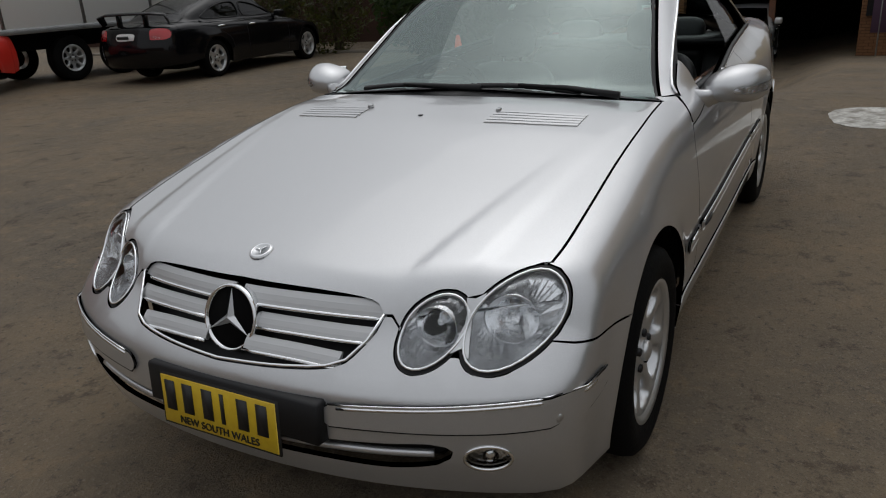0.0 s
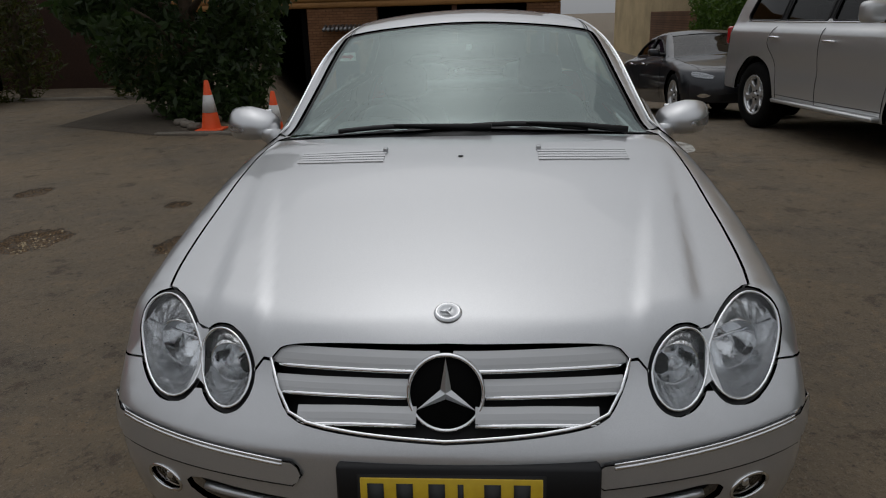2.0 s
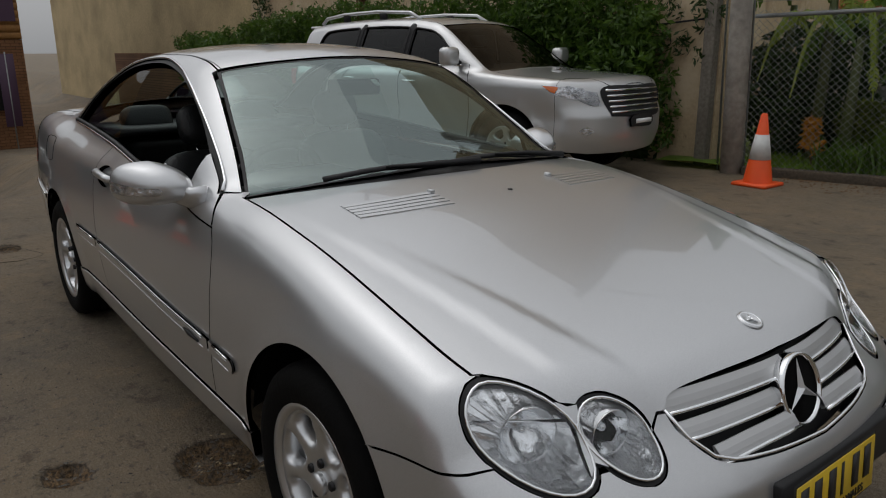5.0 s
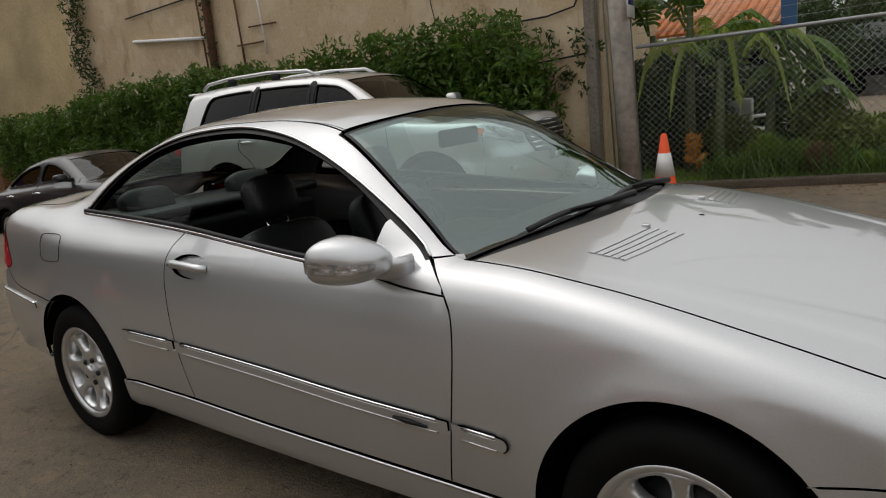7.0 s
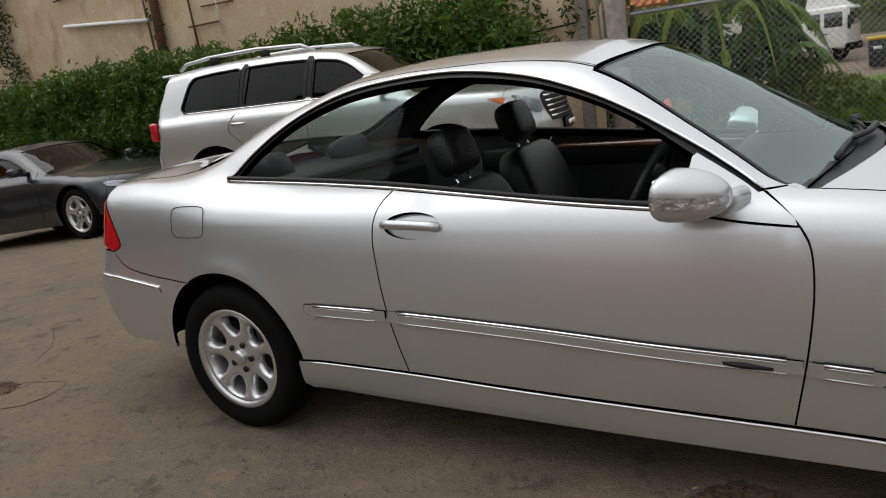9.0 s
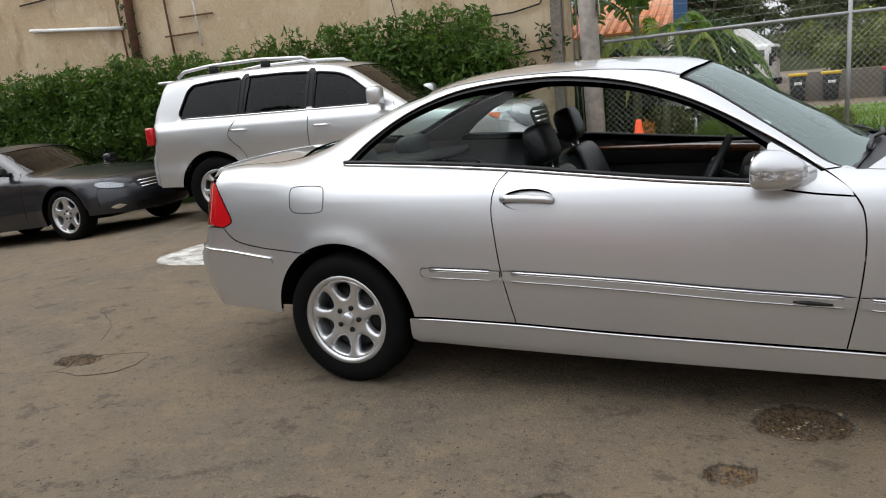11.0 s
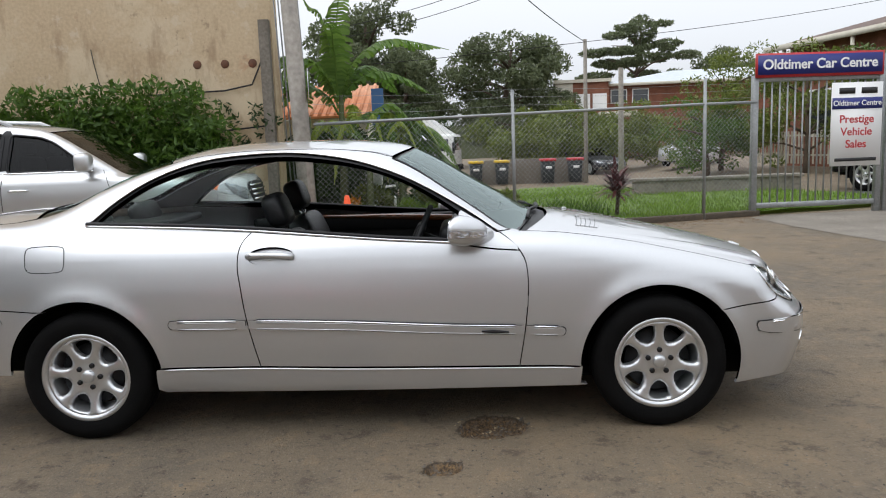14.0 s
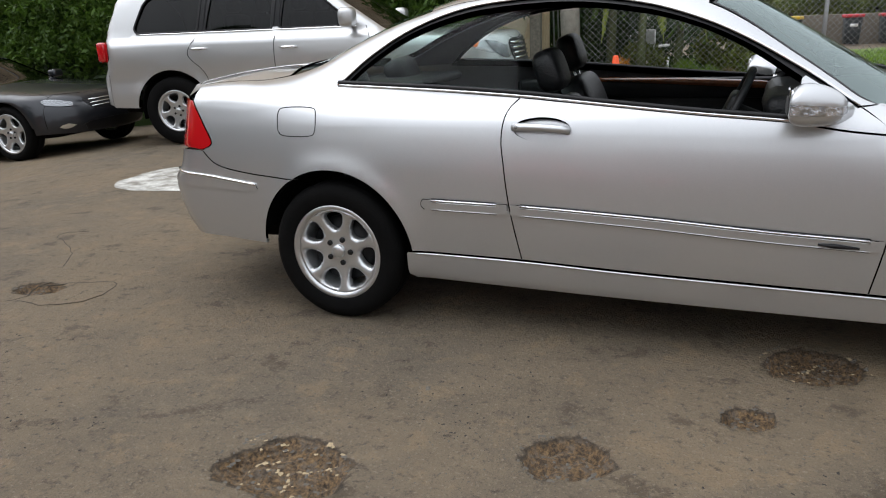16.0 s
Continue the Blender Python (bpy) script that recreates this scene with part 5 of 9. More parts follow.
    for k in (1, -1):
        for i in range(5):
            x = 0.0245 * i
            e = S.run("t", [(-0.296 + x, -0.25 * k), (-0.318 + x * 0.95, -0.43 * k), (-0.340 + x * 0.9, -0.545 * k)], 0.04)
            part("bonnet_vent", rod(bmesh.new(), [tuple(q + (0, 0, -0.0008)) for q in e], 0.0017, 6), "trim", car)
            # a thin fin that rises gently from the front and ends sharply over its slot
            lv = bmesh.new()
            rings = [[lv.verts.new(tuple(q + np.array(o))) for o in ((0.0190, 0, 0.0002), (0.0030, 0, 0.0034), (0.0030, 0, 0.0016), (0.0190, 0, -0.003))] for q in e]
            for r0, r1 in zip(rings, rings[1:]):
                for c in range(4):
                    lv.faces.new((r0[c], r0[(c + 1) % 4], r1[(c + 1) % 4], r1[c]))
            lv.faces.new(rings[0])
            lv.faces.new(rings[-1][::-1])
            bmesh.ops.recalc_face_normals(lv, faces=lv.faces)
            part("vent_louvre", lv, "silver", car, smooth=False)
        q = S.on("t", [(-0.29, -0.255 * k)])[0]
        part("washer_jet", boxed(q + (-0.012, -0.008, 0), q + (0.012, 0.008, 0.012), 0.004), "silver", car)
    q = S.on("t", [(-0.209, 0)])[0]
    part("bonnet_plug", lathe(bmesh.new(), [(0, 0.002), (0.008, 0.002), (0.009, 0)], 12, Matrix.Translation(q)), "trim", car)
    # wheels and arches
    w = wheel(car)
    w.matrix_basis = pose(0, -0.765, 0.31)
    copy_under(w, car, pose(-2.715, -0.76, 0.31, 0, 20, 0))
    copy_under(w, car, pose(0, 0.765, 0.31, 0, 0, 180))
    copy_under(w, car, pose(-2.715, 0.76, 0.31, 0, 30, 180))
    for x in (0, -2.715):
        for k in (1, -1):
            bm = bmesh.new()
            rows = []
            for y, r in ((-0.845, 0.366), (-0.80, 0.385), (-0.5, 0.385)):
                rows.append([bm.verts.new((x + r * math.cos(a), k * y, 0.31 + r * math.sin(a))) for a in np.linspace(radians(9), radians(169), 30)])
            for u, v in zip(rows, rows[1:]):
                for j in range(len(u) - 1):
                    bm.faces.new((u[j], u[j + 1], v[j + 1], v[j]))
            bm.faces.new(rows[-1])
            part("arch_liner", bm, "dark", car)
    # floor, inner sides, cabin
    part("floor_pan", boxed((-3.0, -0.66, 0.19), (0.5, 0.66, 0.26), 0.02, 1), "dark", car)
    part("engine_bay", boxed((-0.40, -0.50, 0.24), (0.62, 0.50, 0.62), 0.02, 1), "dark", car)
    part("boot_tub", boxed((-3.55, -0.48, 0.24), (-2.5, 0.48, 0.90), 0.02, 1), "dark", car)
    for k in (1, -1):
        bm = boxed((-2.32, -0.785, 0.24), (-0.74, -0.735, 0.90), 0.01, 1, Matrix.Diagonal((1, k, 1, 1)))
        part("door_card", bm, "leather", car)
        bm = bmesh.new()
        box(bm, (-2.30, -0.742, 0.80), (-0.70, -0.70, 0.910), 0.02, 2, Matrix.Diagonal((1, k, 1, 1)))
        part("door_capping", bm, "leather", car)
        e = [(-1.85, -0.698 * k, 0.905), (-1.4, -0.692 * k, 0.892), (-1.0, -0.692 * k, 0.872), (-0.78, -0.70 * k, 0.85)]
        part("wood_inlay", rod(bmesh.new(), e, [0.012, 0.02, 0.024, 0.02], 8, squash=1.0), "walnut", car)
    part("dashboard", boxed((-0.98, -0.70, 0.60), (-0.50, 0.70, 0.915), 0.06, 3), "leather", car)
    part("instrument_hood", boxed((-1.02, -0.56, 0.84), (-0.70, -0.18, 0.955), 0.05, 3), "leather", car)
    wheel_m = Matrix.Translation((-1.14, -0.36, 0.86)) @ Euler((0, radians(-66), 0)).to_matrix().to_4x4()
    bm = rod(bmesh.new(), [wheel_m @ Vector((0.185 * math.cos(a), 0.185 * math.sin(a), 0)) for a in np.linspace(0, math.tau, 36, endpoint=False)], 0.015, 8, closed=True)
    sw = part("steering_wheel", bm, "leather", car)
    part("airbag_cover", boxed((-0.08, -0.1, -0.02), (0.09, 0.1, 0.03), 0.02, 2, wheel_m), "leather", sw)
    part("steering_column", rod(bmesh.new(), [(-1.12, -0.36, 0.855), (-0.85, -0.36, 0.75)], 0.05, 12), "leather", car)
    for y in (-0.36, 0.36):
        seat = thing("front_seat", "", "")
        seat.parent = car
        seat.matrix_basis = pose(-1.39 if y < 0 else -1.45, y, 0.205 if y < 0 else 0.24)
        lean = Matrix.Translation((-0.20, 0, 0.20)) @ Euler((0, radians(-20), 0)).to_matrix().to_4x4()
        part("seat_cushion", boxed((-0.25, -0.25, 0.0), (0.30, 0.25, 0.20), 0.06, 3), "leather", seat)
        part("backrest", cushion((-0.14, -0.25, -0.08), (0.03, 0.25, 0.575), 0.42, lean), "leather", seat)
        part("headrest", cushion((-0.10, -0.12, 0.60), (0.02, 0.12, 0.785), 0.6, lean), "leather", seat)
        for dy in (-0.05, 0.05):
            part("headrest_post", rod(bmesh.new(), [lean @ Vector((-0.05, dy, 0.52)), lean @ Vector((-0.05, dy, 0.62))], 0.007, 6), "chrome", seat)
    for y in (-0.32, 0.32):
        seat = thing("rear_seat", "", "")
        seat.parent = car
        seat.matrix_basis = pose(-2.40, y, 0.27)
        lean = Matrix.Translation((-0.18, 0, 0.16)) @ Euler((0, radians(-24), 0)).to_matrix().to_4x4()
        part("seat_cushion", boxed((-0.2, -0.3, 0.0), (0.34, 0.3, 0.18), 0.06, 3), "leather", seat)
        part("backrest", cushion((-0.13, -0.31, -0.05), (0.04, 0.31, 0.575), 0.45, lean), "leather", seat)
        part("headrest", cushion((-0.10, -0.14, 0.55), (0.03, 0.14, 0.71), 0.55, lean), "leather", seat)
    part("parcel_shelf", boxed((-3.1, -0.62, 0.93), (-2.62, 0.62, 0.975), 0.015, 1), "leather", car)
    part("centre_console", boxed((-1.75, -0.1, 0.30), (-0.8, 0.1, 0.62), 0.04, 2), "leather", car)
    q = S.on("t", [(-1.06, 0)])[0]
    part("rear_view_mirror", boxed((q[0] - 0.09, -0.12, q[2] - 0.11), (q[0] - 0.06, 0.12, q[2] - 0.045), 0.012, 2), "trim", car)
    q = S.on("t", [(-0.985, 0.01)])[0]
    n = Vector(S.normal(q[None])[0])
    part("windscreen_label", boxed((-0.012, -0.02, -0.004), (0.012, 0.02, -0.002), 0, 1, Matrix.Translation(Vector(q) - n * 0.012) @ n.to_track_quat("Z", "Y").to_matrix().to_4x4()), "sign_white", car)
    return car


silver_coupe = coupe()

# ---- setting: ground ----
HOLES = ((-2.34, -1.93, 0.21, 0.16), (-1.53, -1.64, 0.135, 0.12), (-0.79, -0.79, 0.18, 0.15), (-1.01, -1.245, 0.085, 0.07), (-2.43, -3.02, 0.34, 0.22), (-1.60, 2.88, 0.30, 0.2), (-4.50, -0.92, 0.14, 0.09), (-3.4, -2.4, 0.12, 0.1), (-3.9, -3.9, 0.2, 0.14))


def hole_depth(x, y):
    """How far a place lies within a pothole, 0 outside."""
    d = 0.0
    for cx, cy, rx, ry in HOLES:
        w = noise.noise((x * 7, y * 7, cx)) * 0.26 + noise.noise((x * 25, y * 25, cx)) * 0.10
        d = max(d, 1 - math.hypot((x - cx) / rx, (y - cy) / ry) + w)
    return max(0.0, min(1.0, d * 4.5))


def ground_z(x, y):
    """The yard is level; behind the cones a drive falls to the workshop, and behind the lawn the land falls away."""
    s, ramp = np.clip((-7.0 - x) / 15.8, 0, 1), np.clip((-6.6 - x) / 7.6, 0, 1)
    edge = np.clip((y + 3.4 + 0.25 * np.clip(-6.6 - x, 0, 40)) / 1.2, 0, 1)
    open_side = np.clip((0.9 - y) / 1.2, 0, 1)
    u, v = 0.959 * (x - 3.95) + 0.284 * (y - 8.22), 0.959 * (y - 8.22) - 0.284 * (x - 3.95)
    b = np.clip((v - 4.5) / 7, 0, 1)
    back = np.clip((3.5 + v * 0.45 - u) / 2.5, 0, 1) * np.clip((u + 40) / 10, 0, 1)
    return -1.3 * ((ramp + 0.22 * np.clip((-14.2 - x) / 8, 0, 1)) * edge * open_side + s * (1 - open_side)) * np.clip((9 - y) / 2, 0, 1) - 0.3 * b * b * (3 - 2 * b) * back


gx = np.concatenate(([-3000, -400, -120, -60], np.arange(-40, -5, 0.35), np.arange(-5, 0.4, 0.025), np.arange(0.5, 30, 0.9), [40, 80, 200, 600, 3000]))
gy = np.concatenate(([-3000, -400, -100, -50], np.arange(-30, -4.2, 0.7), np.arange(-4.2, -0.3, 0.025), np.arange(-0.2, 2, 0.3), np.arange(2.05, 3.3, 0.04), np.arange(3.4, 40, 0.8), [60, 120, 400, 3000]))
bm = bmesh.new()
depth = {}
vs = []
for i, x in enumerate(gx):
    row = []
    for j, y in enumerate(gy):
        z = float(ground_z(x, y))
        if -5 <= x <= 0.4 and -4.3 <= y <= 3.3:
            d = hole_depth(x, y)
            depth[i, j] = d
            z -= 0.055 * d * (0.75 + 0.5 * noise.noise((x * 20, y * 20, 3)))
            z += 0.004 * noise.noise((x * 2.5, y * 2.5, 8))
        row.append(bm.verts.new((x, y, z)))
    vs.append(row)
for i in range(len(gx) - 1):
    for j in range(len(gy) - 1):
        bm.faces.new((vs[i][j], vs[i + 1][j], vs[i + 1][j + 1], vs[i][j + 1]))
ground = part("ground", bm, "asphalt")
broken = ground.data.attributes.new("broken", "FLOAT", "POINT")
broken.data.foreach_set("value", [depth.get((i, j), 0.0) for i in range(len(gx)) for j in range(len(gy))])
tagged(ground, "worn grey-brown asphalt yard with potholes", "ground", kind="structure")


def scatter(name, label, category, spots, size, material, seed=1):
    """Loose bits lying on the ground, as one object."""
    rng = np.random.default_rng(seed)
    verts, faces = [], []
    for x, y, s in spots:
        z = float(ground_z(x, y)) - 0.055 * hole_depth(x, y) * (0.75 + 0.5 * noise.noise((x * 20, y * 20, 3))) + 0.004 * noise.noise((x * 2.5, y * 2.5, 8))
        a = rng.uniform(0, 6.28)
        w, l, h = s * rng.uniform(0.5, 1), s * rng.uniform(0.7, 1.6), s * rng.uniform(0.3, 0.6)
        k = len(verts)
        for dx, dy, dz in ((-w, -l, -0.2 * h), (w, -l * 0.8, -0.2 * h), (w * 0.9, l, -0.2 * h), (-w * 0.8, l * 0.9, -0.2 * h), (0.2 * w, -0.1 * l, h), (-0.1 * w, 0.3 * l, h * 0.9)):
            verts.append((x + dx * math.cos(a) - dy * math.sin(a), y + dx * math.sin(a) + dy * math.cos(a), z + dz))
        faces += [(k, k + 1, k + 4), (k + 1, k + 2, k + 5), (k + 1, k + 5, k + 4), (k + 2, k + 3, k + 5), (k + 3, k, k + 4), (k + 3, k + 4, k + 5)]
    me = bpy.data.meshes.new(name)
    me.from_pydata(verts, [], faces)
    me.materials.append(M[material])
    return tagged(new(name, me), label, category, kind="stuff")


rng = np.random.default_rng(4)
spots = []
for cx, cy, rx, ry in HOLES:
    for _ in range(int(420 * rx)):
        a, r = rng.uniform(0, 6.28), rng.uniform(0, 1.15) ** 0.6
        spots.append((cx + rx * r * math.cos(a), cy + ry * r * math.sin(a), rng.uniform(0.003, 0.009)))
scatter("gravel", "loose gravel and debris in the potholes", "gravel", spots, 0.01, "stone", 2)
spots = [(rng.uniform(-6, 1.5), rng.uniform(-4, -1), rng.uniform(0.0015, 0.005)) for _ in range(7000)] + [(rng.uniform(-4, 1), rng.uniform(-3.2, -1.2), rng.uniform(0.007, 0.012)) for _ in range(22)]
chips = [(-2.43 + 0.3 * r * math.cos(a), -3.02 + 0.2 * r * math.sin(a), rng.uniform(0.006, 0.012)) for a, r in rng.uniform((0, 0.1), (6.28, 1), (110, 2))] + [(-2.33 + 0.2 * r * math.cos(a), -1.9 + 0.14 * r * math.sin(a), rng.uniform(0.005, 0.01)) for a, r in rng.uniform((0, 0.1), (6.28, 1), (45, 2))] + [(-0.78 + 0.19 * r * math.cos(a), -0.78 + 0.14 * r * math.sin(a), rng.uniform(0.004, 0.009)) for a, r in rng.uniform((0, 0.1), (6.28, 1), (30, 2))]
scatter("wood_chips", "pale splinters of wood lying in the potholes", "wood chips", chips, 0.01, "splinter", 7)
dark_spots = []
for _ in range(46):
    cx, cy, sp = rng.uniform(-4.6, 1.2), rng.uniform(-4, -1.1), rng.uniform(0.05, 0.3)
    dark_spots += [(cx + rng.normal() * sp, cy + rng.normal() * sp * 0.7, rng.uniform(0.002, 0.006)) for _ in range(int(rng.uniform(8, 40)))]
scatter("dark_grit", "dark crumbs of loose asphalt lying in drifts", "grit", dark_spots, 0.01, "crumb", 8)
scatter("grit", "scattered grit and small stones on the asphalt", "grit", spots, 0.01, "stone", 3)


def blotch(name, outline, material, z=0.004, label="", category=""):
    """A flat stain or slab with an irregular edge, lying on the ground."""
    bm = bmesh.new()
    o = catmull(outline + [outline[0]], 0.06)[:-1]
    vs = [bm.verts.new((x + 0.03 * noise.noise((x * 6, y * 6, 0)), y + 0.03 * noise.noise((x * 6, y * 6, 5)), float(ground_z(x, y)) + z)) for x, y in o]
    bm.faces.new(vs)
    bmesh.ops.triangulate(bm, faces=bm.faces)
    bmesh.ops.recalc_face_normals(bm, faces=bm.faces)
    for fc in bm.faces:
        if fc.normal.z < 0:
            fc.normal_flip()
    return tagged(part(name, bm, material, smooth=False), label, category, kind="structure")


blotch("spill", [(-5.30, 1.18), (-5.55, 1.14), (-5.85, 1.13), (-6.12, 1.26), (-6.2, 1.66), (-6.12, 2.02), (-5.85, 2.2), (-5.5, 2.2), (-5.28, 2.05), (-5.2, 1.75), (-5.12, 1.4)], "white_spill", 0.004, "white paint spill dried on the asphalt", "spill")
blotch("concrete_apron", [(3.86, 7.4), (3.93, 6.5), (4.25, 4.56), (4.48, 3.18), (7.5, 0.6), (10.5, 2.5), (9.9, 6.8), (7.6, 10.2), (6.2, 8.65), (4.0, 8.15)], "concrete", 0.005, "worn concrete driveway crossing at the gate", "driveway")
for pts in ([(-5.13, 0.04), (-5.27, -0.08), (-4.98, -0.28), (-4.79, -0.44), (-4.68, -0.60), (-4.54, -0.72), (-4.52, -0.90), (-4.47, -1.09), (-4.86, -1.19), (-5.3, -1.2)], [(-4.52, -0.9), (-4.30, -0.78), (-4.12, -0.76), (-4.08, -0.97), (-4.24, -1.1), (-4.45, -1.09)]):
    c = catmull(pts, 0.05)
    bm = rod(bmesh.new(), [(x + 0.02 * noise.noise((x * 20, y * 20, 1)), y + 0.02 * noise.noise((x * 20, y * 20, 2)), -0.001) for x, y in c], 0.0035, 4, squash=1)
    tagged(part("crack", bm, "dirt"), "irregular crack in the asphalt filled with dirt", "crack", kind="structure")

# ---- street beyond the fence ----
GH = radians(16.5)


def along(u, v=0.0, z=0.0):
    """A place u metres along the fence from the gate and v metres behind it."""
    return Vector((3.95 + 1.03 * u * math.cos(GH) - v * math.sin(GH), 8.22 + 1.03 * u * math.sin(GH) + v * math.cos(GH), z))


def quad(points, material, name, label, category, z=0.0):
    bm = bmesh.new()
    bm.faces.new([bm.verts.new((p[0], p[1], p[2] if len(p) > 2 else z)) for p in points])
    return tagged(part(name, bm, material, smooth=False), label, category, kind="structure")


quad([(6.6, 10.9), (30, -1.6), (33, 4.2), (10.5, 16.6)], "road", "road", "dark asphalt street with a white edge line", "road", 0.004)
quad([(7.0, 10.75), (7.05, 10.87), (30, -1.33), (30, -1.45)], "white_spill", "road_line", "faded white painted line on the street", "road line", 0.009)
# lawn with its kerb


def lawn_at(u, v, z):
    p = along(u, v, z)
    p.z += float(ground_z(p.x, p.y))
    return p


lawn = bmesh.new()
n_u, n_v = 52, 30
vs = [[lawn.verts.new(lawn_at(-8.0 + 12.0 * i / n_u, 0.12 + 14 * j / n_v, 0.07 + 0.04 * noise.noise((i * 0.3, j * 0.3, 0)))) for j in range(n_v + 1)] for i in range(n_u + 1)]
for i in range(n_u):
    for j in range(n_v):
        lawn.faces.new((vs[i][j], vs[i + 1][j], vs[i + 1][j + 1], vs[i][j + 1]))
tagged(part("lawn", lawn, "grass"), "green mown lawn behind the fence", "lawn", kind="structure")
kb = bmesh.new()
box(kb, (-7.2, -0.02, -0.05), (0.1, 0.12, 0.1), 0.02, 2)
bmesh.ops.transform(kb, matrix=Matrix.Translation(along(0)) @ Matrix.Rotation(GH, 4, "Z"), verts=kb.verts)
tagged(part("kerb", kb, "dirt"), "low dirt-covered kerb under the fence", "kerb", kind="structure")


rng = np.random.default_rng(17)
spots = []
for _ in range(900):
    p = along(rng.uniform(-6.6, 0.2), -0.02 - 0.7 * rng.uniform(0, 1) ** 2.5)
    spots.append((p.x, p.y, rng.uniform(0.008, 0.022)))
scatter("leaf_litter", "dry brown leaf litter lying along the kerb", "leaf litter", spots, 0.01, "litter", 19)


def blades(name, label, category, places, height, material, seed, lean=0.4, width=0.006):
    """Many single blades or leaves standing on places (x, y, z)."""
    rng = np.random.default_rng(seed)
    v, f = [], []
    for x, y, z in places:
        a, h = rng.uniform(0, 6.28), height * rng.uniform(0.5, 1.2)
        dx, dy, l = math.cos(a), math.sin(a), lean * h * rng.uniform(0.1, 1)
        k = len(v)
        w = width * rng.uniform(0.7, 1.3)
        v += [(x - dy * w, y + dx * w, z), (x + dy * w, y - dx * w, z), (x + dx * l * 0.5 + dy * w * 0.6, y + dy * l * 0.5 - dx * w * 0.6, z + h * 0.6), (x + dx * l, y + dy * l, z + h)]
        f += [(k, k + 1, k + 2), (k, k + 2, k + 3)]
    me = bpy.data.meshes.new(name)
    me.from_pydata(v, [], f)
    me.materials.append(M[material])
    return tagged(new(name, me), label, category, kind="stuff")


rng = np.random.default_rng(9)
pl = []
for _ in range(32000):
    u, v = rng.uniform(-7.2, 3.8), 0.15 + 13 * rng.uniform(0, 1) ** 1.7
    pl.append(tuple(lawn_at(u, v, 0.06)))
blades("grass_blades", "uneven grass blades on the lawn", "grass", pl, 0.09, "grass", 5, width=0.008)
pl = [tuple(along(rng.uniform(-6.3, -2.5), rng.uniform(0.1, 0.9), 0.08)) for _ in range(900)]
blades("weeds", "tall weeds along the fence", "weeds", pl, 0.35, "leaf", 6, 0.7, 0.012)


def crown(name, material, parent, clumps, n, size, seed=1, flat=0.6, label=""):
    """A crown of many small bent leaves, gathered in clumps (centre, radii)."""
    rng = np.random.default_rng(seed)
    vol = np.array([c[1][0] * c[1][1] * c[1][2] for c in clumps]) ** 0.7
    pick = rng.choice(len(clumps), n, p=vol / vol.sum())
    ctr = np.array([c[0] for c in clumps], float)[pick]
    rad = np.array([c[1] for c in clumps], float)[pick]
    d = rng.normal(size=(n, 3))
    d /= np.linalg.norm(d, axis=1)[:, None]
    r = rng.uniform(0.45, 1.08, n) ** 0.6
    p = ctr + rad * d * r[:, None]
    a = rng.normal(size=(n, 3)) + d * 0.3
    a /= np.linalg.norm(a, axis=1)[:, None]
    b = np.cross(a, rng.normal(size=(n, 3)))
    b /= np.linalg.norm(b, axis=1)[:, None]
    s = size * rng.uniform(0.5, 1.3, n)[:, None]
    q = np.stack((p - a * s, p + b * s * flat * 0.6, p + a * s, p - b * s * flat * 0.6), 1).reshape(-1, 3)
    me = bpy.data.meshes.new(name)
    k = np.arange(n) * 4
    me.from_pydata(q.tolist(), [], np.stack((k, k + 1, k + 2, k + 3), 1).tolist())
    me.materials.append(M[material])
    ob = new(name, me)
    ob.parent = parent
    if label:
        ob["label"] = label
    return ob


def tree(label, at, height, spread, trunk_r, leaf, n, size, seed, category="tree", first=0.35, limbs=7, bark="bark", squash=0.7, tall=1.0):
    """A tapered trunk with limbs, and leaves in clumps at their ends."""
    rng = np.random.default_rng(seed)
    t = thing("tree", label, category, Matrix.Translation((at[0], at[1], at[2] + float(ground_z(at[0], at[1])))))
    top = Vector((rng.uniform(-0.1, 0.1) * spread, rng.uniform(-0.1, 0.1) * spread, height * 0.8))
    bm = bmesh.new()
    stem = [Vector((0, 0, -0.1)), Vector((0.02, 0, height * 0.15)), top * 0.5 + Vector((rng.uniform(-0.05, 0.05) * spread, 0, 0)), top]
    stem = [Vector(q) for q in catmull([tuple(s) for s in stem], height / 8)]
    rod(bm, stem, [trunk_r * (1 - 0.75 * i / (len(stem) - 1)) for i in range(len(stem))], 8)
    clumps = []
    for i in range(limbs):
        h = first + (1 - first) * (i + 0.5) / limbs
        base = stem[min(len(stem) - 1, int(h * 0.95 * (len(stem) - 1)))]
        a = i * 2.4 + rng.uniform(-0.5, 0.5)
        reach = spread * 0.5 * (1.0 - 0.55 * abs(h - 0.55)) * rng.uniform(0.7, 1.1)
        end = base + Vector((math.cos(a) * reach, math.sin(a) * reach, height * 0.12 * rng.uniform(0.3, 1.4)))
        rod(bm, [base, (base + end) / 2 + Vector((0, 0, height * 0.02)), end], [trunk_r * 0.4, trunk_r * 0.25, trunk_r * 0.08], 6)
        for _ in range(3):
            c = end + Vector(rng.normal(size=3)) * spread * 0.09
            r = spread * rng.uniform(0.10, 0.2)
            clumps.append((tuple(c), (r, r, r * squash)))
    clumps.append((tuple(top), (spread * 0.18, spread * 0.18, spread * 0.18 * tall)))
    part("trunk", bm, bark, t)
    crown("crown", leaf, t, clumps, n, size, seed)
    return t


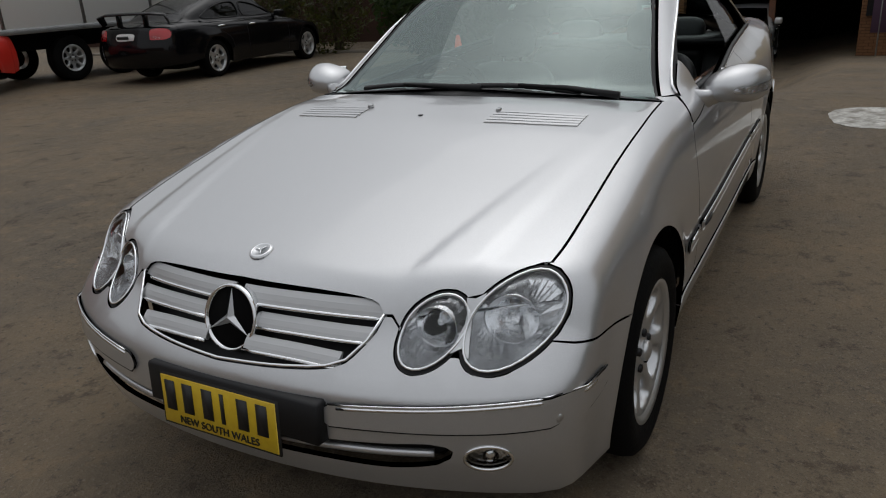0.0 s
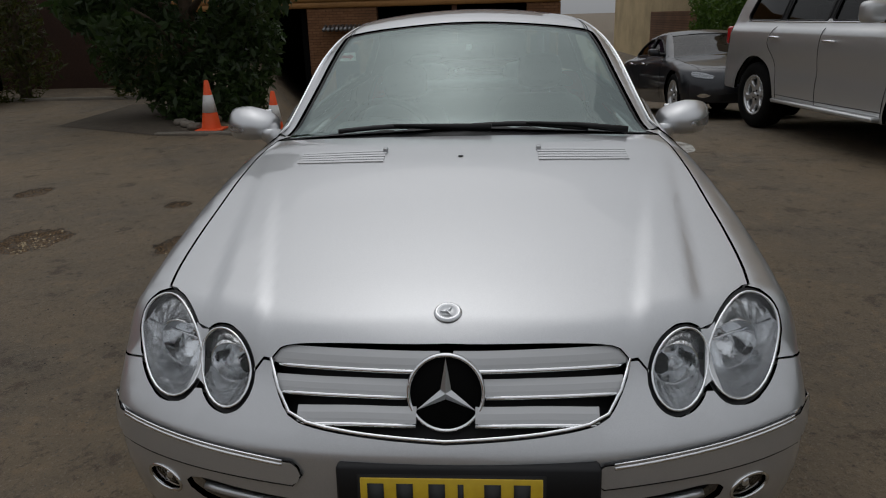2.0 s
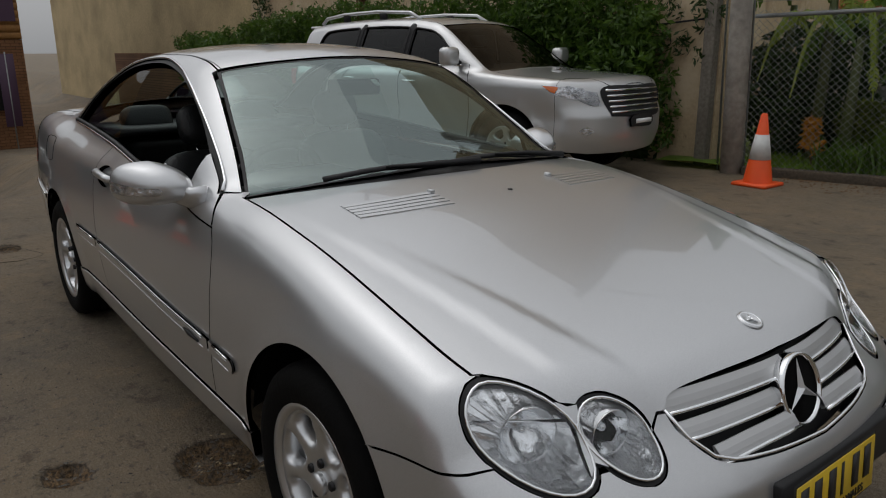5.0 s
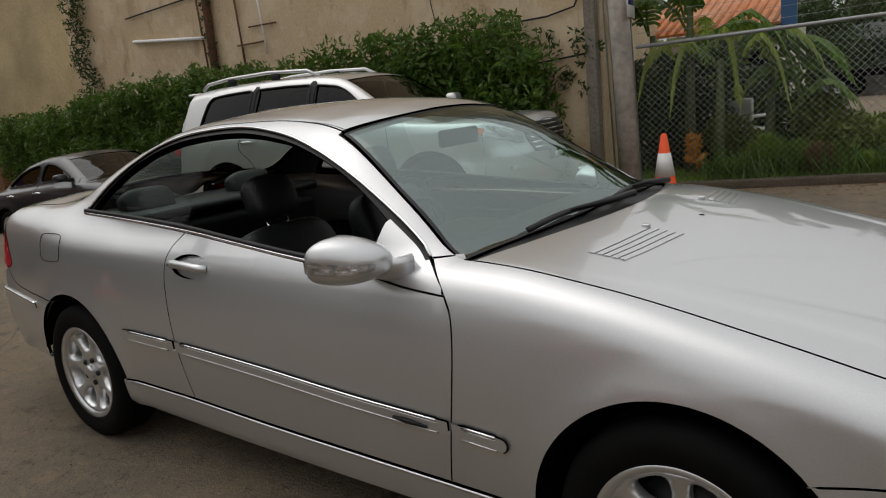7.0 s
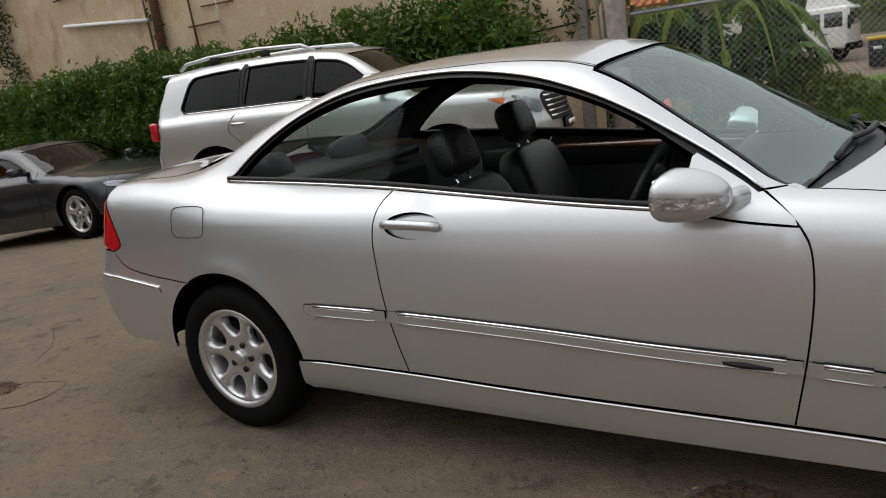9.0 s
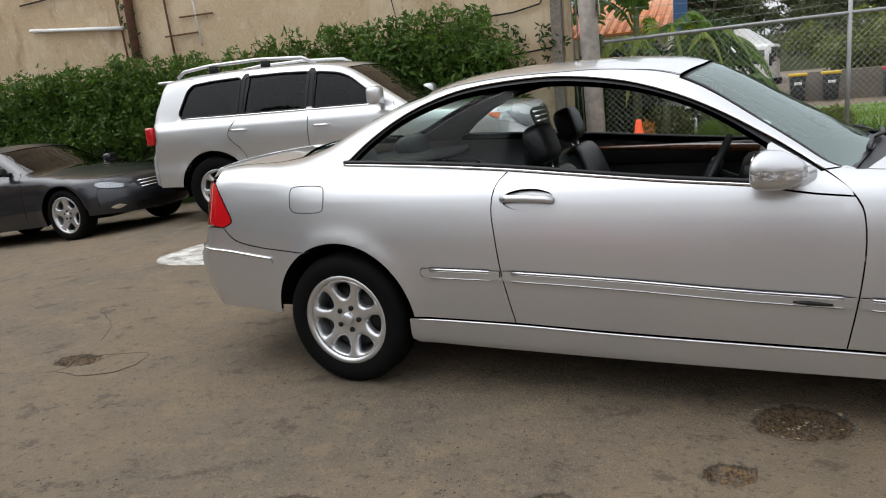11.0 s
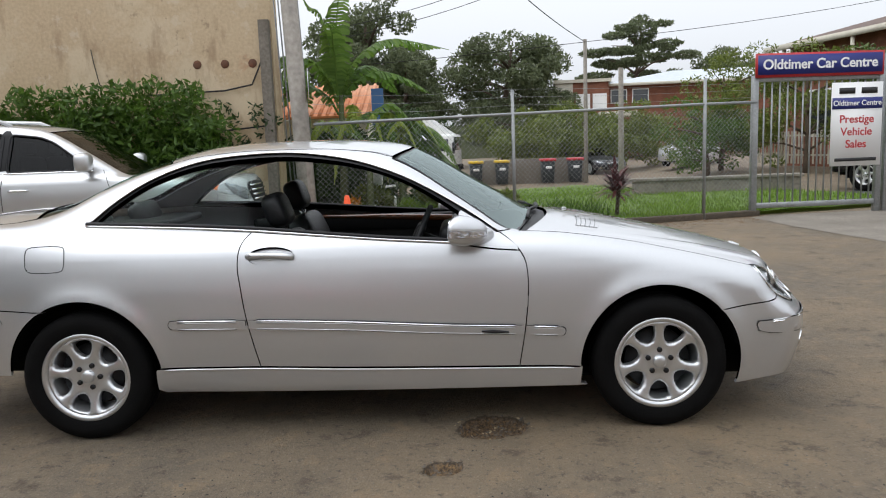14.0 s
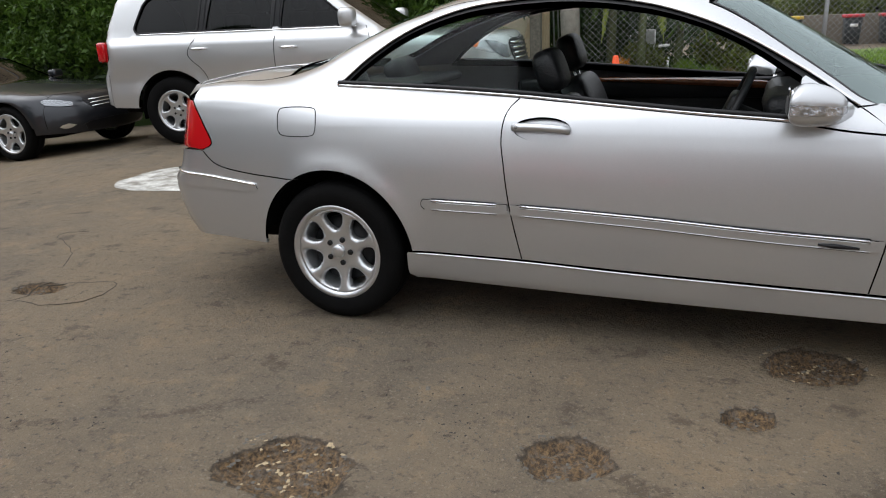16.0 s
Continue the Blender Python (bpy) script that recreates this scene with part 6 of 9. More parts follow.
# chain-link fence on posts with a top rail and strands of wire
fence = thing("chain_link_fence", "galvanised chain-link fence with a pipe rail and wire strands", "fence", Matrix.Translation(along(0)) @ Matrix.Rotation(GH, 4, "Z") @ Matrix.Diagonal((1.03, 1, 1.01, 1)))
for u, h in ((-4.13, 2.12), (-0.94, 2.25)):
    part("post", rod(bmesh.new(), [(u, 0, -0.1), (u, 0, h)], 0.027, 8), "galv", fence)
part("top_rail", rod(bmesh.new(), [(-7.0, 0, 1.70), (-4.13, 0, 1.77), (-0.94, 0, 1.85), (0.0, 0, 1.86)], 0.022, 8), "galv", fence)
for z in (1.90, 2.02, 2.13):
    part("wire_strand", rod(bmesh.new(), [(-7.0, 0, z - 0.05), (-5.5, 0, z - 0.06), (-4.13, 0, z), (-2.4, 0, z - 0.01), (0.0, 0, z + 0.04)], 0.0028, 4), "galv", fence)
bm = bmesh.new()
u0, u1, z0, z1, cell = -7.0, 0.0, 0.08, 1.76, 0.075
for sgn in (1, -1):
    c = u0 - (z1 - z0)
    while c < u1 + (z1 - z0):
        a, b = (c, z0), (c + sgn * (z1 - z0), z1)
        (xa, za), (xb, zb) = sorted((a, b))
        lo, hi = max(u0, xa), min(u1, xb)
        if hi - lo > 0.02:
            zz = lambda x: za + (zb - za) * (x - xa) / (xb - xa)
            rod(bm, [(lo, 0.003 * sgn, zz(lo)), (hi, 0.003 * sgn, zz(hi))], 0.0022, 3)
        c += cell
mesh_wire = part("wire_mesh", bm, "galv", fence)
mesh_wire["kind"] = "stuff"

# timber pole at the end of the wall, a second one out on the street
pole = thing("utility_pole", "weathered grey timber pole with a small sign", "pole")
part("pole_shaft", rod(bmesh.new(), [(-3.10, 6.22, -0.1), (-3.16, 6.2, 2.0), (-3.36, 6.18, 7.5)], [0.125, 0.118, 0.10], 14), "pole_grey", pole)
part("pole_sign", boxed((-0.006, -0.2, 2.06), (0.0, 0.2, 2.45), 0, 1, Matrix.Translation((-3.005, 6.18, 0)) @ Matrix.Rotation(radians(11), 4, "Z")), "sign_white", pole)
part("sign_arrow", boxed((0.001, -0.15, 2.2), (0.004, 0.15, 2.3), 0, 1, Matrix.Translation((-3.005, 6.18, 0)) @ Matrix.Rotation(radians(11), 4, "Z")), "navy", pole)
for dx in (-0.14, -0.2, 0.13):
    part("cable", rod(bmesh.new(), [(-3.13 + dx, 6.3, 0), (-3.23 + dx, 6.3, 3), (-3.38 + dx, 6.3, 7)], 0.012, 6), "galv", pole)
pole = thing("utility_pole", "pale green-grey street pole by the gate", "pole")
part("pole_shaft", rod(bmesh.new(), [(7.6, 8.92, -0.1), (7.47, 8.98, 2), (7.0, 9.2, 8)], [0.14, 0.13, 0.11], 14), "pole_green", pole)
post = thing("bollard", "short white roadside guide post", "post")
part("post_shaft", rod(bmesh.new(), [(7.15, 8.95, 0), (7.07, 9.0, 0.98)], 0.05, 8), "sign_white", post)


# sliding gate with the yard's signs
gate = thing("metal_gate", "galvanised barred gate with blue and white signs", "gate", Matrix.Translation((3.88, 8.24, 0)) @ Matrix.Rotation(radians(5), 4, "Z") @ Matrix.Diagonal((1.08, 1, 1.073, 1)))
for u in (0.0, 1.98):
    part("gate_post", boxed((u, -0.04, 0), (u + 0.09, 0.05, 2.42 if u else 2.15), 0.006, 1), "galv", gate)
part("gate_post", boxed((2.12, -0.03, 0), (2.22, 0.07, 2.45), 0.006, 1), "galv", gate)
for z in (0.12, 2.05):
    part("gate_rail", boxed((0.09, -0.03, z), (1.98, 0.04, z + 0.08), 0.006, 1), "galv", gate)
for i in range(15):
    u = 0.19 + 0.122 * i
    part("gate_bar", rod(bmesh.new(), [(u, 0, 0.16), (u, 0, 2.08)], 0.013, 6), "galv", gate)
up = Matrix.Rotation(radians(90), 4, "X")
board = part("sign_board", boxed((0.02, -0.07, 2.11), (2.02, -0.045, 2.47)), "sign_red", gate, "blue sign board with a red edge")
part("sign_face", boxed((0.05, -0.078, 2.15), (1.99, -0.0705, 2.44)), "navy", board)
words("Oldtimer Car Centre", 0.205, "sign_white", board, Matrix.Translation((1.02, -0.079, 2.295)) @ up, bold=0.022)
board = part("notice_board", boxed((1.22, -0.07, 0.73), (2.02, -0.05, 2.0)), "sign_white", gate, "white notice board")
part("notice_band", boxed((1.225, -0.076, 1.60), (2.015, -0.0705, 1.77)), "navy", board)
words("Oldtimer Centre", 0.11, "sign_white", board, Matrix.Translation((1.62, -0.0775, 1.685)) @ up, bold=0.014)
for i, w in enumerate(("Prestige", "Vehicle", "Sales")):
    words(w, 0.17, "sign_red", board, Matrix.Translation((1.62, -0.0715, 1.44 - 0.19 * i)) @ up, bold=0.012)
part("number_bar", boxed((1.33, -0.076, 1.83), (1.58, -0.0705, 1.92)), "ink", board)
part("number_bar", boxed((1.68, -0.076, 1.83), (1.93, -0.0705, 1.92)), "ink", board)
part("address_bar", boxed((1.29, -0.076, 0.80), (1.95, -0.0705, 0.85)), "ink", board)
leaf_gate = thing("metal_gate", "open galvanised gate leaf with spiked top", "gate", Matrix.Translation((4.42, 2.98, 0)) @ Matrix.Rotation(radians(-35), 4, "Z"))
part("gate_post", boxed((0, -0.05, 0), (0.11, 0.05, 2.02), 0.006, 1), "galv", leaf_gate)
for z in (0.1, 1.93):
    part("gate_rail", boxed((0.1, -0.035, z), (3.2, 0.035, z + 0.08), 0.006, 1), "galv", leaf_gate)
for i in range(24):
    part("gate_bar", rod(bmesh.new(), [(0.22 + 0.125 * i, 0, 0.14), (0.22 + 0.125 * i, 0, 2.14), (0.22 + 0.125 * i, 0, 2.2)], [0.012, 0.012, 0.002], 6), "galv", leaf_gate)

# ---- the long rendered wall with its hedge ----
WH = 0.0


def wall_at(s, out=0.0, z=0.0):
    """A place s metres back along the wall from its corner, out metres in front of it."""
    return Vector((-3.55 - s * math.cos(WH) + out * math.sin(WH), 6.5 - s * math.sin(WH) - out * math.cos(WH), z))


def wall_box(name, s0, s1, o0, o1, z0, z1, material, label="", category="", kind="structure", parent=None, r=0.0):
    bm = bmesh.new()
    box(bm, (-s1, -o1, z0), (-s0, -o0, z1), r, 1)
    bmesh.ops.transform(bm, matrix=Matrix.Translation((-3.55, 6.5, 0)) @ Matrix.Rotation(WH, 4, "Z"), verts=bm.verts)
    ob = part(name, bm, material, parent, smooth=False)
    return tagged(ob, label, category, kind=kind) if label else ob


wall_box("wall_north", 0, 13.02, -0.35, 0, -2, 7.5, "render_wall", "tall stained beige rendered wall with old cables", "wall")
wall_box("wall_return", 1.95, 2.3, -7, -0.36, -1, 7.5, "render_wall", "beige rendered end wall", "wall")
wall_box("wall_far", 13.8, 42, -1.6, -1.2, -2.5, 7.0, "yellow_wall", "pale yellow rendered building wall", "wall")
wall_box("wall_brick", 18.54, 26.54, -0.45, -0.2, -2.5, 1.35, "brick", "orange-brown brick boundary wall", "wall")
wall_box("corner_post", 0.02, 0.16, 0.005, 0.12, 0, 3.2, "concrete", "pale cement downpipe cover on the wall corner", "wall trim")
for i in range(3):
    c = wall_at(0.30 + 0.40 * i, 0.004, 2.62 + 0.005 * i)
    bm = bmesh.new()
    lathe(bm, [(0.0, 0.006), (0.055, 0.006), (0.062, 0.0)], 18, Matrix.Translation(c) @ Matrix.Rotation(WH, 4, "Z") @ Matrix.Rotation(radians(90), 4, "X"))
    tagged(part("wall_anchor", bm, "rust"), "round rusty anchor plate on the wall", "anchor plate", group="anchor plates")


def wall_rod(name, pts, r, material, label, category):
    bm = rod(bmesh.new(), [wall_at(s, o, z) for s, o, z in pts], r, 8)
    return tagged(part(name, bm, material), label, category)


wall_rod("cable", [(0.16, 0.04, 2.65), (0.32, 0.04, 2.32), (0.71, 0.04, 2.25), (1.86, 0.04, 2.22)], 0.012, "trim", "black cable fixed along the wall", "cable")
wall_rod("cable", [(0.16, 0.05, 1.73), (0.94, 0.05, 1.67), (1.75, 0.05, 1.62)], 0.012, "trim", "black cable fixed along the wall", "cable")
wall_rod("cable", [(2.28, 0.03, 2.28), (2.53, 0.03, 2.40), (2.59, 0.03, 2.73), (2.61, 0.03, 2.90)], 0.007, "trim", "thin dark conduit on the wall", "cable")
wall_rod("cable", [(6.33, 0.05, 3.64), (8.63, 0.05, 3.59), (10.47, 0.05, 3.52)], 0.016, "trim", "bundled black cable along the wall", "cable")
wall_rod("drain_pipe", [(7.73, 0.08, -0.91), (7.70, 0.08, 4.60), (7.67, 0.08, 8.27)], 0.075, "rust", "rusty vertical drain pipe with creeper", "pipe")
wall_rod("water_pipe", [(7.95, 0.06, 2.84), (10.3, 0.06, 3.04)], 0.034, "sign_white", "white horizontal plastic pipe on the wall", "pipe")
wall_rod("water_pipe", [(6.26, 0.05, 2.59), (7.00, 0.05, 2.59)], 0.015, "rust", "thin rusty pipe on the wall", "pipe")
wall_rod("water_pipe", [(6.23, 0.05, 2.37), (6.30, 0.05, 3.21), (6.33, 0.05, 3.82)], 0.014, "sign_white", "thin white pipe on the wall", "pipe")
wall_rod("water_pipe", [(5.90, 0.05, 2.86), (6.63, 0.05, 2.87)], 0.014, "rust", "thin rusty pipe on the wall", "pipe")
wall_rod("water_pipe", [(6.85, 0.05, 2.14), (6.95, 0.05, 3.85)], 0.018, "rust", "thin rusty pipe on the wall", "pipe")
wall_rod("water_pipe", [(7.92, 0.05, 1.67), (8.03, 0.05, 3.66)], 0.018, "rust", "thin rusty pipe on the wall", "pipe")
hedge = thing("hedge", "clipped dense green hedge along the wall", "hedge")
clumps = []
rng = np.random.default_rng(12)
for s in np.arange(0.75, 16.5, 0.28):
    tall = 2.14 + 0.07 * math.sin(s * 0.8) + (0.05 if s < 3.3 else 0) - max(0, s - 8) * 0.055 - (0.5 if s < 0.9 else 0)
    for o in (0.15, 0.38, 0.60):
        for z in np.arange(tall - 1.05 - 0.25 * (o < 0.5), tall - 0.1, 0.3):
            c = wall_at(s + rng.uniform(-0.12, 0.12), o + rng.uniform(-0.08, 0.1) - 0.1, z + rng.uniform(-0.1, 0.1))
            clumps.append((tuple(c), (0.26, 0.26, 0.24)))
    # loose sprays over the top and the face
    for _ in range(4):
        c = wall_at(s + rng.uniform(-0.2, 0.2), rng.uniform(0.1, 0.85), tall - 0.1 + rng.uniform(-0.5, 0.22))
        clumps.append((tuple(c), (0.09, 0.12, 0.16)))
crown("leaves", "leaf", hedge, clumps, 105000, 0.058, 3, flat=0.55)
# shaded hollow under the top, put into a darker leaf colour and core
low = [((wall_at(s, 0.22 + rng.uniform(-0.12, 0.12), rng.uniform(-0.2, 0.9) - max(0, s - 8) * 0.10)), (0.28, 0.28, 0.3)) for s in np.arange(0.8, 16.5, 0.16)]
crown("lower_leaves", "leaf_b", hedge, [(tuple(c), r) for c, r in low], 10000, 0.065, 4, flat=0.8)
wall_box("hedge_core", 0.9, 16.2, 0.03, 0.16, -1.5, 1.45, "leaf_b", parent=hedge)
ivy = thing("creeper", "leafy creeper climbing the wall and pipes", "plant")
cl = [(tuple(wall_at(12.3 + rng.uniform(-0.25, 0.25), 0.1, 1.2 + 0.18 * i)), (0.32, 0.2, 0.2)) for i in range(26)]
cl += [(tuple(wall_at(7.70 + rng.uniform(-0.12, 0.12), 0.12, 2.3 + 0.13 * i)), (0.08, 0.08, 0.1)) for i in range(12)]
cl += [(tuple(wall_at(rng.uniform(0, 0.9), 0.1, rng.uniform(1.3, 2.1))), (0.12, 0.1, 0.14)) for i in range(9)]
crown("leaves", "leaf_b", ivy, cl, 3600, 0.05, 5)

# ---- workshop at the foot of the drive ----
WX = -22.8
FLOOR = -1.58


def slab(name, lo, hi, material, label="", category="", kind="structure", parent=None, r=0.0):
    ob = part(name, boxed(lo, hi, r, 1), material, parent, smooth=False)
    return tagged(ob, label, category, kind=kind) if label else ob


slab("wall_workshop_a", (WX - 0.4, -5.9, -2.2), (WX, -3.6, 1.74), "brick", "orange-brown brick workshop wall", "wall")
slab("wall_workshop_b", (WX - 0.4, 1.27, -2.2), (WX, 2.35, 1.74), "brick", "orange-brown brick workshop pier", "wall")
slab("wall_workshop_c", (WX - 0.4, -22, -2.2), (WX, -11.5, 1.74), "brick", "orange-brown brick workshop wall", "wall")
slab("wall_upper", (WX - 0.4, -22, 1.75), (WX, 2.35, 6.0), "cladding", "ochre clad upper wall of the workshop", "wall")
cl = thing("wall_cladding", "ochre horizontal weatherboards above the openings", "cladding", kind="structure")
for i in range(21):
    part("board", boxed((WX + 0.005, -22, 1.76 + 0.2 * i), (WX + 0.045, 2.35, 1.91 + 0.2 * i), 0.008, 1), "cladding", cl)
# inner walls and ceiling are added; their black colour stands for the shade
slab("workshop_back", (WX - 9, -22, -2.2), (WX - 8.7, 3, 6), "void", "back wall inside the workshop, blackened as shade", "wall")
slab("workshop_side", (WX - 9, 2.05, -2.2), (WX - 0.4, 2.35, 6), "void", "side wall inside the workshop, blackened as shade", "wall")
slab("ceiling", (WX - 9, -22, 3.0), (WX - 0.4, 2.3, 3.2), "void", "workshop ceiling, blackened as shade", "ceiling")
slab("workshop_partition", (WX - 9, -6.2, -2.2), (WX - 0.4, -5.9, 3.0), "void", "partition inside the workshop, blackened as shade", "wall")
slab("door_1", (WX + 0.002, -5.06, FLOOR + 0.17), (WX + 0.05, -4.25, 0.60), "blue_door", "dark blue steel office door in a brick wall", "door")
slab("door_step", (WX, -5.2, FLOOR - 0.2), (WX + 0.35, -4.0, FLOOR + 0.17), "concrete", "concrete door step", "step")
sg = slab("door_sign", (WX + 0.052, -4.90, 0.06), (WX + 0.062, -4.36, 0.33), "sign_white", "white sign with a red arrow on the door", "sign", kind="object")
bm = bmesh.new()
vs = [bm.verts.new((WX + 0.066, y, z)) for y, z in ((-4.84, 0.15), (-4.56, 0.15), (-4.56, 0.10), (-4.42, 0.195), (-4.56, 0.29), (-4.56, 0.24), (-4.84, 0.24))]
out = bmesh.ops.extrude_face_region(bm, geom=[bm.faces.new(vs)])["geom"]
bmesh.ops.translate(bm, verts=[v for v in out if isinstance(v, bmesh.types.BMVert)], vec=(-0.0035, 0, 0))
bmesh.ops.recalc_face_normals(bm, faces=bm.faces)
part("sign_arrow", bm, "sign_red", sg, smooth=False)
aw = thing("awning", "small scalloped tiled awning over the door", "awning")
for i in range(12):
    part("awning_tile", rod(bmesh.new(), [(WX + 0.02, -5.3 + 0.14 * i, 1.18), (WX + 0.4, -5.3 + 0.14 * i, 1.06)], 0.06, 6), "steel", aw)
bn = slab("banner", (WX + 0.05, -5.0, 2.22), (WX + 0.08, 2.25, 3.6), "purple", "dark purple banner with white lettering", "banner", kind="object")
words("Centre", 0.75, "sign_white", bn, Matrix.Translation((WX + 0.085, -1.55, 2.55)) @ Matrix.Rotation(radians(90), 4, "Z") @ Matrix.Rotation(radians(90), 4, "X"))
for y in (-4.0, 1.1):
    part("car_picture", boxed((WX + 0.081, y - 0.6, 2.35), (WX + 0.086, y + 0.6, 2.7), 0.002, 1), "sign_white", bn)
slab("roller_post", (WX - 0.2, -1.15, FLOOR), (WX - 0.05, -0.98, 1.74), "rust", "brown steel post in the workshop opening", "post")
fl = thing("flag_banner", "maroon feather flag on a pole by the workshop", "flag")
part("flag_pole", rod(bmesh.new(), [(WX + 0.8, 1.75, FLOOR), (WX + 0.8, 1.75, 1.4)], 0.02, 6), "galv", fl)
part("flag_cloth", boxed((WX + 0.79, 1.55, -0.6), (WX + 0.81, 1.95, 1.35), 0.005, 1), "purple", fl)
slab("window_1", (WX + 0.01, 1.4, -0.2), (WX + 0.06, 2.0, 0.75), "trim", "small dark window in the brick pier", "window")

# ---- planted bed with cones, trees and the truck beside it ----
quad([(-7.0, -3.5, 0.006), (-7.1, -4.2, 0.006), (-8.2, -6.2, 0.006), (-11, -6.4, 0.006), (-11, -4.6, 0.006), (-8.6, -4.0, 0.006)], "dirt", "garden_bed", "bare earth bed beside the drive", "bed")
kb = bmesh.new()
box(kb, (-7.35, -4.3, -0.05), (-7.2, -3.1, 0.02), 0.01, 1)
tagged(part("kerb", kb, "concrete"), "low broken concrete kerb edging the bed", "kerb", kind="structure")
kb = bmesh.new()
box(kb, (-12.2, -18, -0.05), (-12.0, -6.6, 0.05), 0.01, 1)
tagged(part("kerb", kb, "concrete"), "low concrete kerb along the conifers", "kerb", kind="structure")


def cone(at, h=0.70):
    c = thing("traffic_cone", "orange traffic cone with a white band", "traffic cone", Matrix.Translation(at), group="traffic cones")
    k = h / 0.7
    part("cone_base", boxed((-0.18 * k, -0.18 * k, 0), (0.18 * k, 0.18 * k, 0.035 * k), 0.01, 1), "cone", c)
    part("cone_body", lathe(bmesh.new(), [(0.14 * k, 0.03 * k), (0.135 * k, 0.05 * k), (0.03 * k, 0.69 * k), (0.022 * k, h), (0.0, h)], 24), "cone", c)
    part("reflective_band", lathe(bmesh.new(), [(0.103 * k, 0.26 * k), (0.105 * k, 0.26 * k), (0.064 * k, 0.50 * k), (0.062 * k, 0.50 * k)], 24), "cone_white", c)
    return c


cone((-7.52, -3.64, float(ground_z(-7.52, -3.64))), 0.66)
cone((-7.02, -2.62, float(ground_z(-7.02, -2.62))), 0.60)
cone((-2.47, 5.67, 0), 0.74)
for i in range(5):
    b = boxed((-0.1, -0.08, 0), (0.1, 0.08, 0.09), 0.03, 1, Matrix.Translation((-7.6 - 0.25 * i, -3.9 - 0.2 * (i % 3), 0.0)) @ Matrix.Rotation(i, 4, "Z"))
    tagged(part("rubble", b, "concrete"), "broken concrete lump on the bed", "rubble", group="rubble")
t = tree("dark leafy tree over the garden bed", (-9.6, -4.6, -0.15), 6.2, 3.6, 0.16, "leaf_b", 9000, 0.11, 21, limbs=9, first=0.22)
crown("undergrowth", "leaf_b", t, [((0.3, 0.7, 0.2), (0.6, 0.5, 0.5)), ((-0.4, 0.75, 1.3), (0.8, 0.55, 1.0)), ((0.3, 0.3, 0.5), (1.0, 0.9, 0.6)), ((0.2, -0.4, 1.1), (1.1, 1.0, 0.7)), ((0.9, 0.5, 0.3), (0.5, 0.5, 0.35)), ((0.1, -1.0, 1.9), (0.9, 0.9, 0.7))], 10000, 0.08, 8)
for i, (x, y, h) in enumerate(((-12.6, -6.9, 5.5), (-12.3, -9.2, 5.8), (-12.8, -11.2, 5.5), (-12.2, -13.5, 5.0))):
    t = thing("cypress", "tall yellow-green conifer against the dark building", "tree", Matrix.Translation((x, y, 0)), group="conifers")
    part("trunk", rod(bmesh.new(), [(0, 0, -0.2), (0, 0, h * 0.8)], [0.12, 0.03], 8), "bark", t)
    cl = [((0.25 * math.cos(k * 2.4), 0.25 * math.sin(k * 2.4), 0.4 + h * 0.9 * k / 16), (0.55 - 0.022 * k, 0.55 - 0.022 * k, 0.5)) for k in range(16)]
    crown("foliage", "conifer", t, cl, 5000, 0.08, 30 + i, flat=0.4)
# brick darkened in its base colour to stand for deep shade under cover
slab("wall_garden", (-15.2, -22, -1), (-14.9, -7.2, 3.2), "shade_brick", "brick building behind the conifers, darkened as shade", "wall")

truck = thing("box_truck", "white box truck trailer standing beside the yard", "truck")
part("cargo_box", boxed((-12.2, -14.0, 0.95), (-3.0, -11.6, 3.9), 0.03, 1), "white_paint", truck)
for x in (-10.9, -9.2, -7.6, -6.0, -4.4):
    part("box_seam", boxed((x - 0.03, -11.598, 0.98), (x + 0.03, -11.585, 3.88)), "galv", truck)
part("chassis_rail", boxed((-12.0, -13.4, 0.62), (-3.2, -12.0, 0.95), 0.02, 1), "dark", truck)
part("side_rail", boxed((-12.2, -11.66, 0.93), (-3.0, -11.58, 1.03), 0.01, 1), "galv", truck)
tw = wheel(truck, spokes=8, radius=0.42, width=0.26, rim=0.24)
tw.matrix_basis = pose(-7.35, -11.9, 0.42, 0, 0, 180)
copy_under(tw, truck, pose(-8.5, -11.9, 0.42, 0, 0, 180))
copy_under(tw, truck, pose(-7.35, -13.6, 0.42))
copy_under(tw, truck, pose(-8.5, -13.6, 0.42))

# ---- other vehicles ----


def body_field(top, plan, inset, nose, tail, base, roof, belt, lean=0.3, bend=0.15, crown=0.05, soft=0.085, bow=0.15, blunt=0.3, blunt_back=0.15, axles=(0, -2.8), hub=0.33, arch=0.38, floor=0.2, dome=0.12):
    def field(p):
        x, y, z = p[..., 0], np.abs(p[..., 1]), p[..., 2]
        flare = 0
        for ax in axles:
            flare = flare + 0.015 * np.exp(-((np.hypot(x - ax, z - hub) - arch) / 0.06) ** 2)
        side = y - (plan(x) - inset(z) + flare)
        lid = z - (top(x) - crown * (y / 0.8) ** 2)
        front = x - (nose(z) - blunt * y ** 2 - 0.2 * y ** 4)
        back = -x + (tail(z) + blunt_back * y ** 2 + 0.2 * y ** 4)
        low = smax(smax(side, lid, soft), smax(front, back, 0.02), 0.07)
        low = smax(low, floor - z, 0.03)
        h = np.maximum(z - belt, -0.06)
        glass = smax(y - (base(x) - lean * h - bend * np.clip(h, 0, 1) ** 2), z - (roof(x + bow * y ** 2 * np.clip((x + 1.8) / 0.5, -1, 1)) - dome * y ** 2), 0.09)
        glass = np.maximum(smax(glass, back, 0.05), belt - 0.15 - z)
        return smin(low, glass, 0.04)
    return field


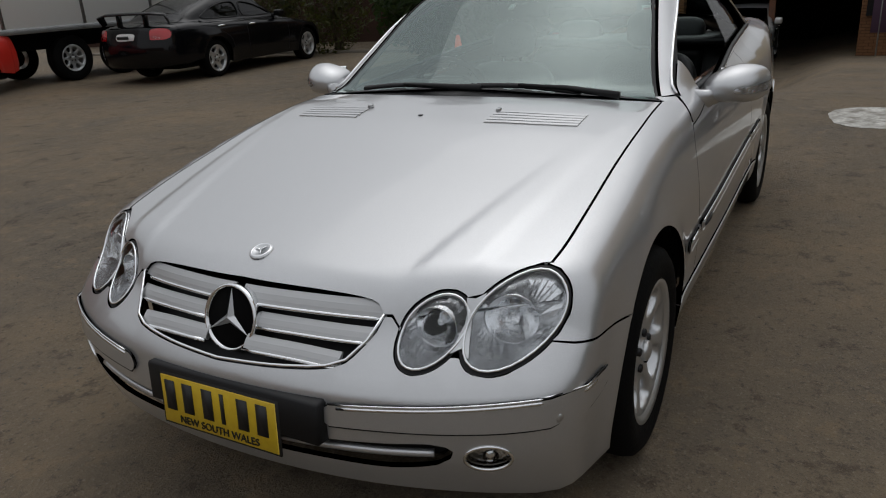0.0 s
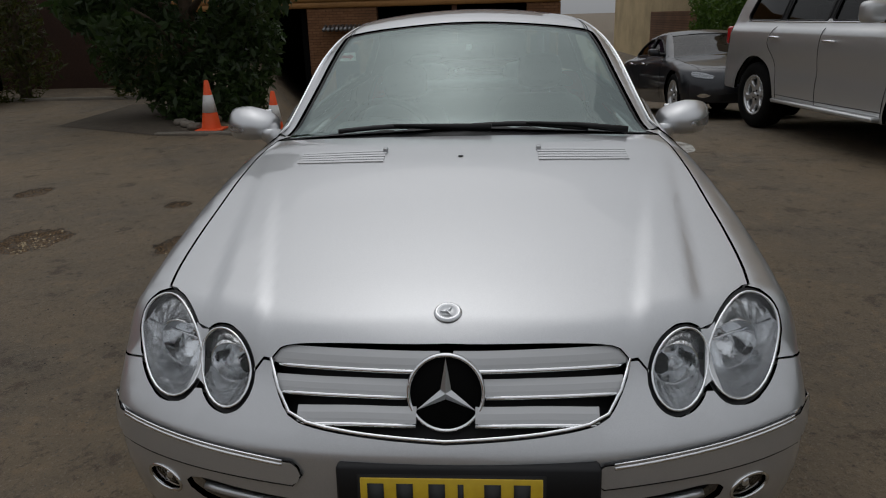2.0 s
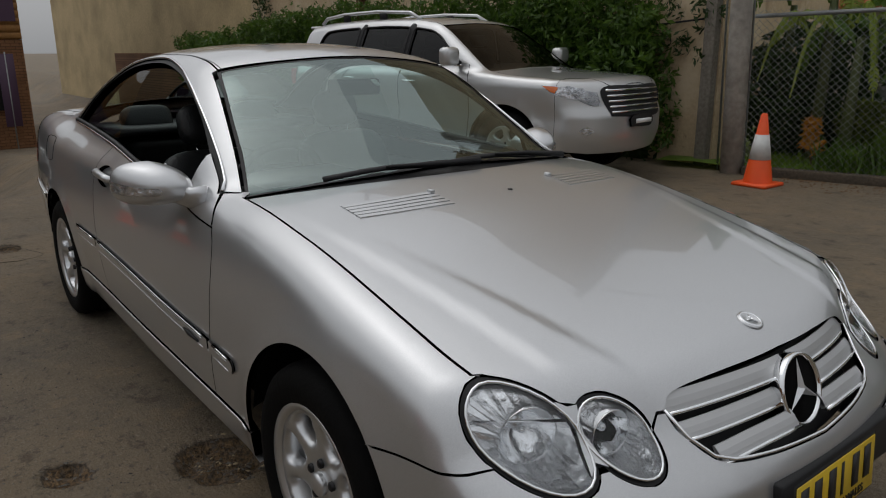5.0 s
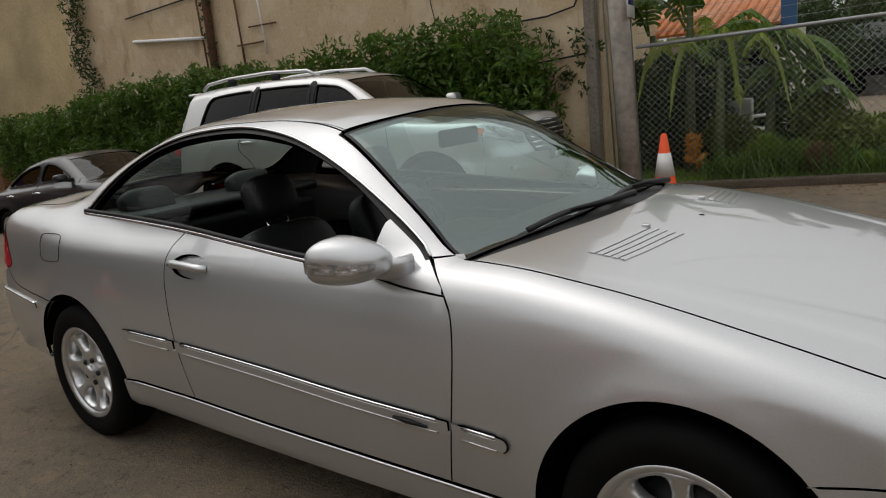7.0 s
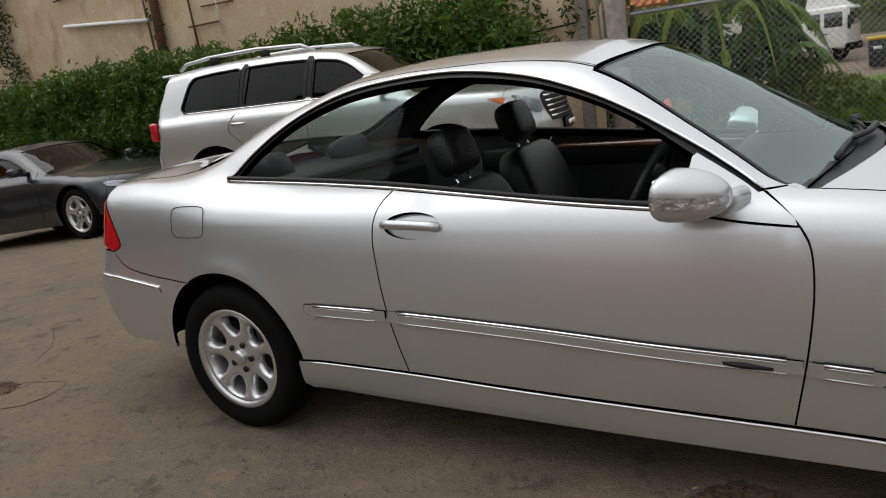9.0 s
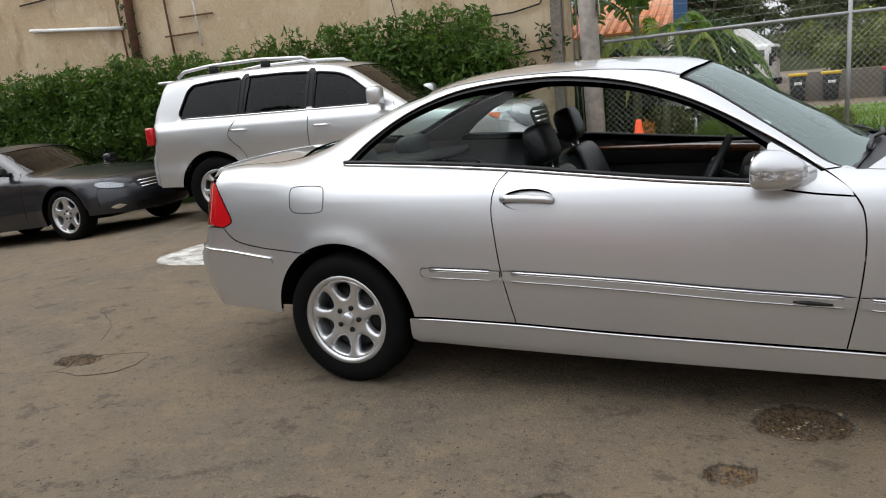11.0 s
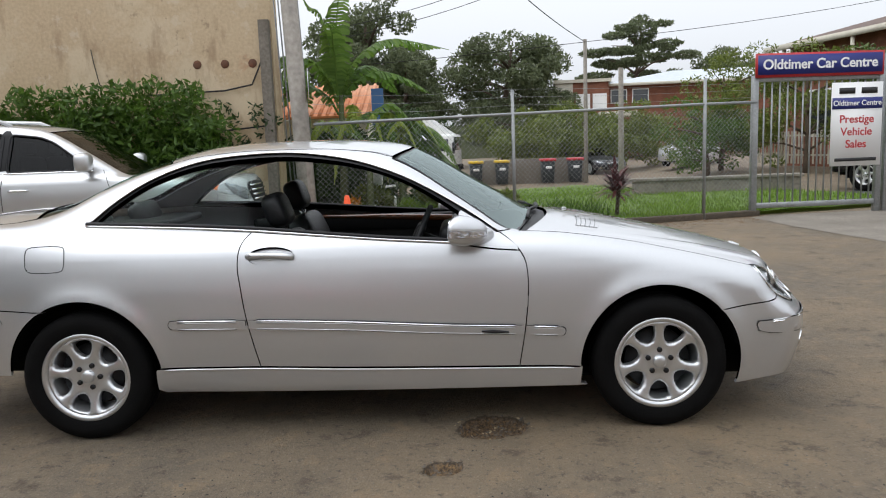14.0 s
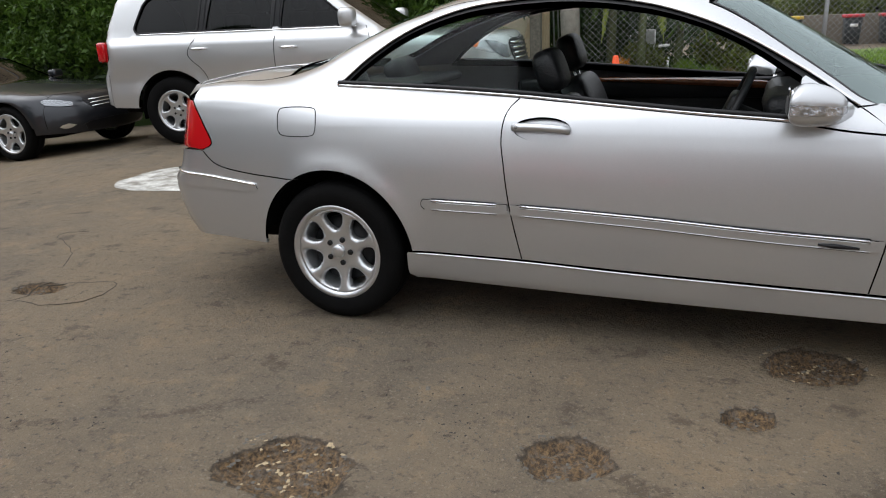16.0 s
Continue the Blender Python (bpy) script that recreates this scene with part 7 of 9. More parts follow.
def vehicle(name, label, category, m, paint, field, wb, wheel_kw, tyre_r, arch_r, track, xn, xt, sill, shut, screen, roof_edge, back, tail_line, windows, gaps=(), front_parts=(), side_parts=(), tail_parts=(), tint="tint", mirror=None, handles=(), boot=None, step=0.06, group="", corner=0.12):
    """A car cut from a field: side panels with window openings, bonnet, roof, glass, nose and tail, on four wheels."""
    car = thing(name, label, category, m, group)
    S = Skin(field, 0.5, xn - 0.45, xt + 0.5)
    R, mir = S.run, np.array((1, -1, 1))
    whole = lambda h: np.vstack((h, (h * mir)[::-1]))
    f_arc, r_arc = S.on("s", circle(0, tyre_r, arch_r, 176, 6, 30)), S.on("s", circle(-wb, tyre_r, arch_r, 174, 6, 30))
    shut3, screen3, roof3, back3 = R("t", shut), R("t", screen), R("t", roof_edge), R("t", back)
    zf = float(shut3[0][2]) - 0.012
    zr = float(back3[-1][2]) - 0.012
    low = sill
    side = np.vstack((shut3, screen3, roof3, back3, R("s", [(xt, zr), (xt, low + 0.1)]), R("s", [(xt + 0.01, low + 0.08), (-wb - arch_r, tyre_r + 0.04)]), r_arc, R("s", [(-wb + arch_r, low), (-arch_r, low)]), f_arc, R("s", [(arch_r, tyre_r + 0.04), (xn, low + 0.08)]), R("s", [(xn, low + 0.1), (xn, zf)])))
    holes = [S.on("s", rounded(w, corner)) for w in windows]
    S.panel("body_side", paint, car, side, "roll", holes=holes, step=step, gap=0.001, rim=0.03, left=True)
    for h in holes:
        S.panel("window", tint, car, h, "roll", step=0.12, gap=0, out=-0.012, rim=0, left=True)
        for k in (1, -1):
            part("window_trim", rod(bmesh.new(), [tuple(q) for q in (h + S.normal(h) * 0.001) * np.array((1, k, 1))], 0.012, 5, closed=True), "trim", car)
    mid_lip = R("t", [(xn, shut[0][1]), (xn + 0.02, shut[0][1] * 0.85), (front_parts[0], shut[0][1] * 0.5), (front_parts[0] + 0.03, 0)])
    bon = np.vstack((R("t", [(shut[-1][0] + 0.07, 0), (shut[-1][0] + 0.05, shut[-1][1] * 0.6)]), shut3[::-1], mid_lip))
    S.panel("bonnet", paint, car, whole(bon), "top", step=step, gap=0.003)
    ws = np.vstack((R("t", [(screen[0][0] + 0.09, 0), (screen[0][0] + 0.05, screen[0][1] * 0.6)]), screen3, R("t", [(screen[-1][0] + 0.04, screen[-1][1] * 0.6), (screen[-1][0] + 0.06, 0)])))
    S.panel("windscreen", "glass" if tint == "glass" else tint, car, whole(ws), "top", step=0.1, gap=-0.01, out=-0.006, rim=0.01)
    rf = np.vstack((R("t", [(screen[-1][0] + 0.05, 0), (screen[-1][0] + 0.03, screen[-1][1] * 0.6)]), roof3, R("t", [(roof_edge[-1][0] - 0.03, roof_edge[-1][1] * 0.6), (roof_edge[-1][0] - 0.04, 0)])))
    S.panel("roof", paint, car, whole(rf), "top", step=step * 1.3, gap=0.002)
    if boot:
        rs = np.vstack((R("t", [(roof_edge[-1][0] - 0.05, 0), (roof_edge[-1][0] - 0.04, roof_edge[-1][1] * 0.6)]), R("t", [back[0], boot]), R("t", [(boot[0] - 0.03, boot[1] * 0.6), (boot[0] - 0.05, 0)])))
        S.panel("rear_screen", tint, car, whole(rs), "top", step=0.1, gap=0.01, out=-0.004)
        bl = np.vstack((R("t", [(boot[0] - 0.06, 0), (boot[0] - 0.04, boot[1] * 0.6), boot]), R("t", [boot, back[-1]]), R("t", [(back[-1][0] - 0.05, back[-1][1] * 0.6), (back[-1][0] - 0.07, 0)])))
        S.panel("boot_lid", paint, car, whole(bl), "top", step=step, gap=0.003)
    nose = np.vstack((R("f", [(0, low), (shut[0][1] * 0.8, low + 0.02)]), R("s", [(arch_r + 0.01, low + 0.06), (arch_r + 0.015, tyre_r + 0.03)]), R("s", [(xn, low + 0.12), (xn, zf)]), mid_lip))
    S.panel("nose", paint, car, whole(nose), "nose", step=step, gap=0.002)
    tl = np.vstack((R("r", [(0, low + 0.06), (back[-1][1] * 0.9, low + 0.06)]), R("s", [(xt, low + 0.1), (xt, zr)]), R("t", [back[-1], (back[-1][0] - 0.04, back[-1][1] * 0.6), (back[-1][0] - 0.06, 0)])))
    S.panel("tail", paint, car, whole(tl), "tail", step=step, gap=0.002)
    for nm, mt, pts, out in front_parts[1:]:
        q = R("f", pts + [pts[0]], 0.03)[:-1]
        for k in ((1,) if any(p[0] > 0 for p in pts) else (1, -1)):
            S.panel(nm, mt, car, q * np.array((1, k, 1)), "nose", gap=0, step=0.05, out=out, rim=0.02)
    for nm, mt, pts, out in tail_parts:
        q = R("r", pts + [pts[0]], 0.03)[:-1]
        for k in ((1,) if any(p[0] > 0 for p in pts) else (1, -1)):
            S.panel(nm, mt, car, q * np.array((1, k, 1)), "tail", gap=0, step=0.05, out=out, rim=0.02)
    for nm, mt, pts, out in side_parts:
        S.panel(nm, mt, car, R("s", pts + [pts[0]], 0.03)[:-1], "roll", gap=0, step=0.05, out=out, rim=0.02, left=True)
    for g in gaps:
        q = R("s", g, 0.05)
        for k in (1, -1):
            part("door_gap", rod(bmesh.new(), [tuple(w) for w in q * np.array((1, k, 1))], 0.004, 5), "trim", car)
    for hx, hz in handles:
        q = S.on("s", [(hx - 0.1, hz), (hx - 0.06, hz), (hx + 0.06, hz), (hx + 0.1, hz)])
        q = q + S.normal(q) * np.array((0.004, 0.035, 0.035, 0.004))[:, None]
        for k in (1, -1):
            part("door_handle", rod(bmesh.new(), [tuple(w) for w in q * np.array((1, k, 1))], 0.014, 8), "chrome", car)
    if mirror:
        for k in (1, -1):
            x, y, z, sx, sy, sz = mirror
            bm = boxed((x - sx, -y - sy * 2, z - sz), (x + sx, -y, z + sz), min(sx, sz) * 0.7, 3, Matrix.Diagonal((1, k, 1, 1)))
            mo = part("door_mirror", bm, paint, car)
            part("mirror_stalk", rod(bmesh.new(), [(x, -k * (y - 0.12), z - sz * 0.9), (x, -k * (y + 0.04), z - sz * 0.5)], 0.03, 8), "trim", mo)
    w = wheel(car, radius=tyre_r, **wheel_kw)
    w.matrix_basis = pose(0, -track, tyre_r)
    for x, k, a in ((-wb, -1, 17), (0, 1, 5), (-wb, 1, 40)):
        copy_under(w, car, pose(x, k * track, tyre_r, 0, a, 0 if k < 0 else 180))
    for x in (0, -wb):
        for k in (1, -1):
            bm = bmesh.new()
            rows = [[bm.verts.new((x + (arch_r + 0.004) * math.cos(a), k * y, tyre_r + (arch_r + 0.004) * math.sin(a))) for a in np.linspace(radians(-12), radians(192), 24)] for y in (-(track + 0.06), -(track - 0.32))]
            for j in range(23):
                bm.faces.new((rows[0][j], rows[0][j + 1], rows[1][j + 1], rows[1][j]))
            bm.faces.new(rows[1])
            part("arch_liner", bm, "dark", car)
    part("underbody", boxed((xt, -track + 0.1, sill), (xn, track - 0.1, sill + 0.1), 0.02, 1), "dark", car)
    zb = float(shut3[-1][2])
    part("cabin", boxed((back[0][0] + 0.1, -track + 0.18, sill + 0.1), (screen[0][0] - 0.1, track - 0.18, zb - 0.18), 0.05, 1), "leather", car)
    for y in (-0.37, 0.37):
        for x in (screen[0][0] - 1.15, screen[0][0] - 1.95):
            part("seat", boxed((x - 0.1, y - 0.24, zb - 0.4), (x + 0.05, y + 0.24, zb + 0.25), 0.06, 2), "leather", car)
            part("headrest", boxed((x - 0.1, y - 0.13, zb + 0.27), (x, y + 0.13, zb + 0.42), 0.04, 2), "leather", car)
    part("dashboard", boxed((screen[0][0] - 0.45, -track + 0.15, zb - 0.3), (screen[0][0] - 0.02, track - 0.15, zb - 0.03), 0.05, 2), "leather", car)
    return car, S


def standing(x, y, heading, rise=0.0):
    """The pose of a car whose front right wheel stands at (x, y)."""
    return Matrix.Translation((x, y, float(ground_z(x, y)))) @ Euler((0, radians(-rise), radians(heading))).to_matrix().to_4x4() @ Matrix.Translation((0, TRACK, 0))


# silver off-roader
TRACK = 0.83
f = body_field(top=spl((1.12, 1.08), (0.92, 1.14), (0.55, 1.18), (0, 1.21), (-0.4, 1.25), (-0.8, 1.27), (-4.3, 1.27)),
               plan=spl((1.07, 0.90), (0.55, 0.955), (0, 0.97), (-3, 0.972), (-3.7, 0.95), (-4.1, 0.91)),
               inset=spl((0.3, 0.05), (0.45, 0.015), (0.6, 0.01), (0.75, 0.02), (0.9, 0.004), (1.0, 0.0), (1.12, 0.01), (1.22, 0.035), (1.3, 0.08)),
               nose=spl((0.25, 0.88), (0.4, 0.98), (0.6, 1.035), (0.75, 1.035), (0.85, 1.005), (1.0, 0.98), (1.1, 0.94), (1.3, 0.82)),
               tail=spl((0.3, -3.86), (0.5, -3.99), (0.75, -3.99), (0.9, -3.94), (1.2, -3.90), (1.5, -3.78), (1.85, -3.60)),
               base=spl((-0.1, 0.84), (-0.6, 0.875), (-2.8, 0.885), (-3.65, 0.85)),
               roof=spl((0.6, 0.9), (-0.05, 1.13), (-0.3, 1.28), (-0.7, 1.53), (-1.03, 1.725), (-1.2, 1.785), (-1.6, 1.825), (-2.3, 1.84), (-3.1, 1.82), (-3.6, 1.77), (-4.2, 1.70)),
               belt=1.24, lean=0.22, bend=0.22, crown=0.04, axles=(0, -2.85), hub=0.395, arch=0.47, floor=0.30, bow=0.16, blunt=0.20, dome=0.07)
suv_windows = [[(-0.66, 1.275), (-0.88, 1.44), (-1.06, 1.585), (-1.20, 1.650), (-1.51, 1.692), (-1.545, 1.275)],
               [(-1.605, 1.275), (-1.57, 1.696), (-1.95, 1.712), (-2.40, 1.708), (-2.44, 1.275)],
               [(-2.50, 1.275), (-2.46, 1.707), (-2.85, 1.694), (-3.13, 1.668), (-3.20, 1.60), (-3.31, 1.33), (-3.27, 1.280)]]
suv_pillars = [("window_pillar", "trim", [(-1.52, 1.275), (-1.49, 1.688), (-1.60, 1.695), (-1.63, 1.275)], 0.003), ("window_pillar", "trim", [(-2.41, 1.275), (-2.35, 1.70), (-2.45, 1.70), (-2.52, 1.275)], 0.003)]
offroader, S_suv = vehicle("offroad_car", "silver off-road wagon with roof rails parked by the hedge", "car", standing(-4.207, 3.768, 8.4) @ Matrix.Diagonal((1, 1, 0.965, 1)), "silver_b", f, 2.85, dict(spokes=6, width=0.27, rim=0.235), 0.395, 0.47, TRACK, 0.62, -3.66, 0.36,
    [(0.62, -0.83), (0.3, -0.83), (-0.05, -0.83), (-0.28, -0.80)], [(-0.30, -0.80), (-0.6, -0.745), (-0.9, -0.69), (-1.12, -0.66)], [(-1.14, -0.655), (-1.7, -0.66), (-2.8, -0.655), (-3.50, -0.62)], [(-3.52, -0.62), (-3.59, -0.64)], None, suv_windows,
    gaps=[[(-0.56, 1.27), (-0.49, 1.1), (-0.48, 0.9), (-0.50, 0.42)], [(-1.57, 1.28), (-1.58, 0.9), (-1.57, 0.42)], [(-2.47, 1.28), (-2.60, 1.08), (-2.58, 0.98), (-2.44, 0.84), (-2.36, 0.6), (-2.33, 0.42)], [(-0.5, 0.46), (-1.5, 0.45), (-2.34, 0.45)]],
    front_parts=[0.92,
                 ("head_lamp", "facet", [(-0.60, 1.00), (-0.75, 1.03), (-0.86, 1.07), (-0.80, 0.95), (-0.68, 0.88), (-0.58, 0.88)], 0.003), ("lamp_lens", "lens", [(-0.60, 1.00), (-0.75, 1.03), (-0.86, 1.07), (-0.80, 0.95), (-0.68, 0.88), (-0.58, 0.88)], 0.012),
                 ("grille", "trim", [(-0.47, 0.76), (-0.54, 1.04), (0, 1.06), (0.54, 1.04), (0.47, 0.76), (0, 0.74)], 0.004),
                 ("lower_grille", "trim", [(-0.42, 0.50), (-0.40, 0.62), (0.40, 0.62), (0.42, 0.50)], -0.004),
                 ("fog_lamp", "facet", [(-0.66, 0.62), (-0.73, 0.66), (-0.80, 0.62), (-0.73, 0.58)], 0.006),
                 ("number_plate", "ink", [(-0.19, 0.64), (-0.19, 0.75), (0.19, 0.75), (0.19, 0.64)], 0.03)],
    side_parts=suv_pillars + [("side_lamp", "facet", [(0.46, 1.075), (0.80, 1.045), (0.82, 0.93), (0.62, 0.985)], 0.004), ("side_indicator", "amber", [(0.48, 1.068), (0.64, 1.056), (0.62, 1.0)], 0.010),
        ("tail_lamp", "red_lens", [(-3.72, 0.96), (-3.64, 1.0), (-3.66, 1.18), (-3.75, 1.17)], 0.004)],
    mirror=(-0.70, 0.92, 1.36, 0.08, 0.11, 0.10), handles=((-1.40, 1.075), (-2.46, 1.09)), tint="tint", corner=0.06)
for i in range(5):
    z = 0.80 + 0.055 * i
    y0 = 0.46 + 0.012 * i
    e = S_suv.run("f", [(-y0, z), (0, z + 0.004), (y0, z)], 0.1)
    part("grille_bar", rod(bmesh.new(), [tuple(q + (0.008, 0, 0)) for q in e], 0.013, 6), "chrome", offroader)
for k in (1, -1):
    e = [(-1.55, -0.60 * k, 1.79), (-1.72, -0.60 * k, 1.875), (-2.3, -0.61 * k, 1.905), (-2.95, -0.60 * k, 1.89), (-3.32, -0.59 * k, 1.85), (-3.42, -0.585 * k, 1.78)]
    rail = part("roof_rail", rod(bmesh.new(), e, 0.022, 8), "alloy", offroader)
    for x in (-2.2, -2.9):
        part("rail_foot", boxed((x - 0.06, -0.60 * k - 0.02, 1.79), (x + 0.06, -0.60 * k + 0.02, 1.89), 0.01, 1), "trim", rail)
    e = S_suv.run("s", [(-0.66, 1.262), (-1.6, 1.262), (-2.5, 1.262), (-3.27, 1.266)], 0.08)
    part("belt_trim", rod(bmesh.new(), [tuple(q) for q in (e + S_suv.normal(e) * 0.006) * np.array((1, k, 1))], 0.010, 6), "chrome", offroader)
    part("running_board", boxed((-2.30, -0.98 * k - 0.06, 0.37), (-0.52, -0.98 * k + 0.06, 0.42), 0.02, 2), "silver_b", offroader)
for k in (1, -1):
    part("tail_lamp", boxed((-3.81, -0.892, 0.97), (-3.70, -0.82, 1.20), 0.03, 3, Matrix.Diagonal((1, k, 1, 1))), "red_lens", offroader)
part("rear_lip", boxed((-3.76, -0.55, 1.72), (-3.54, 0.55, 1.76), 0.018, 2), "silver_b", offroader)
part("plate_bar", boxed((1.075, -0.15, 0.675), (1.085, 0.15, 0.72), 0, 1), "sign_white", offroader)


def low_saloon(roofz):
    """A long low four-door."""
    return body_field(top=spl((0.85, 0.66), (0.6, 0.74), (0.2, 0.82), (-0.3, 0.90), (-0.6, 0.94), (-1.2, 0.97), (-2.8, 1.0), (-3.3, 1.02), (-3.8, 0.98), (-4.0, 0.95)),
                      plan=spl((0.85, 0.84), (0.4, 0.91), (-1.5, 0.93), (-2.9, 0.925), (-3.5, 0.88), (-4.05, 0.78)),
                      inset=spl((0.1, 0.1), (0.2, 0.045), (0.32, 0.02), (0.5, 0.0), (0.65, 0.0), (0.8, 0.02), (0.92, 0.06), (1.05, 0.15)),
                      nose=spl((0.1, 0.7), (0.2, 0.8), (0.4, 0.86), (0.52, 0.85), (0.62, 0.80), (0.7, 0.74), (0.8, 0.6)),
                      tail=spl((0.15, -3.8), (0.3, -4.0), (0.55, -4.06), (0.75, -4.03), (0.95, -3.98)),
                      base=spl((-0.5, 0.76), (-1.5, 0.79), (-2.4, 0.78), (-3.2, 0.70), (-3.6, 0.6)),
                      roof=spl((0.6, 0.4), (-0.35, 0.85), (-0.6, 0.97), (-1.0, 1.17), (-1.3, roofz - 0.075), (-1.6, roofz - 0.01), (-1.95, roofz), (-2.4, roofz - 0.03), (-2.8, roofz - 0.13), (-3.2, roofz - 0.27), (-3.5, 1.0), (-4.2, 0.7)),
                      belt=0.96, lean=0.45, bend=0.2, axles=(0, -2.85), hub=0.33, arch=0.38, floor=0.18, blunt=0.34, blunt_back=0.2)


saloon_windows = [[(-0.98, 0.985), (-1.2, 1.10), (-1.5, 1.215), (-1.85, 1.265), (-1.88, 0.985)], [(-1.95, 0.99), (-1.93, 1.265), (-2.3, 1.25), (-2.65, 1.17), (-2.95, 1.04), (-2.9, 1.005)]]
saloon_gaps = [[(-0.80, 0.95), (-0.68, 0.8), (-0.68, 0.5), (-0.72, 0.28)], [(-1.92, 0.98), (-1.95, 0.6), (-1.92, 0.28)], [(-2.75, 1.0), (-2.66, 0.8), (-2.45, 0.66), (-2.38, 0.5)]]
saloon_shut = [(0.52, -0.70), (0.2, -0.73), (-0.2, -0.74), (-0.52, -0.74)]
saloon_screen = [(-0.56, -0.735), (-0.85, -0.66), (-1.1, -0.60), (-1.3, -0.56)]
saloon_roof = [(-1.32, -0.555), (-1.9, -0.53), (-2.5, -0.51)]
saloon_back = [(-2.52, -0.51), (-3.0, -0.56), (-3.35, -0.62), (-3.62, -0.62)]
TRACK = 0.80
lamp = [(-0.53, 0.60), (-0.62, 0.64), (-0.74, 0.67), (-0.80, 0.655), (-0.79, 0.61), (-0.68, 0.575), (-0.56, 0.565)]
grey_saloon, S_grey = vehicle("saloon_car", "dark grey four-door coupe with alloy wheels parked on the slope", "car", standing(-9.16, 2.91, 3, 4.9), "grey_paint", low_saloon(1.385), 2.85, dict(spokes=5, width=0.24, rim=0.232), 0.33, 0.375, TRACK, 0.52, -3.62, 0.22,
    saloon_shut, saloon_screen, saloon_roof, saloon_back, None, saloon_windows, saloon_gaps,
    [0.66, ("head_lamp", "lamp_far", lamp, 0.003), ("lamp_lens", "lens", lamp, 0.01), ("grille", "trim", [(-0.34, 0.50), (-0.40, 0.64), (0, 0.67), (0.40, 0.64), (0.34, 0.50), (0, 0.48)], 0.004), ("fog_lamp", "chrome", [(-0.58, 0.34), (-0.66, 0.37), (-0.74, 0.34), (-0.66, 0.31)], 0.006), ("lower_grille", "trim", [(-0.45, 0.26), (-0.42, 0.36), (0.42, 0.36), (0.45, 0.26)], 0.004)],
    mirror=(-0.95, 0.86, 1.0, 0.07, 0.09, 0.055), handles=((-1.78, 0.84), (-2.62, 0.86)), boot=(-3.2, -0.60), tint="tint")
for z in (0.53, 0.57, 0.61):
    e = S_grey.run("f", [(-0.36, z), (0, z + 0.01), (0.36, z)], 0.1)
    part("grille_bar", rod(bmesh.new(), [tuple(q + (0.008, 0, 0)) for q in e], 0.008, 6), "chrome", grey_saloon)

TRACK = 0.78
f = low_saloon(1.43)
black_saloon, S_black = vehicle("saloon_car", "black saloon with a boot spoiler and red tail lamps", "car", pose(-10.80, -9.84, 0, 0, 0, 184) , "black_paint", f, 2.83, dict(spokes=5, width=0.23, rim=0.225), 0.325, 0.37, TRACK, 0.52, -3.62, 0.22,
    saloon_shut, saloon_screen, saloon_roof, saloon_back, None, saloon_windows, saloon_gaps,
    [0.66, ("head_lamp", "chrome", lamp, 0.003), ("grille", "trim", [(-0.4, 0.45), (-0.4, 0.6), (0.4, 0.6), (0.4, 0.45)], 0.004)],
    tail_parts=[("tail_lamp", "red_lens", [(-0.50, 0.74), (-0.50, 0.90), (-0.74, 0.90), (-0.80, 0.80), (-0.74, 0.74)], 0.004), ("number_plate", "sign_white", [(-0.18, 0.74), (-0.18, 0.84), (0.18, 0.84), (0.18, 0.74)], 0.006), ("reversing_lens", "lens", [(-0.52, 0.76), (-0.52, 0.80), (-0.66, 0.80), (-0.66, 0.76)], 0.007)],
    mirror=(-0.95, 0.84, 1.0, 0.07, 0.09, 0.055), handles=((-1.78, 0.84), (-2.62, 0.86)), boot=(-3.2, -0.60), tint="tint")
part("plate_bar", boxed((-4.085, -0.13, 0.765), (-4.075, 0.13, 0.815)), "ink", black_saloon)
sp = part("boot_spoiler", rod(bmesh.new(), [(-3.72, -0.74, 0.98), (-3.80, -0.74, 1.13), (-3.86, -0.5, 1.16), (-3.88, 0, 1.165), (-3.86, 0.5, 1.16), (-3.80, 0.74, 1.13), (-3.72, 0.74, 0.98)], [0.05, 0.07, 0.08, 0.08, 0.08, 0.07, 0.05], 8, squash=0.3), "black_paint", black_saloon)
for y in (-0.3, 0.3):
    part("spoiler_foot", boxed((-3.85, y - 0.02, 0.95), (-3.75, y + 0.02, 1.15), 0.005, 1), "black_paint", sp)


def repaint(ob, old, paint):
    """Gives the parts in the old paint another one."""
    for o in ob.children_recursive:
        if o.type == "MESH" and o.data.materials and o.data.materials[0] == M[old]:
            o.material_slots[0].link = "OBJECT"
            o.material_slots[0].material = M[paint]
    return ob


# more cars, far off
c = tagged(repaint(copy_thing(black_saloon, pose(-2.3, -11.1, 0, 0, 0, 20)), "black_paint", "red_paint"), "red saloon partly in view beside the truck", "car")
c = tagged(repaint(copy_thing(offroader, Matrix.Translation((-22.0, -1.85, FLOOR + 0.01)) @ Matrix.Rotation(radians(2), 4, "Z")), "silver_b", "silver_b"), "silver off-road wagon standing in the workshop mouth", "car")
for o in [q for q in c.children if q.name.startswith("roof_rail")]:
    for w in list(o.children):
        bpy.data.objects.remove(w)
    bpy.data.objects.remove(o)
c = tagged(repaint(copy_thing(grey_saloon, Matrix.Translation((-15.8, -2.22, float(ground_z(-16, -2)))) @ Euler((0, radians(0), radians(3))).to_matrix().to_4x4() @ Matrix.Diagonal((0.92, 0.95, 0.86, 1))), "grey_paint", "black_paint"), "low black sports car on the drive", "car")
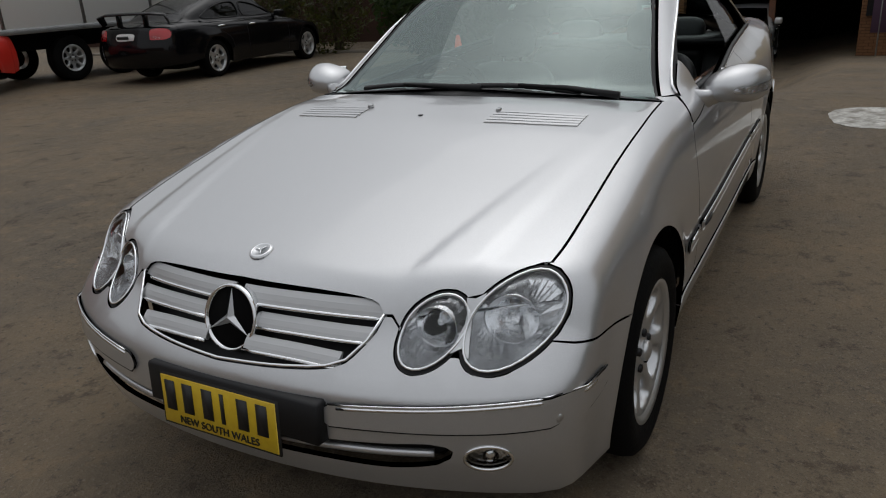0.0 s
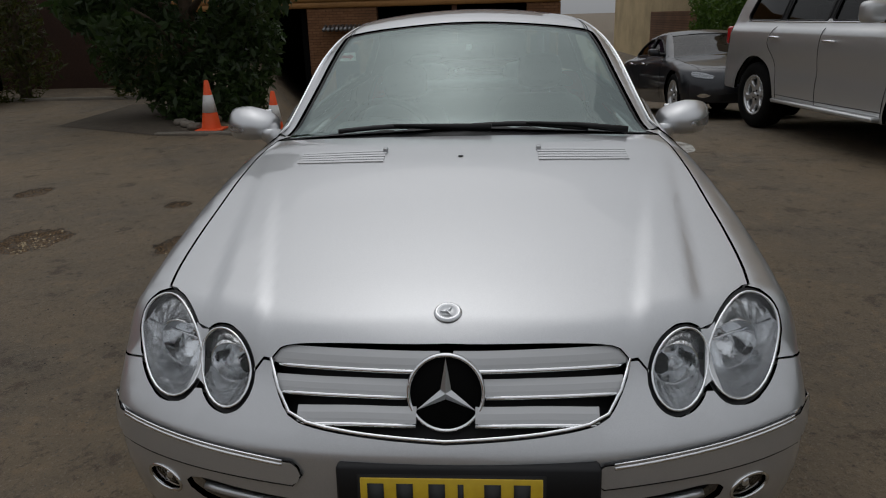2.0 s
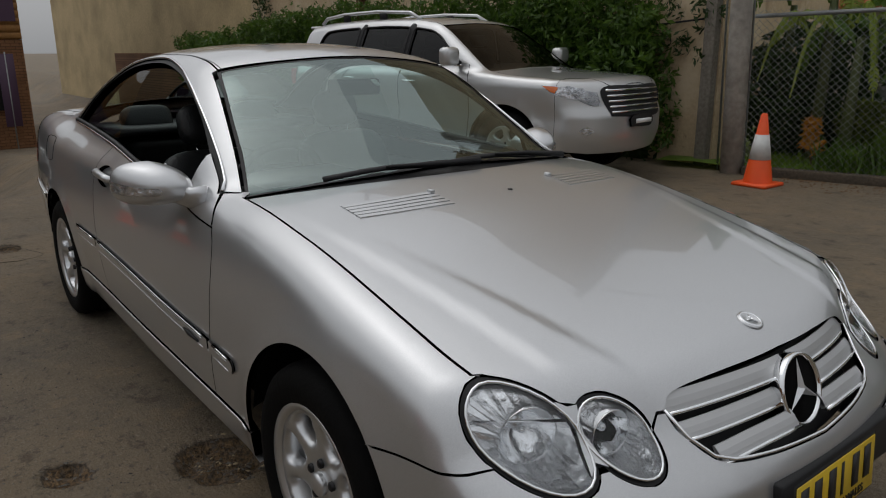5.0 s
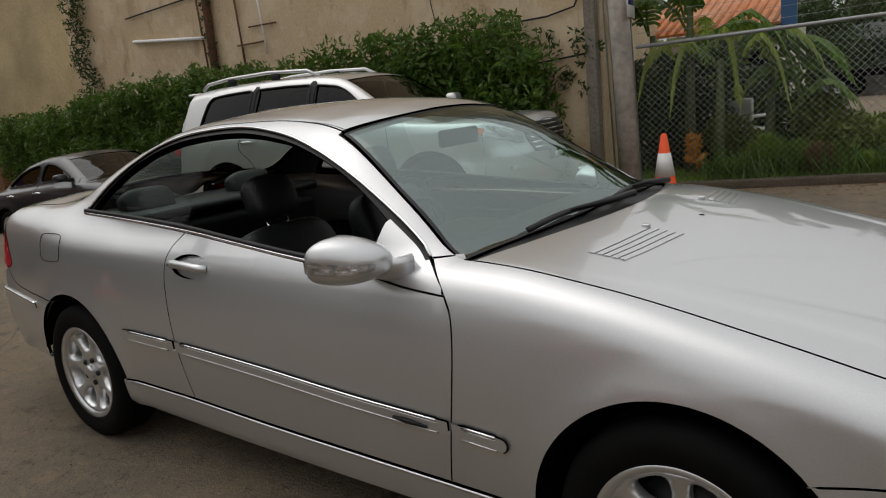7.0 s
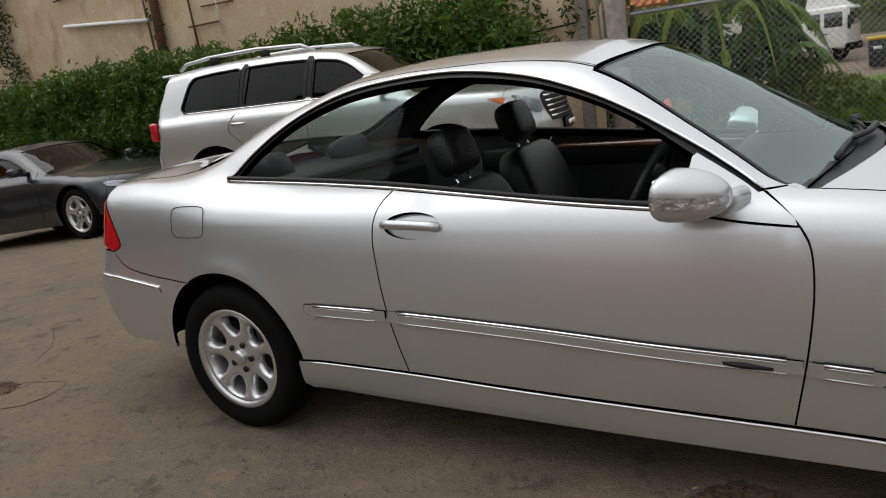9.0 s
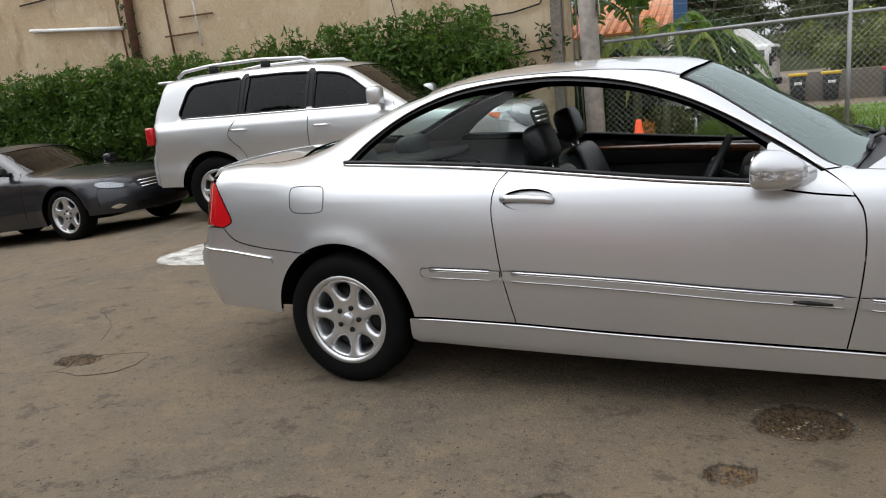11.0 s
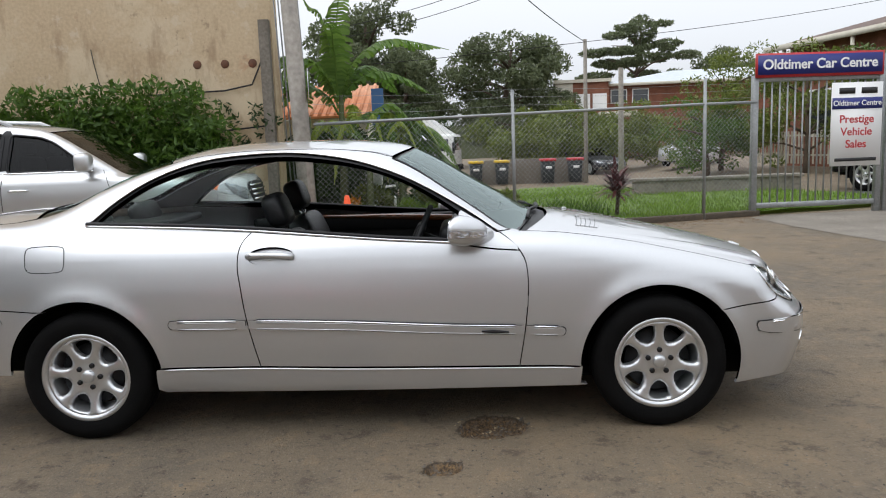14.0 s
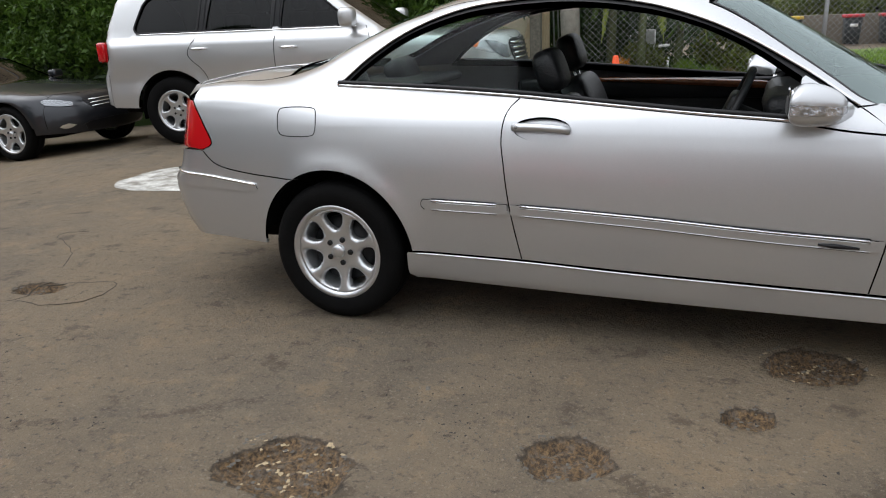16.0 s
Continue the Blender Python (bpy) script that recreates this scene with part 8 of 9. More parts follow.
for y in (-0.60, 0.60):
    part("head_lamp", lathe(bmesh.new(), [(0, 0.03), (0.06, 0.025), (0.10, 0.0), (0.115, -0.01), (0.115, -0.06)], 20, Matrix.Translation((0.70, y, 0.66)) @ Euler((0, radians(62), 0)).to_matrix().to_4x4()), "lamp_far", c)
c = tagged(repaint(copy_thing(offroader, pose(10.3, 10.6, 0, 0, 0, -62)), "silver_b", "black_paint"), "black off-road wagon on the street", "car")
for x, y, h, p, l in ((11.4, 34.0, 52, "silver_b", "pale silver saloon parked beyond the low wall"), (6.2, 33.0, -70, "grey_paint", "dark grey saloon parked beyond the bins")):
    c = tagged(repaint(copy_thing(grey_saloon, pose(x, y, float(ground_z(x, y)), 0, 0, h)), "grey_paint", p), l, "car")

# bins and low wall behind the lawn
for i, (u, v, lid) in enumerate(((-0.4, 25.8, "bin_yellow"), (0.65, 25.8, "bin_yellow"), (2.5, 25.8, "bin_red"), (3.6, 25.8, "bin_red"))):
    b = thing("wheelie_bin", "dark wheeled rubbish bin with a coloured lid", "bin", Matrix.Translation((u, v, float(ground_z(u, v)))) @ Matrix.Rotation(0.05, 4, "Z"), group="rubbish bins")
    bm = boxed((-0.26, -0.3, 0.05), (0.26, 0.3, 0.92), 0.03, 1)
    for v_ in bm.verts:
        k = 0.82 + 0.18 * v_.co.z / 0.92
        v_.co.x *= k
        v_.co.y *= k
    part("bin_body", bm, "bin_body", b)
    part("lid", boxed((-0.3, -0.35, 0.92), (0.3, 0.33, 1.02), 0.03, 2), lid, b)
    part("bin_label", boxed((-0.12, -0.305, 0.62), (0.12, -0.3, 0.72)), "sign_white", b)
low = bmesh.new()
box(low, (-0.4, 26.5, -1.2), (4.2, 26.8, 0.72), 0.01, 1)
tagged(part("wall_low", low, "concrete", smooth=False), "low grey block wall behind the bins", "wall", kind="structure")
low = bmesh.new()
box(low, (3.1, 13.3, -1.0), (7.0, 13.5, 0.36), 0.01, 1)
box(low, (3.05, 13.25, 0.36), (7.05, 13.55, 0.43), 0.01, 1)
tagged(part("wall_planter", low, "timber", smooth=False), "low grey-brown garden wall with pale coping", "wall", kind="structure")
red = thing("cordyline", "dark red spiky plant on the lawn", "plant", Matrix.Translation(along(-2.08, 0.75, 0.08)) @ Matrix.Scale(1.35, 4))
part("stem", rod(bmesh.new(), [(0, 0, 0), (0.03, 0, 0.35)], 0.025, 6), "bark", red)
rng = np.random.default_rng(31)
bm = bmesh.new()
for i in range(130):
    a, e, l = rng.uniform(0, 6.28), rng.uniform(-0.2, 1.3), rng.uniform(0.22, 0.4)
    o = Vector((0.02 * math.cos(a), 0.02 * math.sin(a), rng.uniform(0.25, 0.45)))
    d = Vector((math.cos(a) * math.cos(e), math.sin(a) * math.cos(e), math.sin(e)))
    s = d.cross(Vector((0, 0, 1))).normalized() * 0.022
    v = [bm.verts.new(q) for q in (o - s * 0.4, o + s * 0.4, o + d * l * 0.5 + s, o + d * l * 0.5 - s, o + d * l - Vector((0, 0, 0.05)))]
    bm.faces.new((v[0], v[1], v[2], v[3])), bm.faces.new((v[3], v[2], v[4]))
part("leaves", bm, "red_leaf", red)


def torn_leaf(parent, pts, width, material, seed, sag=0.8, name="leaf", strips=34, gap=0.12):
    """A long leaf along a curve through pts: a midrib with torn strips that hang from both sides."""
    rng = np.random.default_rng(seed)
    path = catmull(pts, 0.02)
    far = np.concatenate(([0], np.cumsum(np.linalg.norm(np.diff(path, axis=0), axis=1))))
    at = lambda q: Vector([np.interp(q * far[-1], far, path[:, i]) for i in range(3)])
    bm = bmesh.new()
    for k in range(strips):
        a, b = 0.08 + 0.92 * k / strips, 0.08 + 0.92 * (k + 1 - gap * rng.uniform(0, 2.2)) / strips
        p0, p1 = at(a), at(b)
        go = (p1 - p0).normalized()
        side = go.cross(Vector((0, 0, 1)))
        side = side.normalized() if side.length > 0.1 else Vector((1, 0, 0))
        w = width * math.sin(min(1.0, 0.12 + a * 0.95) * math.pi) ** 0.55
        for sg in (1, -1):
            l = w * rng.uniform(0.8, 1.08)
            drop = sag * rng.uniform(0.5, 1.3)
            out = (side * sg + go * 0.35 - Vector((0, 0, drop))).normalized() * l
            mid = (side * sg + go * 0.25 - Vector((0, 0, drop * 0.3))).normalized() * l * 0.5
            v = [bm.verts.new(q) for q in (p0, p1, p1 + mid, p0 + mid, p1 + out * 0.97, p0 + out)]
            bm.faces.new((v[0], v[1], v[2], v[3])), bm.faces.new((v[3], v[2], v[4], v[5]))
    rod(bm, [at(q) for q in np.linspace(0, 1, 9)], [0.02 - 0.0018 * q for q in range(9)], 5)
    return part(name, bm, material, parent, smooth=False)


def banana(label, u, v, stems, leaves, seed):
    """A clump of banana plants behind the fence: stout stems (du, dv, height) and arching leaves
    (du, dv, base height, heading from the fence's line, reach, peak, fall, width, material)."""
    b = thing("banana_plant", label, "plant", Matrix.Translation(along(u, v, float(ground_z(*along(u, v).xy)))) @ Matrix.Rotation(GH, 4, "Z"))
    for dx, dy, h in stems:
        part("stem", rod(bmesh.new(), [(dx, dy, -0.1), (dx + 0.03, dy, h * 0.5), (dx + 0.05, dy, h)], [0.075, 0.06, 0.04], 10), "banana_stem", b)
    for i, (dx, dy, h, a, reach, peak, fall, w, mt) in enumerate(leaves):
        c, n = math.cos(radians(a)), math.sin(radians(a))
        pts = [(dx + c * reach * q, dy + n * reach * q, h + z) for q, z in ((0, 0), (0.14, peak * 0.62), (0.42, peak), (0.75, peak + fall * 0.35), (1.0, peak + fall))]
        torn_leaf(b, pts, w, mt, seed + i, 0.55 if w > 0.2 else 1.0)
    return b


banana("tall banana plant with broad torn green leaves", -6.5, 1.25, ((0, 0, 2.2), (-0.5, 0.35, 1.9)), (
    (0, 0, 2.1, 60, 0.45, 1.5, 0.5, 0.26, "banana"), (0, 0, 2.1, 170, 0.5, 1.35, 0.3, 0.27, "banana"), (0, 0, 2.1, 250, 0.55, 1.1, 0.05, 0.24, "banana"),
    (0, 0, 2.1, 2, 1.85, 0.95, -0.15, 0.30, "banana"), (0, 0, 2.0, -8, 1.5, 0.55, -0.4, 0.27, "banana_dark"), (0, 0, 2.0, 40, 1.6, 0.7, -0.5, 0.27, "banana_dark"),
    (0, 0, 2.0, 195, 1.2, 0.75, -0.7, 0.27, "banana"), (0, 0, 1.9, 150, 1.4, 0.5, -0.8, 0.25, "banana_dark"), (-0.5, 0.35, 1.9, 110, 1.2, 1.0, -0.2, 0.26, "banana"), (-0.5, 0.35, 1.9, 200, 1.1, 0.6, -0.9, 0.24, "banana_dark"),
    (0, 0, 1.6, 5, 1.75, 0.35, -1.1, 0.26, "banana_dark"), (0, 0, 1.5, 75, 1.5, 0.3, -0.9, 0.24, "banana_dark")), 3)
banana("banana clump with hanging yellow-green leaves behind the fence", -6.15, 0.85, ((0, 0.1, 1.5), (0.6, 0.5, 1.2)), (
    (-0.25, 0, 1.6, 180, 0.65, 0.20, -0.45, 0.15, "frond"), (-0.2, -0.05, 1.6, 205, 0.40, 0.18, -0.95, 0.13, "frond"), (0.0, -0.05, 1.65, -25, 0.30, 0.22, -1.05, 0.14, "frond"),
    (0, 0, 1.75, 5, 1.05, 0.28, -1.35, 0.24, "banana"), (-0.5, 0.1, 1.55, 200, 0.5, 0.25, -0.8, 0.14, "frond"), (0.15, 0, 1.6, 30, 0.7, 0.3, -0.9, 0.15, "frond"), (0.3, -0.1, 1.5, -15, 0.55, 0.25, -0.95, 0.14, "frond"), (0.5, 0.2, 1.45, 10, 0.9, 0.35, -1.0, 0.16, "frond"), (-0.1, 0.2, 1.7, 100, 0.5, 0.35, -0.6, 0.15, "frond"), (0.25, 0.1, 1.55, 8, 1.15, 0.25, -0.95, 0.22, "banana_dark"), (0.6, 0.5, 1.25, 12, 1.1, 0.45, -0.75, 0.24, "banana"), (0.6, 0.3, 0.95, 4, 1.0, 0.42, -0.6, 0.24, "banana"), (0.9, 0.2, 0.75, -4, 0.8, 0.4, -0.5, 0.22, "banana"), (0.3, 0.2, 1.0, 18, 0.9, 0.4, -0.7, 0.22, "banana_dark"), (1.3, 0.4, 0.8, 172, 0.9, 0.45, -0.5, 0.22, "banana"),
    (0.6, 0.5, 1.2, -12, 1.0, 0.25, -0.8, 0.22, "banana_dark"), (0.6, 0.5, 1.2, 35, 1.3, 0.5, -0.5, 0.24, "banana"), (0, 0.1, 1.4, 150, 0.8, 0.3, -0.8, 0.2, "banana_dark"), (0.2, 0.4, 1.3, 60, 1.0, 0.5, -0.4, 0.24, "banana_dark")), 41)
sh = thing("shrub", "mixed green shrubs behind the fence", "shrub")
crown("leaves", "shrub", sh, [(tuple(along(u, v, z)), (rr, rr, rr * 0.8)) for u, v, z, rr in ((-4.75, 0.95, 0.45, 0.38), (-4.4, 0.95, 0.3, 0.32), (-5.0, 1.3, 0.7, 0.35), (-6.0, 1.6, 0.5, 0.35), (-4.3, 1.6, 0.35, 0.35), (-3.6, 2.0, 0.3, 0.3))], 6500, 0.055, 14)
crown("dark_leaves", "leaf_b", sh, [(tuple(along(u, v, z)), (0.5, 0.5, 0.5)) for u, v, z in ((-6.9, 1.7, 0.5), (-6.4, 2.2, 0.6), (-6.9, 1.9, 1.2), (-5.0, 3.4, 0.5), (-6.3, 2.4, 1.3), (-5.6, 3.6, 0.9), (-7.1, 1.5, 0.9), (-6.5, 2.0, 0.3))], 11000, 0.07, 15)
croton = thing("croton", "small plant with orange-yellow leaves behind the fence", "plant")
crown("leaves", "orange_leaf", croton, [(tuple(along(-6.4, 0.6, 0.32)), (0.12, 0.1, 0.10)), (tuple(along(-6.42, 0.6, 0.5)), (0.10, 0.1, 0.14))], 160, 0.07, 16, flat=0.5)
part("stem", rod(bmesh.new(), [along(-6.4, 0.6, 0), along(-6.4, 0.6, 0.4)], 0.015, 5), "bark", croton)


def tussock(label, u, v, radius, height, n, material, seed):
    """A rounded tuft of long thin blades that arch outwards."""
    rng = np.random.default_rng(seed)
    o = along(u, v, 0.06)
    vs, fs = [], []
    for _ in range(n):
        a, e = rng.uniform(0, 6.28), rng.uniform(0.05, 1.0) ** 0.6
        c, d = math.cos(a), math.sin(a)
        h, out = height * math.sqrt(max(0.06, 1 - e * e)) * rng.uniform(0.75, 1.1), radius * e * rng.uniform(0.8, 1.1)
        x, y, w = o.x + c * out * 0.35 + rng.normal() * 0.03, o.y + d * out * 0.35 + rng.normal() * 0.03, 0.004
        k = len(vs)
        vs += [(x - d * w, y + c * w, o.z), (x + d * w, y - c * w, o.z), (x + c * out * 0.35 + d * w, y + d * out * 0.35 - c * w, o.z + h * 0.8), (x + c * out * 0.35 - d * w, y + d * out * 0.35 + c * w, o.z + h * 0.8), (x + c * out * 0.75, y + d * out * 0.75, o.z + h)]
        fs += [(k, k + 1, k + 2, k + 3), (k + 3, k + 2, k + 4)]
    me = bpy.data.meshes.new("grass_tuft")
    me.from_pydata(vs, [], fs)
    me.materials.append(M[material])
    return tagged(new("grass_tuft", me), label, "grass tuft")


tussock("rounded bright green grass tuft behind the fence", -5.6, 0.62, 0.34, 0.52, 3800, "grass", 21)
tussock("dry brown grass tuft at the foot of the fence", -5.08, 0.42, 0.24, 0.40, 2000, "dry_grass", 22)
tussock("small green grass tuft behind the fence", -5.25, 0.8, 0.28, 0.42, 1800, "grass", 23)
tussock("small green grass tuft behind the fence", -6.0, 0.4, 0.22, 0.26, 1300, "grass", 24)
tussock("small green grass tuft behind the fence", -4.6, 0.4, 0.24, 0.28, 1300, "grass", 25)
ch = thing("plastic_chair", "white plastic garden chair on the lawn", "chair", Matrix.Translation((-2.41, 8.95, float(ground_z(-2.41, 8.95)) + 0.06)) @ Matrix.Rotation(2.7, 4, "Z"))
part("seat", boxed((-0.22, -0.22, 0.40), (0.22, 0.22, 0.44), 0.02, 2), "white_paint", ch)
part("backrest", boxed((-0.22, 0.2, 0.44), (0.22, 0.25, 0.88), 0.02, 2), "white_paint", ch)
for x in (-0.2, 0.2):
    for y in (-0.2, 0.22):
        part("leg", rod(bmesh.new(), [(x, y, 0), (x, y, 0.42)], 0.025, 6), "white_paint", ch)
    part("armrest", boxed((x - 0.025, -0.22, 0.60), (x + 0.025, 0.24, 0.64), 0.01, 1), "white_paint", ch)

# small lorry with a white cab
lorry = thing("lorry", "white lorry cab with a wind deflector, parked behind the plants", "lorry", pose(-2.1, 33.5, float(ground_z(-2.1, 33.5)), 0, 0, -12))
part("cab", boxed((-0.95, -1.0, 0.55), (0.95, 1.0, 2.25), 0.14, 3), "white_paint", lorry)
bm = bmesh.new()
v = [bm.verts.new(q) for q in ((-0.75, -0.8, 2.24), (0.75, -0.7, 2.24), (0.75, 0.7, 2.24), (-0.75, 0.8, 2.24), (-0.65, -0.72, 3.0), (-0.35, -0.66, 3.02), (-0.35, 0.66, 3.02), (-0.65, 0.72, 3.0))]
for fc in ((0, 1, 5, 4), (1, 2, 6, 5), (2, 3, 7, 6), (3, 0, 4, 7), (4, 5, 6, 7), (3, 2, 1, 0)):
    bm.faces.new([v[k] for k in fc])
part("wind_deflector", bm, "white_paint", lorry, smooth=False)
for x0, x1 in ((-0.62, -0.12), (0.02, 0.72)):
    part("side_window", boxed((x0, -1.012, 1.42), (x1, -0.98, 2.02), 0.02, 1), "tint_far", lorry)
part("door_handle", boxed((-0.05, -1.03, 1.15), (0.15, -0.99, 1.2), 0.01, 1), "trim", lorry)
part("side_mirror", boxed((0.95, -1.25, 1.3), (1.05, -1.02, 1.85), 0.03, 1), "trim", lorry)
part("windscreen", boxed((0.93, -0.85, 1.45), (0.962, 0.85, 2.12), 0.02, 1), "tint_far", lorry)
part("bumper", boxed((0.8, -1.02, 0.45), (1.02, 1.02, 0.75), 0.05, 2), "dark", lorry)
part("load_bed", boxed((-4.2, -1.0, 0.8), (-1.0, 1.0, 1.1), 0.03, 1), "dark", lorry)
lw = wheel(lorry, spokes=6, radius=0.42, width=0.25, rim=0.25)
lw.matrix_basis = pose(0.1, -0.85, 0.42)
for x, k in ((-3, -1), (0.1, 1), (-3, 1)):
    copy_under(lw, lorry, pose(x, 0.85 * k, 0.42, 0, 0, 0 if k < 0 else 180))

# houses and trees in the distance
def building(name, label, lo, hi, heading, material, rows, roof="roof_tile", pitch=0.0):
    """A building with storeys of windows towards the yard and a roof."""
    cx, cy = lo
    w, d, h = hi
    b = thing(name, label, "house", Matrix.Translation((cx, cy, 0)) @ Matrix.Rotation(radians(heading), 4, "Z"))
    part("wall", boxed((0, 0, -1), (w, d, h)), material, b, smooth=False)
    if pitch:
        bm = bmesh.new()
        o = 0.7
        p = [(-o, -o, h - 0.1), (w + o, -o, h - 0.1), (w + o, d + o, h - 0.1), (-o, d + o, h - 0.1), (d * 0.5, d * 0.5, h + pitch), (w - d * 0.5, d * 0.5, h + pitch)]
        v = [bm.verts.new(q) for q in p]
        for fc in ((0, 1, 5, 4), (1, 2, 5), (2, 3, 4, 5), (3, 0, 4), (3, 2, 1, 0)):
            bm.faces.new([v[k] for k in fc])
        r = part("roof", bm, roof, b, smooth=False)
        part("gutter", boxed((-o - 0.05, -o - 0.05, h - 0.28), (w + o + 0.05, -o + 0.05, h - 0.06)), "cream", r)
    else:
        part("roof", boxed((-0.2, -0.2, h), (w + 0.2, d + 0.2, h + 0.25)), roof, b, smooth=False)
    for z, hh, xs, ww in rows:
        for x in xs:
            wd = part("window", boxed((x, -0.06, z), (x + ww, 0.05, z + hh)), "sign_white", b, smooth=False)
            part("pane", boxed((x + 0.08, -0.09, z + 0.08), (x + ww - 0.08, -0.05, z + hh - 0.08)), "tint_far", wd, smooth=False)
    return b


building("brick_building", "long brown-brick building with a pale metal roof", (10.9, 56.5), (24, 12, 5.9), -6, "brick_far", ((4.3, 1.1, (0.2, 1.9), 1.3),), "roof_metal", 1.3)
block = building("brick_building", "brick block with boarded windows and a cream corner", (6.7, 56), (4.1, 9, 6.0), -6, "brick_far", (), "cream")
part("corner_render", boxed((-0.05, -0.06, -1), (1.3, 0.4, 5.98)), "cream", block, smooth=False)
for x in (1.55, 2.85):
    part("window_board", boxed((x, -0.08, 3.9), (x + 1.1, 0.02, 5.1)), "sign_white", block, smooth=False)
part("canopy", boxed((3.2, -1.4, 3.2), (6.2, -0.1, 3.6), 0.1, 2), "cream", block)
house = building("house", "brick house with a tiled roof and a cream gutter", (13.1, 28.2), (12.6, 9, 5.1), -76, "brick_far", ((1.2, 1.9, (1.2, 5.0, 8.6), 1.5),), "roof_tile", 1.3)
for x in (0.4, 4.2, 8.0, 11.8):
    part("porch_post", rod(bmesh.new(), [(x, -0.6, 0), (x, -0.6, 5.0)], 0.08, 8), "cream", house)
part("door", boxed((3.2, -0.07, 0.4), (4.1, 0.03, 2.6)), "tint_far", house, smooth=False)
part("brick_pier", boxed((7.4, -1.6, -0.2), (8.0, -1.0, 1.9)), "brick_far", house, smooth=False)
porch = thing("picket_fence", "cream picket fence before the brick house", "fence", house.matrix_basis @ Matrix.Translation((0, -1.8, 0)))
for z in (0.5, 1.25):
    part("rail", boxed((0.2, -0.03, z), (12.2, 0.03, z + 0.07)), "cream", porch, smooth=False)
for i in range(60):
    part("picket", boxed((0.2 + 0.2 * i, -0.045, 0.2), (0.29 + 0.2 * i, -0.03, 1.45)), "cream", porch, smooth=False)
tree("tall dense grey-green gum tree", (2.5, 56, 0), 11.6, 8.2, 0.4, "gum", 30000, 0.19, 41, limbs=22, first=0.25, squash=0.8)
tree("tall grey-green gum tree", (-8.6, 54, 0), 14.0, 8.5, 0.4, "gum", 34000, 0.20, 42, limbs=20, first=0.25)
tree("tall grey-green gum tree", (-5.2, 50, 0), 9.0, 6.0, 0.3, "gum", 20000, 0.19, 46, limbs=16, first=0.2)
tree("flat-topped pine tree on the skyline", (18.2, 78, 0), 16.0, 9, 0.35, "gum", 12000, 0.24, 43, limbs=9, first=0.62, squash=0.25)
tree("rounded tree on the skyline", (28.5, 80, 0), 12.0, 9, 0.4, "gum", 14000, 0.25, 44, limbs=14, first=0.2)
for i, (x, y, h, sp, lf, n) in enumerate(((-13, 40, 7, 7, "shrub", 7000), (2.5, 34, 3.4, 4.5, "shrub", 7000), (5.5, 36, 3.4, 4.5, "shrub", 7000), (8.2, 38, 3.8, 4.5, "shrub", 7000), (-4.5, 38, 4, 5, "leaf_b", 6000), (-7, 34, 4.5, 5, "leaf_b", 6000),
                                            (11.4, 15.6, 4.4, 4.0, "street_leaf", 17000), (13.4, 15.4, 3.9, 3.8, "street_leaf", 14000), (10.9, 21.6, 5.0, 3.2, "shrub", 8000), (9.5, 26, 4.7, 4.2, "shrub", 9000), (8.3, 24, 3.0, 3.0, "leaf", 6000))):
    tree("leafy green street tree", (x, y, 0), h, sp, 0.12, lf, n, 0.085 if y < 30 else 0.15, 60 + i, limbs=14, first=0.55 if lf == "street_leaf" else 0.25)
shed = thing("shed", "low shed with a ribbed terracotta roof behind the banana leaves", "shed")
part("wall", boxed((-5.4, 13.9, -0.6), (-3.2, 16.5, 2.12)), "cream", shed, smooth=False)
# black slab on the wall stands in for the shade of an opening
part("door", boxed((-4.3, 13.86, -0.3), (-3.2, 13.9, 1.7)), "dark", shed, smooth=False)
roof = part("roof", boxed((-5.8, 13.2, 2.10), (-3.0, 15.2, 2.16), 0, 1, Matrix.Translation((0, 13.2, 2.1)) @ Matrix.Rotation(radians(24), 4, "X") @ Matrix.Translation((0, -13.2, -2.1))), "terracotta", shed, smooth=False)
